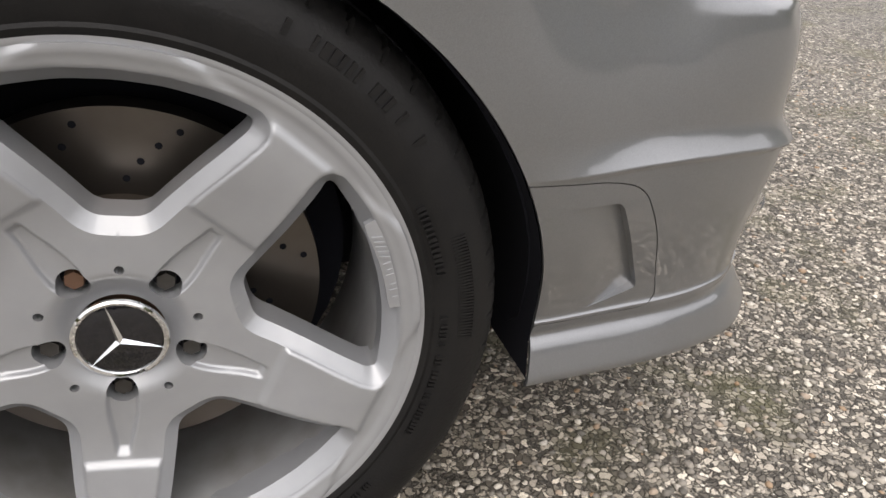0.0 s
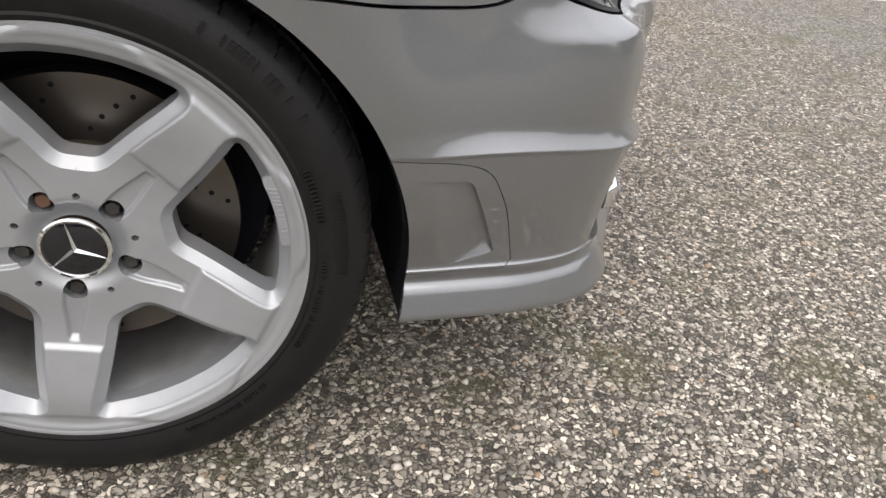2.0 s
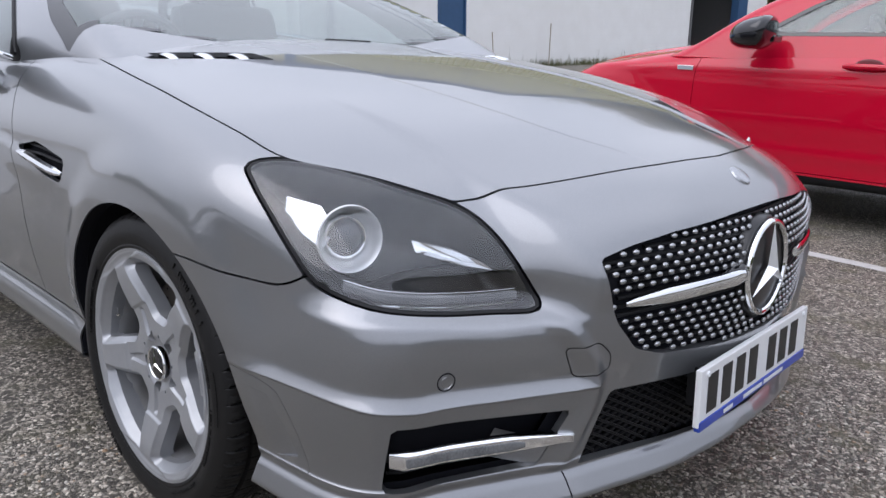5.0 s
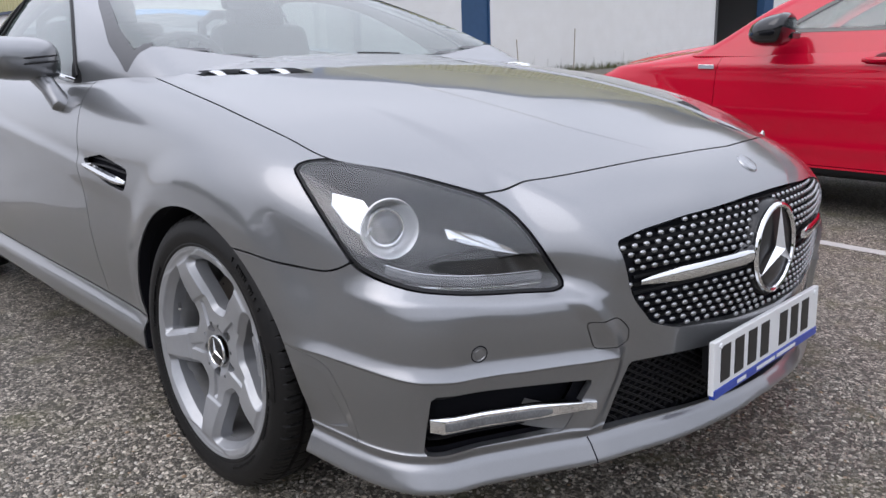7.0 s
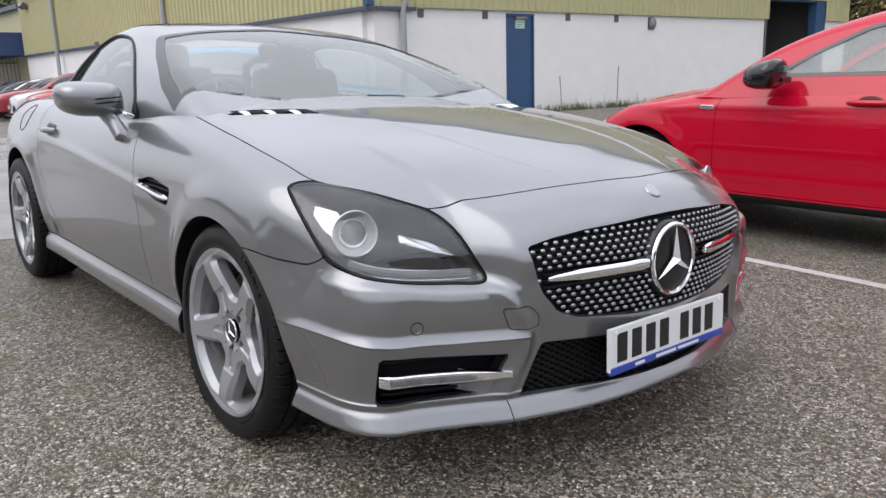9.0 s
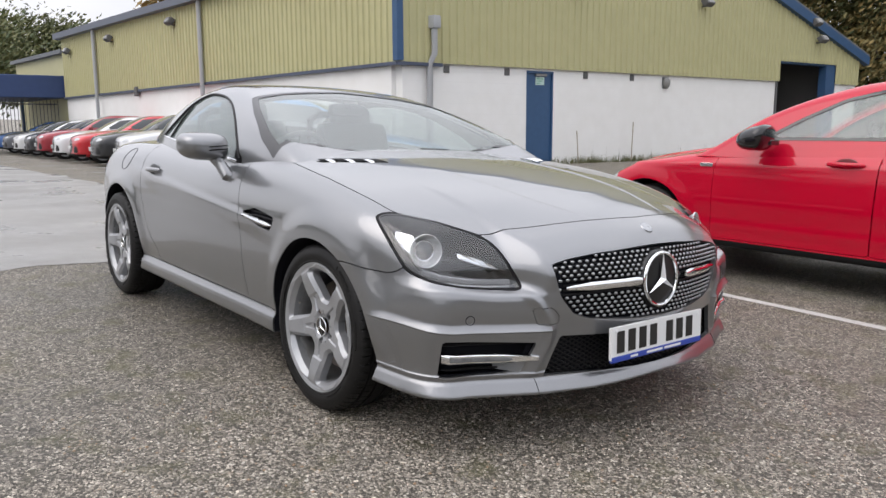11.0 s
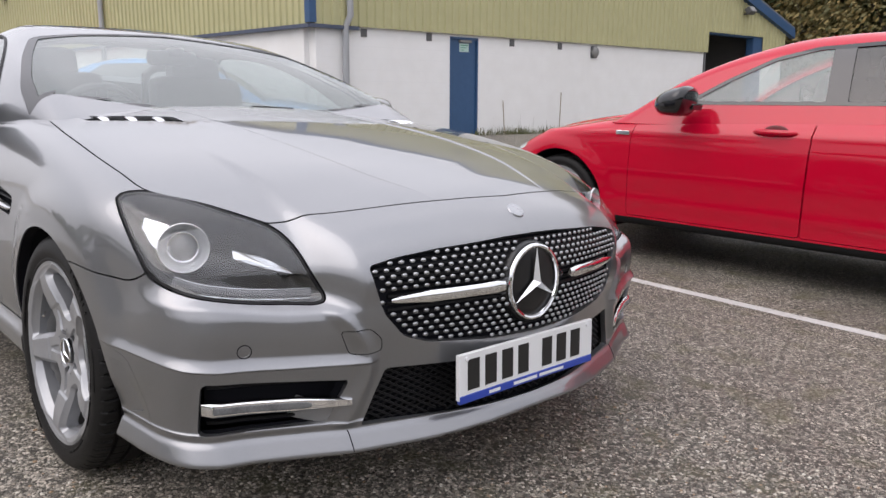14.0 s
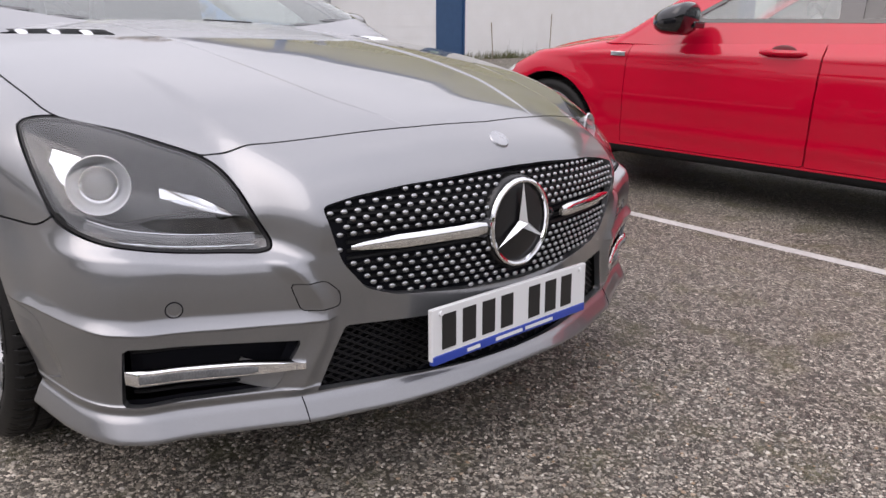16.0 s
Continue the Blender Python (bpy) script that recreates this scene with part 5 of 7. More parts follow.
part("emblem_star", star_mesh(.0915, .017, frame_at(sp + Vector((.010, 0, 0)), (1, 0, .05))), STARMETAL, car, "chrome three-pointed star")
for s in (-1, 1):
    bm = bmesh.new()
    tube(bm, [sp + Vector((-.022, s * .092, 0)), sp + Vector((-.024, s * .125, -.001)), sp + Vector((-.030, s * .152, -.002))], [.030, .022, .010], 10)
    part("emblem_shoulder", bm, GLOSSBLACK, car, smooth=True)

# lower intake lattice
bm = bmesh.new()
II = inside([(-.483, .262), (-.430, .394), (-.25, .388), (.25, .388), (.430, .394), (.483, .262)])
for slope in (.55, -.55):
    for k in range(-34, 35):
        c = k * .0285
        run = []
        ws = np.linspace(-.47, .47, 95)
        ok = II(ws, .325 + slope * (ws - c)) > -.002
        for w, good in zip(ws, ok):
            z = .325 + slope * (w - c)
            if good:
                run.append(front_point(YC + w, z, .024 + (.002 if slope > 0 else 0)))
            elif len(run) > 1:
                break
        if len(run) > 1:
            tube(bm, [run[0], run[len(run) // 2], run[-1]] if len(run) > 2 else run, .0030, 5)
tagged(part("intake_lattice", bm, BLACK, car, smooth=True), kind="stuff")

# number plate: white plate, dealer strip, the characters as plain bars
px = .885
PM = Matrix.Translation((px, YC - .034, .362)) @ Matrix.Rotation(radians(-3), 4, "Y")
plate = part("number_plate", slab(-.006, .006, -.26, .26, -.052, .060, .002, PM), PLATEWHITE, car, "white number plate above a blue dealer strip")
part("plate_strip", slab(-.004, .008, -.258, .258, -.060, -.040, .002, PM), BLUE, plate, "blue strip")
for k, y in enumerate((-.212, -.152, -.092, -.032, .062, .122, .182)):
    part("plate_bar", slab(.0062, .0072, y - .020, y + .020, -.030, .045, 0, PM), PLATEBLACK, plate)
for k, (a, b) in enumerate(((-.16, -.12), (-.07, .02), (.03, .13))):
    part("strip_bar", slab(.0082, .0088, a, b, -.054, -.046, 0, PM), PLATEWHITE, plate)
for y in (-.235, .235):
    bm = bmesh.new()
    bmesh.ops.create_cone(bm, cap_ends=True, segments=12, radius1=.006, radius2=.005, depth=.003, matrix=PM @ Matrix.Translation((.0075, y, .048)) @ Matrix.Rotation(radians(90), 4, "Y"))
    part("plate_screw", bm, WHITE, plate)
part("plate_holder", slab(-.05, -.006, -.2, .2, -.04, .04, 0, PM), BLACK, plate)

# daylight running bars in the side intakes
LED = material("led_cover", (.20, .205, .21), .25, .0, coat=.3, grain=(300, (.06, .062, .065)))


def sweep(s, ws, sink, profile, taper):
    """A bar along the nose; profile of (outwards, up), narrowing past the taper's end."""
    bm = bmesh.new()
    rings = []
    for k, w in enumerate(ws):
        z = .338 - .03 * (.8 - w)
        p, n = front_point(YC + s * w, z, sink), front_normal(YC + s * w, z)
        g = 1.0 if w > taper[0] else .55 + .45 * max(w - ws[-1], 0) / (taper[0] - ws[-1])
        g *= .8 if k == 0 else 1
        rings.append([bm.verts.new(p + n * (a if k else min(a, .001)) + Vector((0, 0, b * g))) for a, b in profile])
    for a, b in zip(rings, rings[1:]):
        for i in range(len(profile)):
            j = (i + 1) % len(profile)
            bm.faces.new((a[i], a[j], b[j], b[i]))
    bm.faces.new(rings[0][::-1])
    bm.faces.new(rings[-1])
    bmesh.ops.recalc_face_normals(bm, faces=bm.faces)
    return bm


for s in (-1, 1):
    bar = part("running_light", sweep(s, np.linspace(.804, .512, 18), 0, [(-.012, .010), (.000, .0160), (.005, .0150), (.0085, .0115), (.0085, -.0115), (.005, -.0155), (-.012, -.0165)], (.62, .575)), CHROME, car, "chrome-framed daytime running light", smooth=True)
    part("light_strip", sweep(s, np.linspace(.790, .592, 27), 0, [(.006, .0085), (.0105, .0070), (.0120, .000), (.0105, -.0075), (.006, -.0090)], (.61, .595)), LED, bar, "clear ribbed light strip", smooth=True)
    bm = bmesh.new()
    for z in (.285, .305, .365, .385):
        tube(bm, [front_point(YC + s * w, z, .045) for w in np.linspace(.805, .57, 8)], .004, 6)
    tagged(part("intake_slats", bm, BLACK, car, smooth=True), kind="stuff")
    # painted ramp that closes each intake towards the middle
    bm = bmesh.new()
    grid = []
    for i in range(7):
        f = i / 6
        z, w0 = .326 - .046 * f, .541 + .019 * f
        grid.append([bm.verts.new(front_point(YC + s * (w0 + .075 * k), z, .003 + .052 * k ** 1.3)) for k in (0, .25, .5, .75, 1)])
    for a, b in zip(grid, grid[1:]):
        for k in range(4):
            bm.faces.new((a[k], a[k + 1], b[k + 1], b[k]))
    part("intake_ramp", bm, SILVER, car, smooth=True)
    # seam across the bumper lip
    bm = bmesh.new()
    tube(bm, [front_point(YC + s * .515, z, -.0002) for z in (.2565, .245, .232, .220, .212)], .0013, 6)
    part("lip_seam", bm, DARK, car, smooth=True)
    # parking sensor
    p = surf((1.2, YC + s * .722, .461), (-1, 0, 0))
    n = nrm(p)
    bm = bmesh.new()
    lathe(bm, [(.0005, -.0008), (.0085, -.0008), (.0095, .0006), (.0105, .0006), (.0118, -.0012), (.0130, -.001), (.0138, .001)], 28)
    bmesh.ops.transform(bm, matrix=frame_at(p, n), verts=bm.verts)
    sensor = part("parking_sensor", bm, SILVER, car, smooth=True)
    part("sensor_gap", ring_mesh(.0150, .0013, frame_at(p, n), 32), DARK, sensor, smooth=True)

# bonnet badge
p = surf((.790, YC - .010, 1.2), (0, 0, -1))
bm = bmesh.new()
lathe(bm, [(.0005, -.0040), (.019, -.0038), (.0225, -.003), (.0250, .001)], 36)
bmesh.ops.transform(bm, matrix=frame_at(p, nrm(p), (1, 0, 0)), verts=bm.verts)
badge = part("bonnet_badge", bm, material("badge_metal", (.50, .51, .52), .22, .7, grain=(260, (.25, .26, .28))), car, "small round silver bonnet badge", smooth=True)

# bonnet vents: three bright fins over black
for s in (-1, 1):
    for k in range(3):
        t = .24 + k * .27
        a = Vector((-.495 + t * .185, YC + s * (.672 - t * .245), 0))
        b = a + Vector((.118, s * .012, 0))
        pts = []
        for q in np.linspace(0, 1, 6):
            c = a.lerp(b, q)
            c = surf((c.x, c.y, 1.2), (0, 0, -1))
            pts.append(c + Vector((0, 0, -.008 + .010 * math.sin(math.pi * q))))
        bm = bmesh.new()
        tube(bm, pts, [.004, .011, .015, .015, .012, .004], 8)
        for v in bm.verts:
            c = min(pts, key=lambda q: (q - v.co).length)
            v.co.z = c.z + (v.co.z - c.z) * .35
        part("vent_fin", bm, CHROME, car, smooth=True)
    # wing vent: chrome blade and two dark slats
    for z0, r, mt in ((.655, .0115, CHROME), (.678, .004, BLACK), (.694, .004, BLACK)):
        pts = []
        for x in np.linspace(-.672, -.392, 10):
            zz = z0 + (.020 if mt is CHROME else .006) * step(-.40, -.67, x)
            q = surf((x, YC + s * 1.3, zz), (0, -s, 0))
            pts.append(q - nrm(q) * (.002 if mt is CHROME else .014))
        bm = bmesh.new()
        tube(bm, pts, [r * .4, r * .8] + [r] * 6 + [r * .8, r * .4], 8)
        part("vent_blade", bm, mt, car, smooth=True)

# door mirror: cap, stalk, glass
for s in (-1, 1):
    bm = bmesh.new()
    bmesh.ops.create_uvsphere(bm, u_segments=40, v_segments=24, radius=1)
    for v in bm.verts:
        x, y, z = v.co
        y2 = abs(y) ** .60 * math.copysign(1, y)
        z2 = abs(z) ** .62 * math.copysign(1, z)
        v.co = Vector((-1.035 + (.105 if x > 0 else .03) * x * (1 - .25 * y * s), YC + s * (.925 + .120 * y2 * s * s), .955 + .064 * z2 * (1 + .12 * y * s) - .012 * y * s))
    mir = part("door_mirror", bm, SILVER, car, "silver door mirror with grooved cap", smooth=True, sharp=80)
    for dz in (.0, -.016):
        bm = bmesh.new()
        pts = []
        for q in np.linspace(-.75, .85, 12):
            y = YC + s * (.925 + .120 * q)
            ell = math.sqrt(max(1 - (abs(q) ** 1.33) ** 2 - .02, .01))
            pts.append(Vector((-1.035 + .105 * ell * (1 - .25 * q) + .001, y, .957 + dz - .010 * q)))
        tube(bm, pts, [.001] + [.0028] * 10 + [.001], 6)
        part("cap_groove", bm, BLACK, mir, smooth=True)
    bm = bmesh.new()
    tube(bm, [(-1.00, YC + s * .885, .915), (-.965, YC + s * .865, .872), (-.925, YC + s * .852, .825), (-.915, YC + s * .835, .812)], [.030, .026, .030, .020], 12)
    for v in bm.verts:
        v.co.x = -.96 + (v.co.x + .96) * 1.15
    part("mirror_stalk", bm, SILVER, mir, smooth=True)
    bm = bmesh.new()
    bmesh.ops.create_circle(bm, cap_ends=True, segments=28, radius=1, matrix=Matrix.Translation((-1.068, YC + s * .928, .953)) @ Matrix.Rotation(radians(90), 4, "Y") @ Matrix.Diagonal((.052, .100, 1, 1)))
    part("mirror_glass", bm, CHROME, mir)
    # door handle with its cup, the hollow's shade put into a darker colour
    hp = surf((-1.90, YC + s * 1.3, .797), (0, -s, 0))
    bm = bmesh.new()
    bmesh.ops.create_uvsphere(bm, u_segments=24, v_segments=12, radius=1, matrix=Matrix.Translation(hp + Vector((0, -s * .004, 0))) @ Matrix.Diagonal((.075, .006, .036, 1)))
    part("handle_cup", bm, material("cup_shade", (.10, .105, .11), .4, .7), car, smooth=True)
    bm = bmesh.new()
    pts = [surf((x, YC + s * 1.3, .800), (0, -s, 0)) + Vector((0, s * (.004 + .026 * math.sin(math.pi * q)), 0)) for q, x in zip(np.linspace(0, 1, 9), np.linspace(-1.99, -1.80, 9))]
    tube(bm, pts, [.010, .013, .014, .014, .014, .014, .014, .013, .010], 10)
    part("door_handle", bm, SILVER, car, smooth=True)
    # slim post between door glass and quarter glass
    bm = bmesh.new()
    post = [surf((-2.035 + .05 * q, YC + s * 1.3, .972 + .19 * q), (0, -s, 0), cabin_field) for q in (0, .33, .66, 1)]
    tube(bm, post, .006, 8)
    part("window_post", bm, BLACK, car, smooth=True)
    # dark triangle and seal at the window's front, weather strip along its foot
    bm = bmesh.new()
    pts = []
    for x, z in ((-.935, .890), (-1.1, .905), (-1.377, .925), (-1.65, .945), (-1.947, .967), (-2.20, .980)):
        q = surf((x, YC + s * 1.3, z), (0, -s, 0), cabin_field)
        pts.append(q + Vector((0, s * .001, 0)))
    tube(bm, pts, .0065, 8)
    part("weather_strip", bm, CHROME, car, "bright window strip", smooth=True)
SEAL = spline([(-.93, .902), (-.99, .961), (-1.12, 1.050), (-1.271, 1.128), (-1.42, 1.180), (-1.60, 1.213), (-1.836, 1.222), (-2.02, 1.165), (-2.12, 1.085), (-2.235, .985)], 6)
for side, s in ((RIGHT, -1), (LEFT, 1)):
    bm = bmesh.new()
    run = [surf((x, YC + s * 1.1, z), (0, -s, 0), cabin_field) for x, z in SEAL]
    tube(bm, [q for q in run if abs(q.y - YC) < 1.0], .0065, 8)
    part("window_seal", bm, BLACK, car, smooth=True)
    cab("quarter_trim", [side, lambda V: np.minimum(shrink(WINDOWS, .0)(V), V[:, 0] + .985 + .45 * (V[:, 2] - .93)), ABOVE], BLACK, 0, "black mirror triangle", .001)
for side in (RIGHT, LEFT):
    cab("pillar_trim", [side, lambda V: V[:, 2] - .88, lambda V: np.minimum(SCREENZ(V) + .06, .026 - SCREENZ(V)), lambda V: np.abs(V[:, 1] - YC) - .45, lambda V: body_field(V) + .012], TRIM, 0, "black pillar trim", -.022)
cab("screen_border", [lambda V: V[:, 2] - .87, lambda V: np.minimum(SCREENZ(V), .022 + .012 * step(.42, .62, np.abs(V[:, 1] - YC)) * step(-.45, -.75, V[:, 0]) - SCREENZ(V)), lambda V: body_field(V) + .012], material("screen_frit", (.022, .022, .024), .35, coat=.3), 0, "dark screen border", -.001)
# dark glossy sheet added over the silver roof for its grey, reflecting tone
cab("roof_panel", [lambda V: top_view(rounded([(-1.58, -.5), (-1.58, .45), (-1.52, .50), (-1.95, .47), (-2.0, -.5)], .05, 4))(V), lambda V: V[:, 2] - 1.15], material("dark_roof_gloss", (.05, .052, .055), .06, coat=1.0), 0, "dark glossy sheet over the roof", .002)

def sunk(x, w, z, s, depth):
    """A point that lies by depth under the lamp's cover, along the lamp's own axis."""
    out = Vector((.62, s * .55, .25)).normalized()
    return surf(Vector((x, YC + s * w, z)) + out * .25, -out) - out * depth


# headlight inside: projector, reflector shell, indicator strip
BEZEL = material("lamp_bezel", (.62, .63, .64), .38, .55)
REFLECT = material("reflector", (.82, .83, .84), .12, 1.0)
for s in (-1, 1):
    c0 = surf((.512 + .4, YC + s * (.773 + .3), .664 + .16), (-.4, -s * .3, -.16))
    aim = Vector((.93, s * .32, .10)).normalized()
    c = c0 - aim * .040
    m = frame_at(c, aim)
    bm = bmesh.new()
    lathe(bm, [(.0005, -.010), (.012, -.0085), (.022, -.004), (.029, .004), (.031, .012)], 40)
    bmesh.ops.transform(bm, matrix=m @ Matrix.Translation((0, .014, 0)), verts=bm.verts)
    lensb = part("projector_lens", bm, material("projector_glass", (.075, .08, .085), .04, .0, coat=1.0), car, "glass projector lens", smooth=True)
    part("projector_ring", ring_mesh(.0335, .0035, m @ Matrix.Translation((0, .020, 0))), CHROME, lensb, smooth=True)
    bm = bmesh.new()
    lathe(bm, [(.034, .022), (.040, .018), (.0485, .002), (.0520, -.009), (.0545, -.011), (.0562, -.006)], 48)
    bmesh.ops.transform(bm, matrix=m @ Matrix.Translation((0, .004, 0)), verts=bm.verts)
    part("projector_bezel", bm, BEZEL, lensb, smooth=True)
    # bright wing-shaped reflectors either side of the projector
    for pts in (((.372, .815, .742), (.425, .780, .728), (.478, .790, .700), (.478, .828, .668), (.440, .842, .684), (.392, .842, .716)),
                ((.560, .690, .690), (.600, .640, .670), (.640, .600, .640), (.655, .590, .618), (.620, .640, .640), (.575, .695, .668))):
        bm = bmesh.new()
        vs = []
        for x, w, z in pts:
            q = np.array([[x, YC + s * w, z]])
            n = normals_of(body_field, q)[0]
            f = body_field(q)[0]
            vs.append(bm.verts.new(Vector(q[0] - n * (f + .032))))
        cv = bm.verts.new(sum((v.co for v in vs), Vector()) / len(vs) - Vector((.012, s * .006, .006)))
        for i in range(len(vs)):
            bm.faces.new((vs[i], vs[(i + 1) % len(vs)], cv))
        bmesh.ops.subdivide_edges(bm, edges=bm.edges, cuts=2, use_grid_fill=True, smooth=.6)
        part("lamp_reflector", bm, REFLECT, lensb, smooth=True, sharp=80)
    # indicator strip along the foot of the lamp
    for dz, r, mt in ((.014, .0085, LED), (.025, .0010, CHROME), (.001, .0018, CHROME)):
        bm = bmesh.new()
        pts = []
        for x, w, z in ((.535, .822, .592), (.575, .785, .578), (.613, .725, .568), (.650, .650, .563), (.685, .575, .563)):
            pts.append(sunk(x, w, z + dz, s, .022))
        tube(bm, [Vector(v) for v in spline([tuple(p) for p in pts], 4)], r, 8)
        part("indicator_strip", bm, mt, lensb, smooth=True)

    # upright ribs of the clear strip
    bm = bmesh.new()
    run = spline([(.535, .822, .606), (.575, .785, .592), (.613, .725, .582), (.650, .650, .577), (.685, .575, .577)], 24)
    for k, (x, w, z) in enumerate(run):
        box(bm, -.0007, .0007, -.001, .001, -.0055, .0055, 0, frame_at(sunk(x, w, z, s, .012), (.62, s * .55, .25)))
    tagged(part("strip_ribs", bm, LED, lensb), kind="stuff")

# cockpit: dash, wheel, seats, mirror
bm = bmesh.new()
pts = [(-.60, .90), (-.72, .955), (-.95, .945), (-1.05, .90), (-1.10, .80), (-1.0, .60), (-.6, .60)]
a = [bm.verts.new((x, YC - .70, z)) for x, z in pts]
b = [bm.verts.new((x, YC + .70, z)) for x, z in pts]
bm.faces.new(a)
bm.faces.new(b[::-1])
for i in range(len(a)):
    j = (i + 1) % len(a)
    bm.faces.new((a[j], a[i], b[i], b[j]))
part("dashboard", bm, TRIM, car, smooth=True)
tilt = Matrix.Translation((-1.18, YC - .36, .86)) @ Matrix.Rotation(radians(-66), 4, "Y") @ Matrix.Rotation(radians(90), 4, "X")
sw = part("steering_wheel", ring_mesh(.18, .016, tilt), LEATHER, car, "black leather steering wheel", smooth=True)
part("wheel_boss", slab(-.06, .06, -.02, .03, -.05, .05, .015, tilt), TRIM, sw)
part("wheel_spokes", slab(-.17, .17, -.01, .01, -.02, .02, .005, tilt), TRIM, sw)
for s in (-1, 1):
    bm = bmesh.new()
    box(bm, -.26, .26, -.25, .25, -.07, .07, .05, Matrix.Translation((-1.45, YC + s * .36, .50)))
    seat = part("seat", bm, LEATHER, car, "black leather seat", smooth=True)
    bm = bmesh.new()
    box(bm, -.07, .07, -.25, .25, -.30, .30, .06, Matrix.Translation((-1.74, YC + s * .36, .80)) @ Matrix.Rotation(radians(-16), 4, "Y"))
    box(bm, -.055, .055, -.14, .14, -.10, .10, .045, Matrix.Translation((-1.83, YC + s * .36, 1.10)) @ Matrix.Rotation(radians(-10), 4, "Y"))
    part("seat_back", bm, LEATHER, seat, smooth=True)
    bm = bmesh.new()
    tube(bm, [(-2.08, YC + s * .20, .95), (-2.08, YC + s * .21, 1.10), (-2.08, YC + s * .27, 1.14), (-2.08, YC + s * .46, 1.14), (-2.08, YC + s * .52, 1.10), (-2.08, YC + s * .53, .95)], .022, 10)
    part("roll_hoop", bm, TRIM, car, smooth=True)
bm = bmesh.new()
box(bm, -.03, .03, -.11, .11, -.032, .032, .02, Matrix.Translation((-1.27, YC, 1.155)))
rv = part("rear_view_mirror", bm, TRIM, car, smooth=True)
part("mirror_stem", slab(-1.27, -1.20, YC - .03, YC + .03, 1.165, 1.20, .01), TRIM, rv)
part("cabin_floor", slab(-2.3, -.62, YC - .74, YC + .74, .32, .36), TRIM, car)
part("rear_shelf", slab(-2.45, -2.05, YC - .62, YC + .62, .90, .95, .02), TRIM, car)
for s in (-1, 1):
    part("door_card", slab(-2.2, -.75, YC + s * .70 - .03, YC + s * .70 + .03, .36, .885, .01), TRIM, car)
# wiper arms
for y0, y1, x0, x1 in ((.02, .20, -.608, -.600),):
    bm = bmesh.new()
    pts = []
    for q in np.linspace(0, 1, 8):
        p = surf((x0 + (x1 - x0) * q, YC + y0 + (y1 - y0) * q, 1.4), (0, 0, -1), lambda P: np.minimum(cabin_field(P), body_field(P)))
        pts.append(p)
    tube(bm, pts, .0035, 6)
    part("wiper", bm, BLACK, car, smooth=True)
# fuel flap outline
bm = bmesh.new()
ring = [surf((-2.40 + .076 * math.cos(a), YC - 1.3, .838 + .062 * math.sin(a)), (0, 1, 0)) for a in np.linspace(0, 2 * math.pi, 40, endpoint=False)]
tube(bm, ring, .0022, 6, True)
part("fuel_flap", bm, DARK, car, smooth=True)


# ---- red saloon ----
red = thing("saloon", "red four-door saloon with black mirrors and dark windows, parked facing away", "car")
R_TOP = curve1([(.95, .50), (.84, .66), (.72, .74), (.5, .825), (.2, .90), (-.3, .985), (-.62, 1.03), (-1.2, 1.045), (-2.5, 1.065), (-3.3, 1.07), (-3.7, 1.02), (-3.85, .95)])
R_SIDE = curve1([(.8, .66), (.65, .80), (.45, .875), (.2, .915), (0, .922), (-.4, .912), (-1.0, .916), (-1.8, .922), (-2.82, .925), (-3.3, .885), (-3.7, .77)])
R_IN = curve1([(.15, .08), (.25, .045), (.34, .022), (.45, .018), (.58, .002), (.70, .0), (.83, .006), (.87, .016), (.93, .046), (1.0, .085), (1.1, .15)])


def saloon_field(P):
    x, w, z = P[..., 0], np.abs(P[..., 1]), P[..., 2]
    top = (z - R_TOP(x) + .055 * (w / .75) ** 2 + .10 * step(.2, .8, x) * (w / .75) ** 2) * .95
    top = top - .012 * (1 - step(-.01, .03, w - .55)) * step(.6, .3, x) * step(-.9, -.5, x)
    side = w - R_SIDE(x) + R_IN(z)
    nose = (x - .87 + .28 * w ** 2.4 + .5 * np.maximum(z - .62, 0) ** 1.3) * .85
    tail = (-3.86 + .25 * w ** 3 - x) * .9
    f = smax(smax(side, nose, .12), top, .07)
    f = smax(f, tail, .12)
    # shoulder crease and lower feature line
    f = f - .010 * np.exp(-((z - .855 + .02 * (x + 1)) / .016) ** 2) * step(.5, .2, x) * step(.5, .8, w)
    f = f + .008 * step(.40, .36, z) * step(.29, .33, z) * step(-.2, -.5, x) * step(-2.5, -2.2, x)
    for cx in (.09, -2.84):
        f = f - .012 * step(.49, .385, np.hypot(x - cx, z - .33)) * step(.3, .6, w)
    return smax(f, .235 - z, .02)


R_ROOF = curve1([(-.3, .90), (-.62, 1.055), (-.83, 1.215), (-1.10, 1.365), (-1.32, 1.440), (-1.6, 1.475), (-2.0, 1.478), (-2.4, 1.43), (-2.8, 1.30), (-3.2, 1.13), (-3.5, 1.0)])
R_GLASS = curve1([(.95, .86), (1.05, .815), (1.2, .735), (1.35, .645), (1.45, .56), (1.55, .45)])


def saloon_cab(P):
    x, w, z = P[..., 0], np.abs(P[..., 1]), P[..., 2]
    top = (z - R_ROOF(x - .10 * (w / .6) ** 2 * step(-1.5, -.7, x)) + .035 * (w / .6) ** 2) * .9
    side = (w - R_GLASS(z) + .10 * step(-2.2, -3.4, x)) * .87
    return smax(top, side, .06)


def local(outline, lo=.4):
    f = inside(outline)
    return lambda V: np.minimum(f(V[:, 0], V[:, 2]), np.abs(V[:, 1]) - lo)


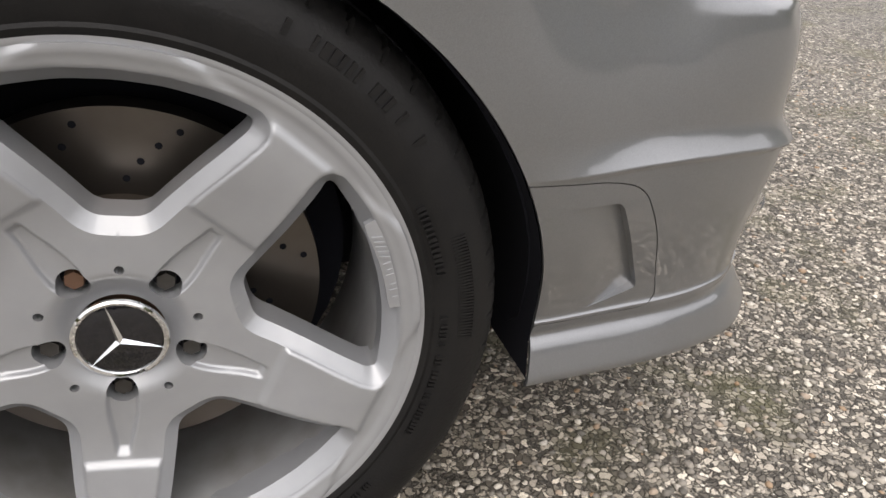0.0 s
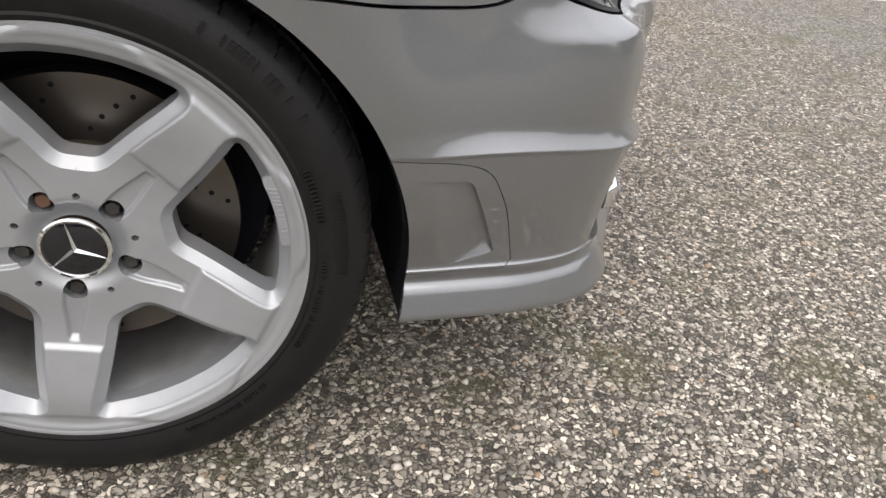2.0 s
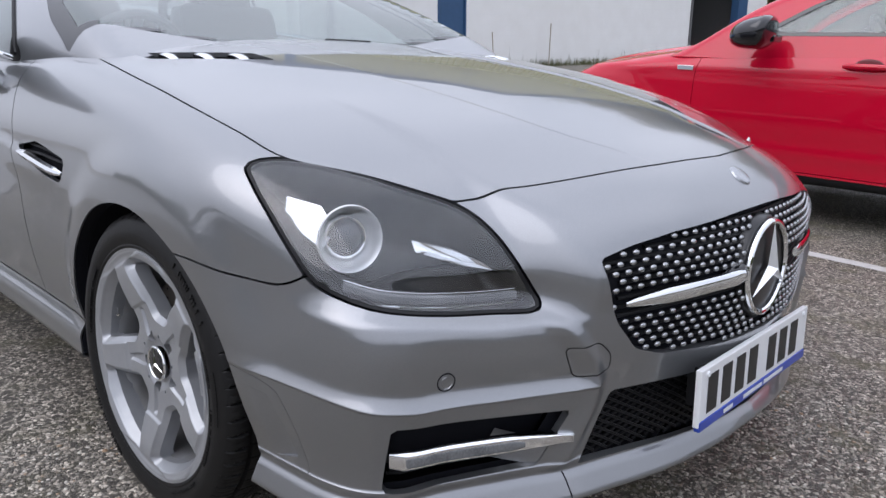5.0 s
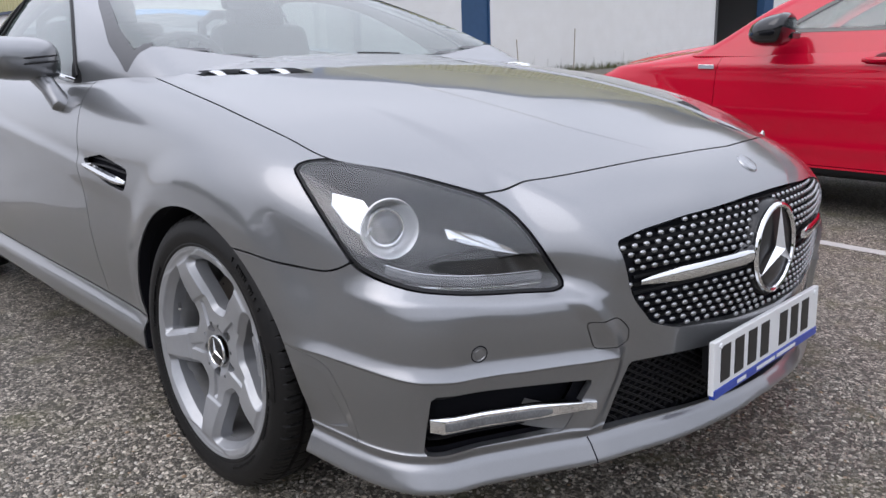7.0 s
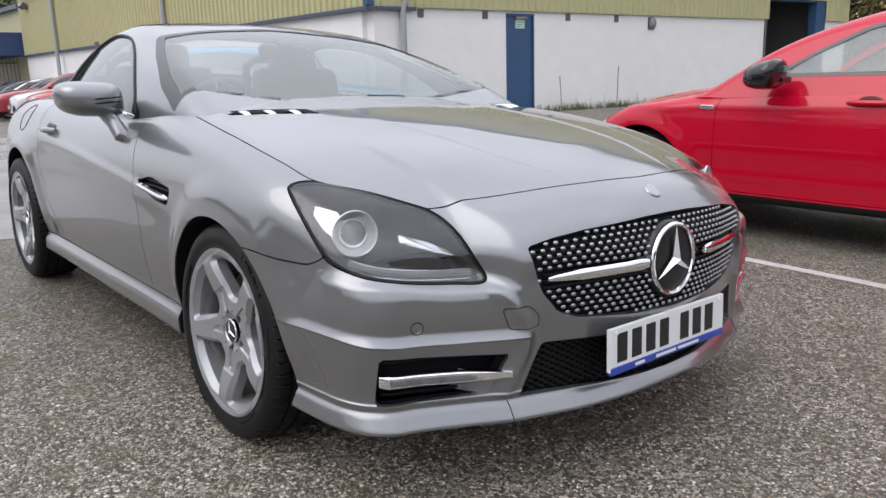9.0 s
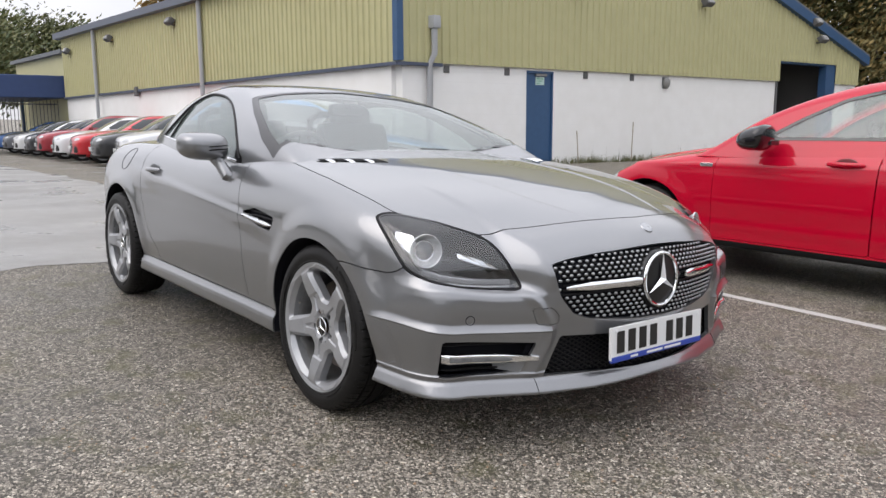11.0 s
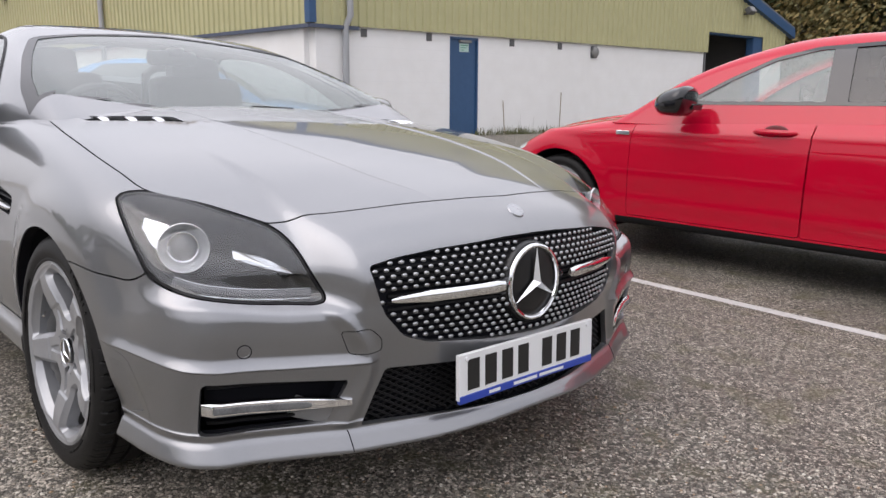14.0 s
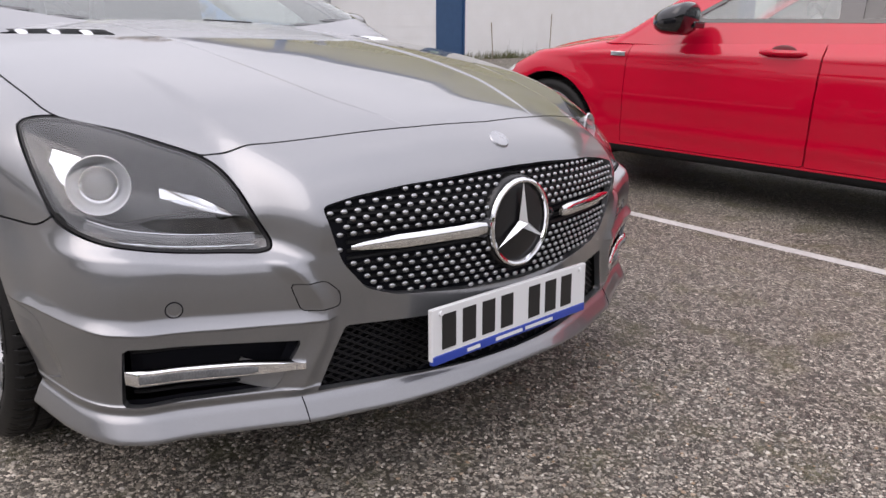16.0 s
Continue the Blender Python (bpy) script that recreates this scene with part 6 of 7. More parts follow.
RV, RF = skin(saloon_field, -3.2, .25, .60, 190, 24, 260)
RF = RF[:, ::-1]
RARCH = lambda V: np.where(np.abs(V[:, 1]) > .45, np.minimum(np.hypot(V[:, 0] - .09, V[:, 2] - .335), np.hypot(V[:, 0] + 2.84, V[:, 2] - .335)) - .37, 1.0)
R_HATCH = lambda V: np.minimum(inside([(-.62, -.80), (-.62, .80), (-3.15, .70), (-3.15, -.70)])(V[:, 0], V[:, 1]), V[:, 2] - .93)
D1 = local([(-.462, .30), (-.475, .80), (-.56, 1.2), (-1.62, 1.2), (-1.60, .85), (-1.585, .30)])
D2 = local([(-1.590, .30), (-1.605, .85), (-1.625, 1.2), (-2.75, 1.2), (-2.60, .85), (-2.42, .55), (-2.38, .30)])
R_BONNET = lambda V: np.minimum(inside(rounded([(.62, -.50), (.62, .50), (.45, .69), (-.60, .765), (-.60, -.765), (.45, -.69)], .05, 3))(V[:, 0], V[:, 1]), V[:, 2] - .6)


def rbody(name, tests, mat=RED, lip=.012, label="", lift=0.0):
    return panel(name, RV, RF, tests, saloon_field, mat, red, lip, lift, label)


RSILL = lambda V: .285 + .012 * (V[:, 0] < -9) - V[:, 2]
rbody("bonnet", [shrink(R_BONNET, .002)])
for sgn in (1, -1):
    sd = lambda V, s=sgn: V[:, 1] * s
    rbody("front_door", [sd, shrink(D1, .002), no(R_HATCH), no(RSILL)])
    rbody("rear_door", [sd, shrink(D2, .002), no(R_HATCH), no(RSILL), RARCH])
    rbody("sill_trim", [sd, RSILL, RARCH, lambda V: np.abs(V[:, 1]) - .5, lambda V: -.38 - V[:, 0], lambda V: V[:, 0] + 2.42], BLACK, .012, "black sill trim")
rbody("body_shell", [no(D1, .002), no(D2, .002), no(R_BONNET, .002), no(R_HATCH), RARCH, lambda V: -np.minimum(RSILL(V), np.minimum(-.38 - V[:, 0], V[:, 0] + 2.42))])
RIV, RIF = skin(lambda P: saloon_field(P) + .03, -3.2, .25, .60, 60, 10, 90)
panel("inner_structure", RIV, RIF[:, ::-1], [no(R_HATCH, -.02), lambda V: RARCH(V) - .0], lambda P: saloon_field(P) + .03, DARK, red, 0)
XV, XF = skin(saloon_cab, -2.75, -1.1, 1.02, 110, 30, 200, 0.0, 2.4)
XF = XF[:, ::-1]
RW = local(rounded([(-.775, 1.030), (-1.02, 1.185), (-1.27, 1.315), (-1.50, 1.375), (-1.90, 1.402), (-2.30, 1.365), (-2.62, 1.255), (-2.90, 1.09), (-2.75, 1.062), (-1.7, 1.045)], .03, 3), .42)
RPIL = local([(-1.625, 1.0), (-1.560, 1.5), (-1.675, 1.5), (-1.740, 1.0)], .42)
RPIL2 = local([(-2.42, 1.0), (-2.36, 1.5), (-2.41, 1.5), (-2.48, 1.0)], .42)
RSCR = lambda V: np.minimum(inside(rounded([(-.50, -.74), (-.50, .74), (-.75, .70), (-1.22, .545), (-1.30, .3), (-1.30, -.3), (-1.22, -.545), (-.75, -.70)], .03, 3))(V[:, 0], V[:, 1]), V[:, 2] - .9)
RBACK = lambda V: np.minimum(inside([(-2.45, -.45), (-2.45, .45), (-3.05, .52), (-3.05, -.52)])(V[:, 0], V[:, 1]), V[:, 2] - 1.05)
RABOVE = lambda V: saloon_field(V) + .006


def rcab(name, tests, mat, lip=.012, label="", lift=0.0):
    ob = panel(name, XV, XF, tests, saloon_cab, mat, red, lip, lift, label)
    ob.visible_shadow = mat not in (SCREEN, DARKGLASS)
    return ob


rcab("roof_frame", [lambda V: V[:, 2] - .90, RABOVE, no(RW), no(RSCR), no(RBACK)], RED, .03)
rcab("headlining", [lambda V: V[:, 2] - .95, RABOVE, no(RW), no(RSCR), no(RBACK)], CLOTHGREY, 0, "pale grey headlining", -.036)
rcab("windscreen", [lambda V: V[:, 2] - .90, shrink(RSCR, -.003), RABOVE], SCREEN, 0, "clear windscreen", -.004)
rcab("rear_window", [shrink(RBACK, -.003), RABOVE], DARKGLASS, 0, "", -.004)
for sgn in (1, -1):
    sd = lambda V, s=sgn: V[:, 1] * s
    rcab("front_window", [sd, shrink(RW, .004), RABOVE, lambda V: V[:, 0] + 1.66], SCREEN, 0, "front side window", -.004)
    rcab("rear_side_window", [sd, shrink(RW, .004), RABOVE, lambda V: -1.66 - V[:, 0]], DARKGLASS, 0, "privacy rear side window", -.004)
    rcab("window_seal", [sd, shrink(RW, -.002), lambda V: .020 - RW(V), RABOVE], GLOSSBLACK, 0, "black window frame", .0015)
    rcab("door_pillar", [sd, RPIL, shrink(RW, .0), RABOVE], GLOSSBLACK, 0, "gloss black pillar", .002)
    rcab("rear_pillar", [sd, RPIL2, shrink(RW, .0), RABOVE], GLOSSBLACK, 0, "", .002)
    # mirror
    bm = bmesh.new()
    bmesh.ops.create_uvsphere(bm, u_segments=28, v_segments=16, radius=1)
    for v in bm.verts:
        x, y, z = v.co * 1.15
        v.co = Vector((-.89 + (.15 if x > 0 else .05) * x, sgn * (1.03 + .12 * (abs(y) ** .8 * math.copysign(1, y)) * sgn), 1.045 + .078 * (abs(z) ** .8 * math.copysign(1, z)) + .02 * -x))
    mi = part("door_mirror", bm, GLOSSBLACK, red, "gloss black door mirror", smooth=True, sharp=80)
    part("mirror_foot", slab(-.95, -.79, .0, .13, -.02, .02, .01, Matrix.Translation((0, sgn * .90 - (.13 if sgn < 0 else 0), 1.015))), GLOSSBLACK, mi)
    for hx in (-1.40, -2.40):
        y0 = .93
        hp = surf((hx, sgn * 1.3, .885), (0, -sgn, 0), saloon_field)
        # handle cup: darker red painted for the shade in the hollow
        bm = bmesh.new()
        bmesh.ops.create_uvsphere(bm, u_segments=20, v_segments=10, radius=1, matrix=Matrix.Translation(hp + Vector((0, -sgn * .004, .006))) @ Matrix.Diagonal((.07, .006, .035, 1)))
        part("handle_cup", bm, material("red_cup_shade", (.12, .004, .008), .4), red, smooth=True)
        bm = bmesh.new()
        pts = [surf((hx - .12 + .24 * q, sgn * 1.3, .885), (0, -sgn, 0), saloon_field) + Vector((0, sgn * (.004 + .028 * math.sin(math.pi * q) ** .6), 0)) for q in np.linspace(0, 1, 9)]
        tube(bm, pts, [.010, .015, .016, .016, .016, .016, .016, .015, .010], 10)
        part("door_handle", bm, RED, red, smooth=True)
    bp = surf((-.415, sgn * 1.3, .838), (0, -sgn, 0), saloon_field)
    part("wing_badge", slab(-.05, .05, -.003, .003, -.013, .013, .002, Matrix.Translation(bp)), CHROME, red, "small chrome wing badge")
    # headlight
    hl = rbody("headlight", [sd, lambda V: np.minimum(inside(rounded([(.40, .70), (.62, .62), (.80, .58), (.86, .64), (.72, .715), (.45, .79)], .02, 3))(V[:, 0], V[:, 2]), np.abs(V[:, 1]) - .45)], material("lamp_cover", (.55, .56, .57), .1, coat=1.0), 0, "clear headlight", .003)
# grille and intakes of the front
rbody("grille", [lambda V: np.minimum(inside(rounded([(-.42, .35), (.42, .35), (.52, .52), (.42, .70), (-.42, .70), (-.52, .52)], .03, 3))(V[:, 1], V[:, 2]), V[:, 0] - .4)], BLACK, 0, "black grille", .003)
# seats and wheel seen through the glass
for sgn in (1, -1):
    for hx in (-1.50, -2.35):
        bm = bmesh.new()
        box(bm, -.09, .09, -.24, .24, -.33, .33, .06, Matrix.Translation((hx, sgn * .37, .92)) @ Matrix.Rotation(radians(-15), 4, "Y"))
        box(bm, -.05, .05, -.13, .13, -.10, .10, .04, Matrix.Translation((hx - .11, sgn * .37, 1.29)))
        part("seat", bm, TRIM, red, smooth=True)
part("dashboard", slab(-1.05, -.62, -.74, .74, .75, 1.03, .06), TRIM, red)
part("steering_wheel", ring_mesh(.18, .015, Matrix.Translation((-1.15, -.37, 1.02)) @ Matrix.Rotation(radians(-66), 4, "Y") @ Matrix.Rotation(radians(90), 4, "X")), TRIM, red, smooth=True)
for sgn in (1, -1):
    part("door_card", slab(-2.75, -.62, sgn * .78 - .02, sgn * .78 + .02, .46, .99, .01), TRIM, red)
part("cabin_floor", slab(-3.1, -.6, -.8, .8, .40, .46), TRIM, red)
for cx in (.09, -2.84):
    for sgn in (-1, 1):
        bm = bmesh.new()
        n = 36
        rings = [[bm.verts.new((cx + .372 * math.cos(radians(-25 + 230 * k / n)), sgn * w, .335 + .372 * math.sin(radians(-25 + 230 * k / n)))) for w in (.885, .50)] for k in range(n + 1)]
        mid = bm.verts.new((cx, sgn * .50, .335))
        for k in range(n):
            bm.faces.new((rings[k][0], rings[k + 1][0], rings[k + 1][1], rings[k][1]))
            bm.faces.new((rings[k][1], rings[k + 1][1], mid))
        part("arch_liner", bm, DARK, red, smooth=True)
part("floor_pan", slab(-3.6, .5, -.65, .65, .24, .32, .02), DARK, red)
fan_rim = mesh_object("fan_rim", *spoke_face(FAN), material("grey_alloy", (.36, .365, .375), .36, .5, coat=.4, grain=(30, (.30, .30, .31))))
fan_hold, fan_rim = fan_rim, fan_rim.data
bpy.data.objects.remove(fan_hold)
for cx in (.09, -2.84):
    for sgn in (-1, 1):
        o = copy_thing(first, Matrix.Translation((cx, sgn * .868, .333)) @ Matrix.Rotation(0 if sgn < 0 else math.pi, 4, "Z") @ Matrix.Rotation(radians(20 + 31 * sgn), 4, "Y") @ Matrix.Diagonal((1.04, 1.0, 1.04, 1)))
        o.parent = red
        o.name = "wheel"
        for c in list(o.children):
            kind = c.name.split(".")[0]
            if kind in ("star", "rim_emblem", "cap_ring"):
                bpy.data.objects.remove(c)
            elif kind == "rim":
                c.data = fan_rim
                tagged(c, "grey alloy face with five broad fan-shaped spokes")
        for c in list(o.children):
            if c.name.startswith(("star", "rim_emblem")):
                bpy.data.objects.remove(c)
red.matrix_basis = Matrix.Translation((-1.274, 3.824, 0)) @ Matrix.Rotation(math.pi + .0342, 4, "Z") @ Matrix.Scale(1.0137, 4)


# ---- far row of parked cars along the hall ----
def hatch_field(P):
    x, w, z = P[..., 0], np.abs(P[..., 1]), P[..., 2]
    top = z - curve_hood(x) + .05 * (w / .7) ** 2
    side = w - .88 + .10 * np.abs(z - .6) ** 1.5 + .06 * step(.5, 1.0, x)
    nose = (x - .80 + .25 * w ** 2.2 + .25 * np.maximum(z - .6, 0)) * .85
    tail = -3.25 - x + .2 * w ** 3
    f = smax(smax(smax(side, nose, .09), top, .05), tail, .15)
    for cx in (0, -2.55):
        f = f - .012 * step(.46, .37, np.hypot(x - cx, z - .32)) * step(.3, .6, w)
    return smax(f, .22 - z, .02)


curve_hood = curve1([(.95, .60), (.7, .78), (.3, .90), (-.4, 1.0), (-1.0, 1.02), (-2.6, 1.04), (-3.1, 1.02), (-3.4, .95)])
curve_cab = curve1([(-.2, .85), (-.55, 1.03), (-.95, 1.27), (-1.35, 1.43), (-1.9, 1.47), (-2.5, 1.44), (-2.9, 1.30), (-3.2, 1.05), (-3.4, .9)])
curve_tumble = curve1([(.95, .83), (1.1, .76), (1.3, .66), (1.45, .55), (1.55, .42)])


def hatch_cab(P):
    x, w, z = P[..., 0], np.abs(P[..., 1]), P[..., 2]
    return smax((z - curve_cab(x) + .03 * (w / .6) ** 2) * .9, (w - curve_tumble(z)) * .87, .06)


HV, HF = skin(hatch_field, -2.7, .2, .6, 56, 10, 84)
HCV, HCF = skin(hatch_cab, -2.6, -1.0, 1.0, 40, 10, 80)
HARCH = lambda V: np.where(np.abs(V[:, 1]) > .45, np.minimum(np.hypot(V[:, 0], V[:, 2] - .32), np.hypot(V[:, 0] + 2.55, V[:, 2] - .32)) - .355, 1.0)
HSIDE = lambda V: np.minimum(inside([(-.72, 1.04), (-1.2, 1.34), (-1.9, 1.40), (-2.55, 1.36), (-2.9, 1.08)])(V[:, 0], V[:, 2]), np.abs(V[:, 1]) - .45)
HSCR = lambda V: np.minimum(inside([(-.40, -.72), (-.40, .72), (-1.28, .54), (-1.28, -.54)])(V[:, 0], V[:, 1]), V[:, 2] - .9)
HUP = lambda V: hatch_field(V) + .005
HIGH = lambda V: V[:, 2] - .9
# far windscreens: base colour lightened to carry the overcast sky's reflection
CARGLASS = material("far_screen_sky_tone", (.15, .18, .18), .06, coat=1.0)
SIDEDARK = material("far_side_glass", (.03, .036, .04), .06, coat=1.0)
LAMPCLEAR = material("far_headlight", (.55, .57, .58), .12, coat=1.0)


def sheets(V, F, tests, lift=0.0, field=hatch_field):
    w, g = compact(*trim(V, F[:, ::-1], tests))
    return w + normals_of(field, w) * lift, g


SHEET = {
    "body": sheets(HV, HF, [HARCH, no(lambda V: np.minimum(inside([(-.6, -.74), (-.6, .74), (-3.0, .70), (-3.0, -.70)])(V[:, 0], V[:, 1]), V[:, 2] - .92))]),
    "roof": sheets(HCV, HCF, [HIGH, HUP, no(HSIDE), no(HSCR)], 0, hatch_cab),
    "windscreen": sheets(HCV, HCF, [HIGH, HUP, HSCR], 0, hatch_cab),
    "window_l": sheets(HCV, HCF, [HIGH, lambda V: V[:, 1], HUP, HSIDE], 0, hatch_cab),
    "window_r": sheets(HCV, HCF, [HIGH, lambda V: -V[:, 1], HUP, HSIDE], 0, hatch_cab),
    "grille": sheets(HV, HF, [lambda V: np.minimum(inside([(-.34, .32), (.34, .32), (.44, .50), (.36, .68), (-.36, .68), (-.44, .50)])(V[:, 1], V[:, 2]), V[:, 0] - .3)], .006),
    "intake_l": sheets(HV, HF, [lambda V: V[:, 1], lambda V: np.minimum(inside([(.50, .32), (.80, .32), (.74, .50), (.60, .52)])(np.abs(V[:, 1]), V[:, 2]), V[:, 0] - .2)], .006),
    "skirt": sheets(HV, HF, [lambda V: .285 - V[:, 2], lambda V: V[:, 0] - .45], .008),
    "lamp_l": sheets(HV, HF, [lambda V: V[:, 1], lambda V: np.minimum(inside([(.50, .655), (.80, .69), (.84, .76), (.62, .755)])(np.abs(V[:, 1]), V[:, 2]), V[:, 0] - .2)], .006),
}
SHEET["intake_r"] = (SHEET["intake_l"][0] * np.array([1, -1, 1]), [tuple(reversed(f)) for f in SHEET["intake_l"][1]])
SHEET["lamp_r"] = (SHEET["lamp_l"][0] * np.array([1, -1, 1]), [tuple(reversed(f)) for f in SHEET["lamp_l"][1]])
far_tyre = bmesh.new()
lathe(far_tyre, [(.21, -.10), (.25, -.105), (.30, -.10), (.315, -.07), (.315, .07), (.30, .10), (.21, .10)], 28)
FARTYRE = bpy.data.meshes.new("tyre")
far_tyre.to_mesh(FARTYRE)
FARTYRE.materials.append(RUBBER)
far_rim = bmesh.new()
lathe(far_rim, [(.0005, -.07), (.05, -.075), (.20, -.095), (.215, -.09)], 20)
FARRIM = bpy.data.meshes.new("rim")
far_rim.to_mesh(FARRIM)
FARRIM.materials.append(ALLOY)


def far_car(colour, words, m):
    c = tagged(new("parked_car"), words, "car", "cars in the far row")
    pm = paint(words.split()[0] + "_far_paint", colour, tuple(min(1, k * 1.15) for k in colour), .35, .15)
    mesh_object("body", *SHEET["body"], pm, c)
    mesh_object("roof", *SHEET["roof"], pm, c)
    mesh_object("windscreen", *SHEET["windscreen"], CARGLASS, c)
    for w_side in ("window_l", "window_r"):
        mesh_object("side_window", *SHEET[w_side], SIDEDARK, c)
    mesh_object("grille", *SHEET["grille"], GLOSSBLACK, c)
    mesh_object("skirt", *SHEET["skirt"], BLACK, c)
    for s in ("intake_l", "intake_r"):
        mesh_object("intake", *SHEET[s], BLACK, c)
    for s in (-1, 1):
        bm = bmesh.new()
        bmesh.ops.create_uvsphere(bm, u_segments=14, v_segments=8, radius=1, matrix=Matrix.Translation((-.78, s * .93, 1.03)) @ Matrix.Diagonal((.07, .11, .075, 1)))
        part("door_mirror", bm, pm, c, smooth=True)
    for lamp_side in ("lamp_l", "lamp_r"):
        mesh_object("headlight", *SHEET[lamp_side], LAMPCLEAR, c)
    part("underbody", slab(-3.0, .5, -.6, .6, .2, .5), DARK, c)
    part("number_plate", slab(.80, .83, -.26, .26, .40, .50), PLATEWHITE, c)
    for x in (0, -2.55):
        for s in (-1, 1):
            o = new("wheel", FARTYRE)
            o.parent = c
            o.matrix_basis = Matrix.Translation((x, s * .77, .315)) @ Matrix.Rotation(0 if s < 0 else math.pi, 4, "Z")
            r = new("rim", FARRIM)
            r.parent = o
    c.matrix_basis = m
    return c


COLOURS = (((.60, .61, .62), "white hatchback, clean and shiny"), ((.012, .013, .015), "black hatchback, clean and shiny"), ((.50, .012, .02), "red hatchback with dark grille"),
           ((.66, .67, .68), "white hatchback with dark grille"), ((.28, .008, .02), "dark red crossover with chrome grille"), ((.02, .022, .026), "black hatchback behind others"),
           ((.62, .63, .63), "white hatchback far off"), ((.10, .105, .12), "grey saloon far off"), ((.04, .12, .34), "blue hatchback far off"))
for i, (colour, words) in enumerate(COLOURS):
    x, y = -14.6 - 2.12 * i, 3.15 + .02 * i
    s = .86 if i != 4 else .92
    far_car(colour, words, Matrix.Translation((x, y, float(ground_z(x, y)))) @ Matrix.Rotation(radians(-98), 4, "Z") @ Matrix.Scale(s, 4))
# one blue hatchback behind the roadster, by the hall's front
far_car((.06, .24, .52), "pale blue hatchback behind the roadster", Matrix.Translation((-6.75, 4.35, float(ground_z(-6.75, 4.35)))) @ Matrix.Rotation(radians(50), 4, "Z") @ Matrix.Scale(.97, 4))


# two dark cars parked across the yard, mirrored in the roadster's doors
for x, colour, words in ((-4.9, (.016, .017, .020), "black hatchback parked across the yard"), (-1.9, (.045, .048, .055), "dark grey hatchback parked across the yard")):
    far_car(colour, words, Matrix.Translation((x, -8.2, float(ground_z(x, -8.2)))) @ Matrix.Rotation(radians(88), 4, "Z"))


# ---- trees, canopy and fence ----
BARK = material("bark", (.09, .07, .05), .9, grain=(20, (.05, .04, .03)), bump=(30, .6, .02))


def leaf_material(name, a, b):
    m = material(name, a, .6)
    n, l = m.node_tree.nodes, m.node_tree.links
    geo, mix = n.new("ShaderNodeNewGeometry"), n.new("ShaderNodeMixRGB")
    mix.inputs["Color1"].default_value, mix.inputs["Color2"].default_value = (*a, 1), (*b, 1)
    l.new(geo.outputs["Random Per Island"], mix.inputs["Fac"])
    l.new(mix.outputs[0], n["Principled BSDF"].inputs["Base Color"])
    return m


GREENLEAF = leaf_material("green_leaves", (.055, .080, .028), (.15, .15, .055))
MIXLEAF = leaf_material("turning_leaves", (.095, .098, .034), (.28, .20, .070))
GOLDLEAF = leaf_material("autumn_leaves", (.16, .12, .03), (.34, .20, .06))


def tree(x, y, height, spread, leaf, words, seed, leaves=5200, base=.25, z0=None, size=1.0):
    rng = random.Random(seed)
    z0 = float(ground_z(x, y)) if z0 is None else z0
    t = thing("tree", words, "tree", at=(x, y, z0))
    bm = bmesh.new()
    r0 = height * .022
    trunk = [(rng.uniform(-.1, .1) * i, rng.uniform(-.1, .1) * i, height * .8 * i / 6) for i in range(7)]
    tube(bm, trunk, [r0 * (1.25 - .17 * i) for i in range(7)], 9)
    tips = []
    for k in range(16):
        f = rng.uniform(base, .78)
        p = Vector(trunk[min(6, int(f * 7.5))])
        a = rng.uniform(0, 2 * math.pi)
        reach = spread * rng.uniform(.45, .95) * (1.15 - .7 * abs(f - .5))
        q = p + Vector((math.cos(a) * reach, math.sin(a) * reach, height * rng.uniform(.08, .22)))
        mid = p.lerp(q, .5) + Vector((0, 0, height * .03))
        tube(bm, [p, mid, q], [r0 * .45, r0 * .28, r0 * .08], 6)
        tips += [mid.lerp(q, s) for s in (.3, .65, 1.0)]
        for _ in range(3):
            b = q + Vector((rng.uniform(-1, 1), rng.uniform(-1, 1), rng.uniform(-.4, .9))) * spread * .28
            tube(bm, [mid.lerp(q, .7), b], [r0 * .12, r0 * .04], 5)
            tips.append(b)
    tips.append(Vector(trunk[-1]) + Vector((0, 0, height * .1)))
    part("trunk", bm, BARK, t, smooth=True)
    V, F = [], []
    for _ in range(leaves):
        c = rng.choice(tips)
        p = c + Vector((rng.gauss(0, 1), rng.gauss(0, 1), rng.gauss(0, .8))) * spread * .19
        n = Vector((rng.uniform(-1, 1), rng.uniform(-1, 1), rng.uniform(-.3, 1))).normalized()
        u = n.orthogonal().normalized()
        v = n.cross(u)
        s = height * rng.uniform(.006, .0125) * size
        k = len(V)
        V += [p - u * s, p + v * s * .5 - n * s * .15, p + u * s * 1.1, p - v * s * .5 - n * s * .15]
        F += [(k, k + 1, k + 2), (k, k + 2, k + 3)]
    ob = mesh_object("crown", V, F, leaf, t, False)
    tagged(ob, kind="stuff")
    return t


def along(u, v):
    p = HALL @ Vector((u, v, 0))
    return p.x, p.y


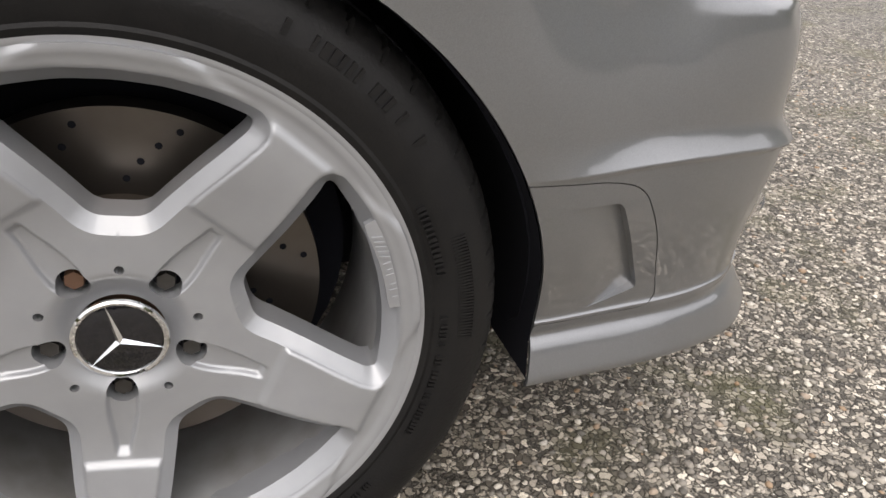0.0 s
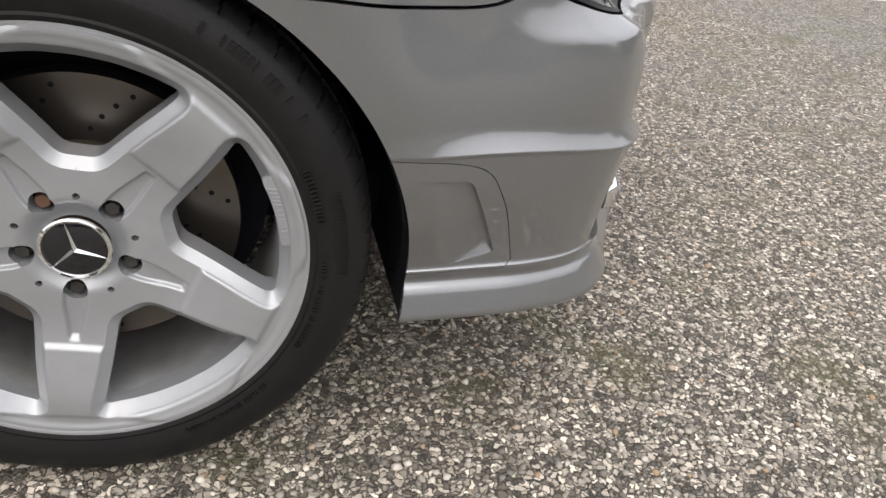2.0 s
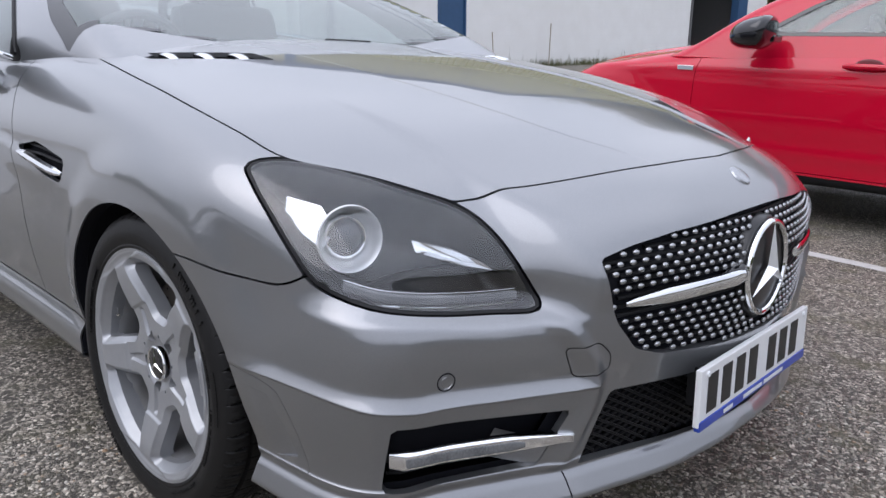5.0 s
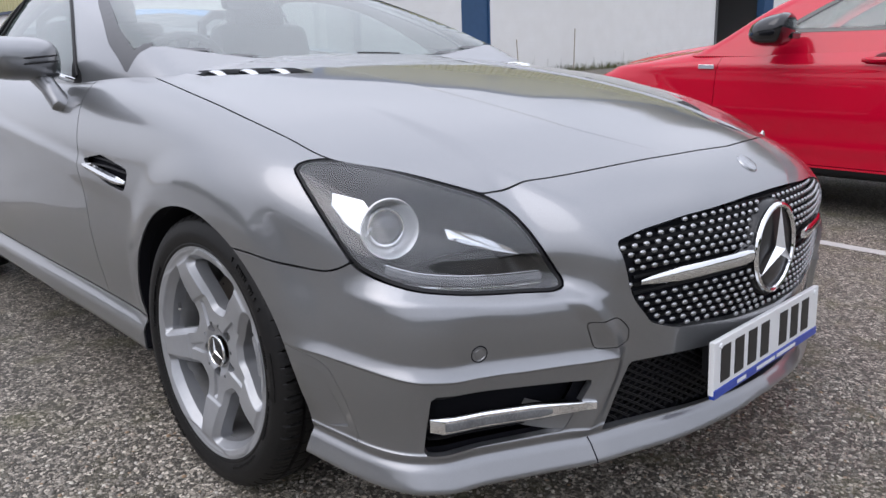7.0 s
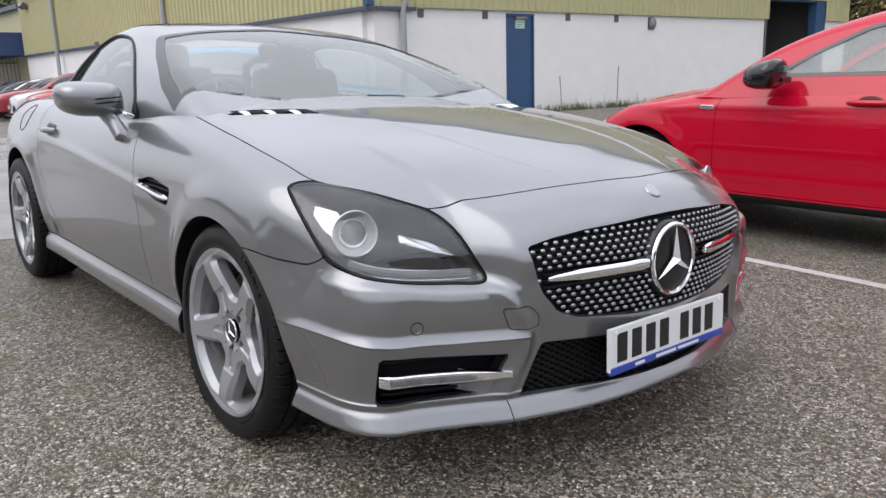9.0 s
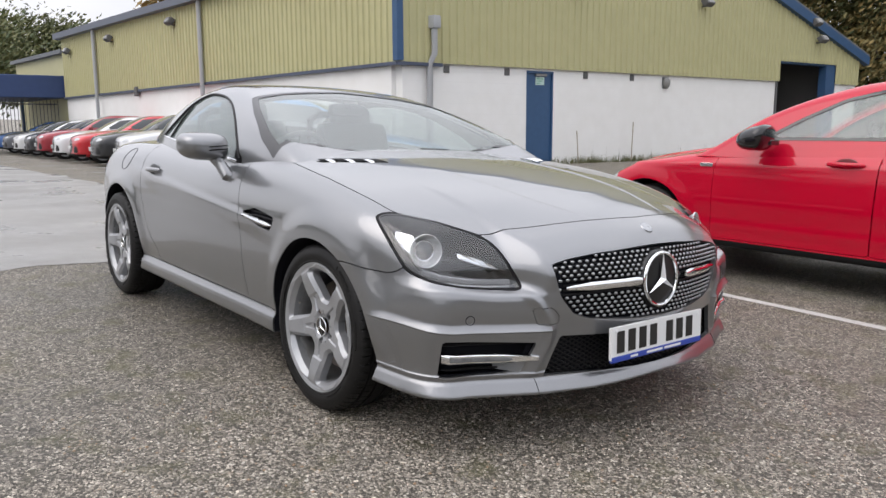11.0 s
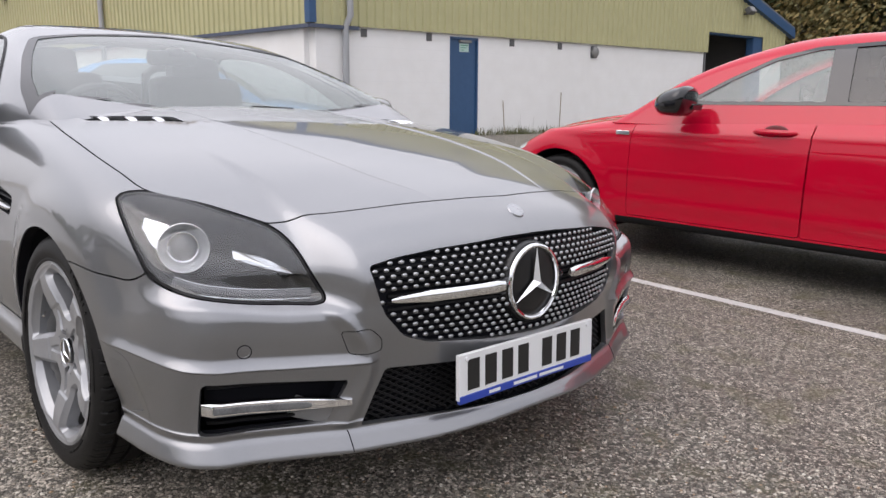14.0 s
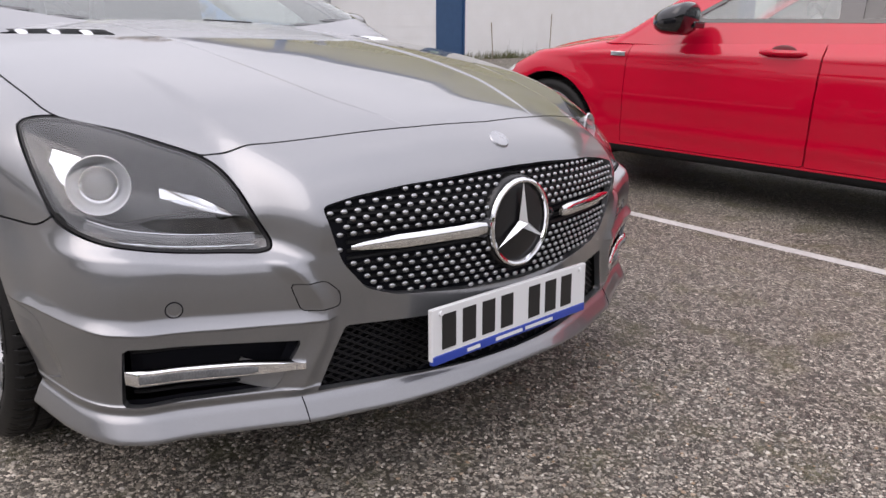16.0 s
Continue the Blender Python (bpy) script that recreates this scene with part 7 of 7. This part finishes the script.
for i, (x, y, h, sp, mt, wd) in enumerate((
        (-23.0, 26.0, 11.5, 4.6, MIXLEAF, "broadleaf tree turning brown behind the hall"), (-19.0, 29.5, 12.5, 5.0, GREENLEAF, "dark green broadleaf tree behind the hall"),
        (-14.5, 32.5, 12.0, 5.0, MIXLEAF, "broadleaf tree turning brown behind the hall"), (-9.0, 34.5, 12.0, 5.0, GREENLEAF, "dark green broadleaf tree behind the hall"),
        (-3.0, 36.0, 12.0, 5.2, MIXLEAF, "broadleaf tree turning brown behind the hall"), (-27.5, 30.0, 12.5, 5.0, GREENLEAF, "dark green broadleaf tree behind the hall"))):
    tree(x, y, h, sp, mt, wd, 20 + i, 30000)
tree(-41.0, 15.0, 13.8, 3.6, GOLDLEAF, "golden autumn tree beyond the hall roof", 40, 9000, .45, None, 1.7)
tree(-57.0, 8.6, 8.6, 4.2, GREENLEAF, "dark green tree beyond the canopy", 41, 16000, .25, None, 2.1)
tree(-63.0, 5.0, 9.0, 4.4, GREENLEAF, "dark green tree beyond the canopy", 42, 14000, .25, None, 2.1)

# blue canopy at the hall's far end, with a railing below
CANOPY = material("blue_canopy", (.022, .045, .13), .6, grain=(5, (.03, .06, .16)))
can = thing("canopy", "navy blue canopy at the hall's far end", "canopy")
part("canopy_roof", slab(-3.4, -.05, 20.6, 26.0, 2.15, 3.0, .03), CANOPY, can)
for u, v in ((-3.3, 20.7), (-3.3, 25.8), (-.3, 25.8)):
    part("post", slab(u - .06, u + .06, v - .06, v + .06, -.4, 2.15), BLUETRIM, can)
fence = thing("fence", "dark upright steel railing fence", "fence")
for z in (.25, 1.9):
    part("rail", slab(-6.0, -.2, 21.4, 21.45, z, z + .05), FIT, fence)
bar = slab(-.012, .012, -.012, .012, 0, 2.0)
first_bar = part("bar", bar, FIT, fence)
first_bar.location = (-6.0, 21.42, .1)
for k in range(1, 46):
    o = new("bar", first_bar.data)
    o.parent = fence
    o.location = (-6.0 + k * .13, 21.42, .1)
low = part("annex", slab(0, 9, W_SIDE + .1, W_SIDE + 7, -1, 3.9), CLAD, hall)
part("annex_gutter", slab(-.2, 9, W_SIDE + .05, W_SIDE + 7.1, 3.85, 4.0), ROOF, hall)

for root in (hall, can, fence):
    settle(root)

# weeds along the foot of the wall
rng = random.Random(9)
V, F = [], []
WEED = leaf_material("weeds", (.05, .07, .02), (.16, .15, .06))
for _ in range(2600):
    u = rng.uniform(3.9, 12.8)
    if rng.random() > .35 + .65 * math.sin(u * 2.1) ** 2:
        continue
    h = rng.uniform(.04, .22) * (1 if rng.random() < .97 else 2.2)
    q = HALL @ Vector((u, -rng.uniform(.02, .25), 0))
    q.z = float(ground_z(q.x, q.y))
    d = Vector((rng.uniform(-.06, .06), rng.uniform(-.06, .06), h))
    s = Vector((rng.uniform(-1, 1), rng.uniform(-1, 1), 0)).normalized() * .008
    k = len(V)
    V += [q - s, q + s, q + d]
    F.append((k, k + 1, k + 2))
tagged(mesh_object("weeds", V, F, WEED, None, False), "low weeds growing along the wall foot", "weeds", kind="stuff")
for u, h, lean in ((6.58, .95, .10), (4.74, .75, -.02)):
    bm = bmesh.new()
    tube(bm, [(u, -.25, -.1), (u + lean, -.2, h)], .012, 6)
    bmesh.ops.transform(bm, matrix=HALL, verts=bm.verts)
    tagged(part("stake", bm, material("weathered_wood", (.30, .25, .18), .8), None, smooth=True), "thin weathered stake leaning by the white wall", "stake", "stakes by the wall")

# leaf backdrops that close the car park; south and east are unseen, added for reflections
def belt(x0, y0, x1, y1, high, seed, name):
    rng = random.Random(seed)
    V, F = [], []
    d = Vector((x1 - x0, y1 - y0, 0))
    n = int(d.length * 90 * high)
    side = Vector((-d.y, d.x, 0)).normalized()
    for _ in range(n):
        f = rng.random()
        top = high * (.72 + .28 * math.sin(f * 37 + seed) * math.sin(f * 11 + 2 * seed))
        p = Vector((x0, y0, 0)) + d * f + side * rng.uniform(-1.4, 1.4) + Vector((0, 0, top * rng.random() ** .8))
        q = Vector((rng.uniform(-1, 1), rng.uniform(-1, 1), rng.uniform(-.3, 1))).normalized()
        u = q.orthogonal().normalized()
        v = q.cross(u)
        s = rng.uniform(.14, .34)
        k = len(V)
        V += [p - u * s, p + v * s * .6, p + u * s, p - v * s * .6]
        F.append((k, k + 1, k + 2, k + 3))
    tagged(mesh_object(name, V, F, GREENLEAF, None, False), "dense dark green leaf backdrop added round the car park", "backdrop", kind="structure")


belt(-44, -19, 16, -21, 3.8, 3, "backdrop_south")
belt(17, -21, 20, 30, 4.0, 5, "backdrop_east")
belt(-34, 31, 6, 41, 7.5, 8, "backdrop_north")
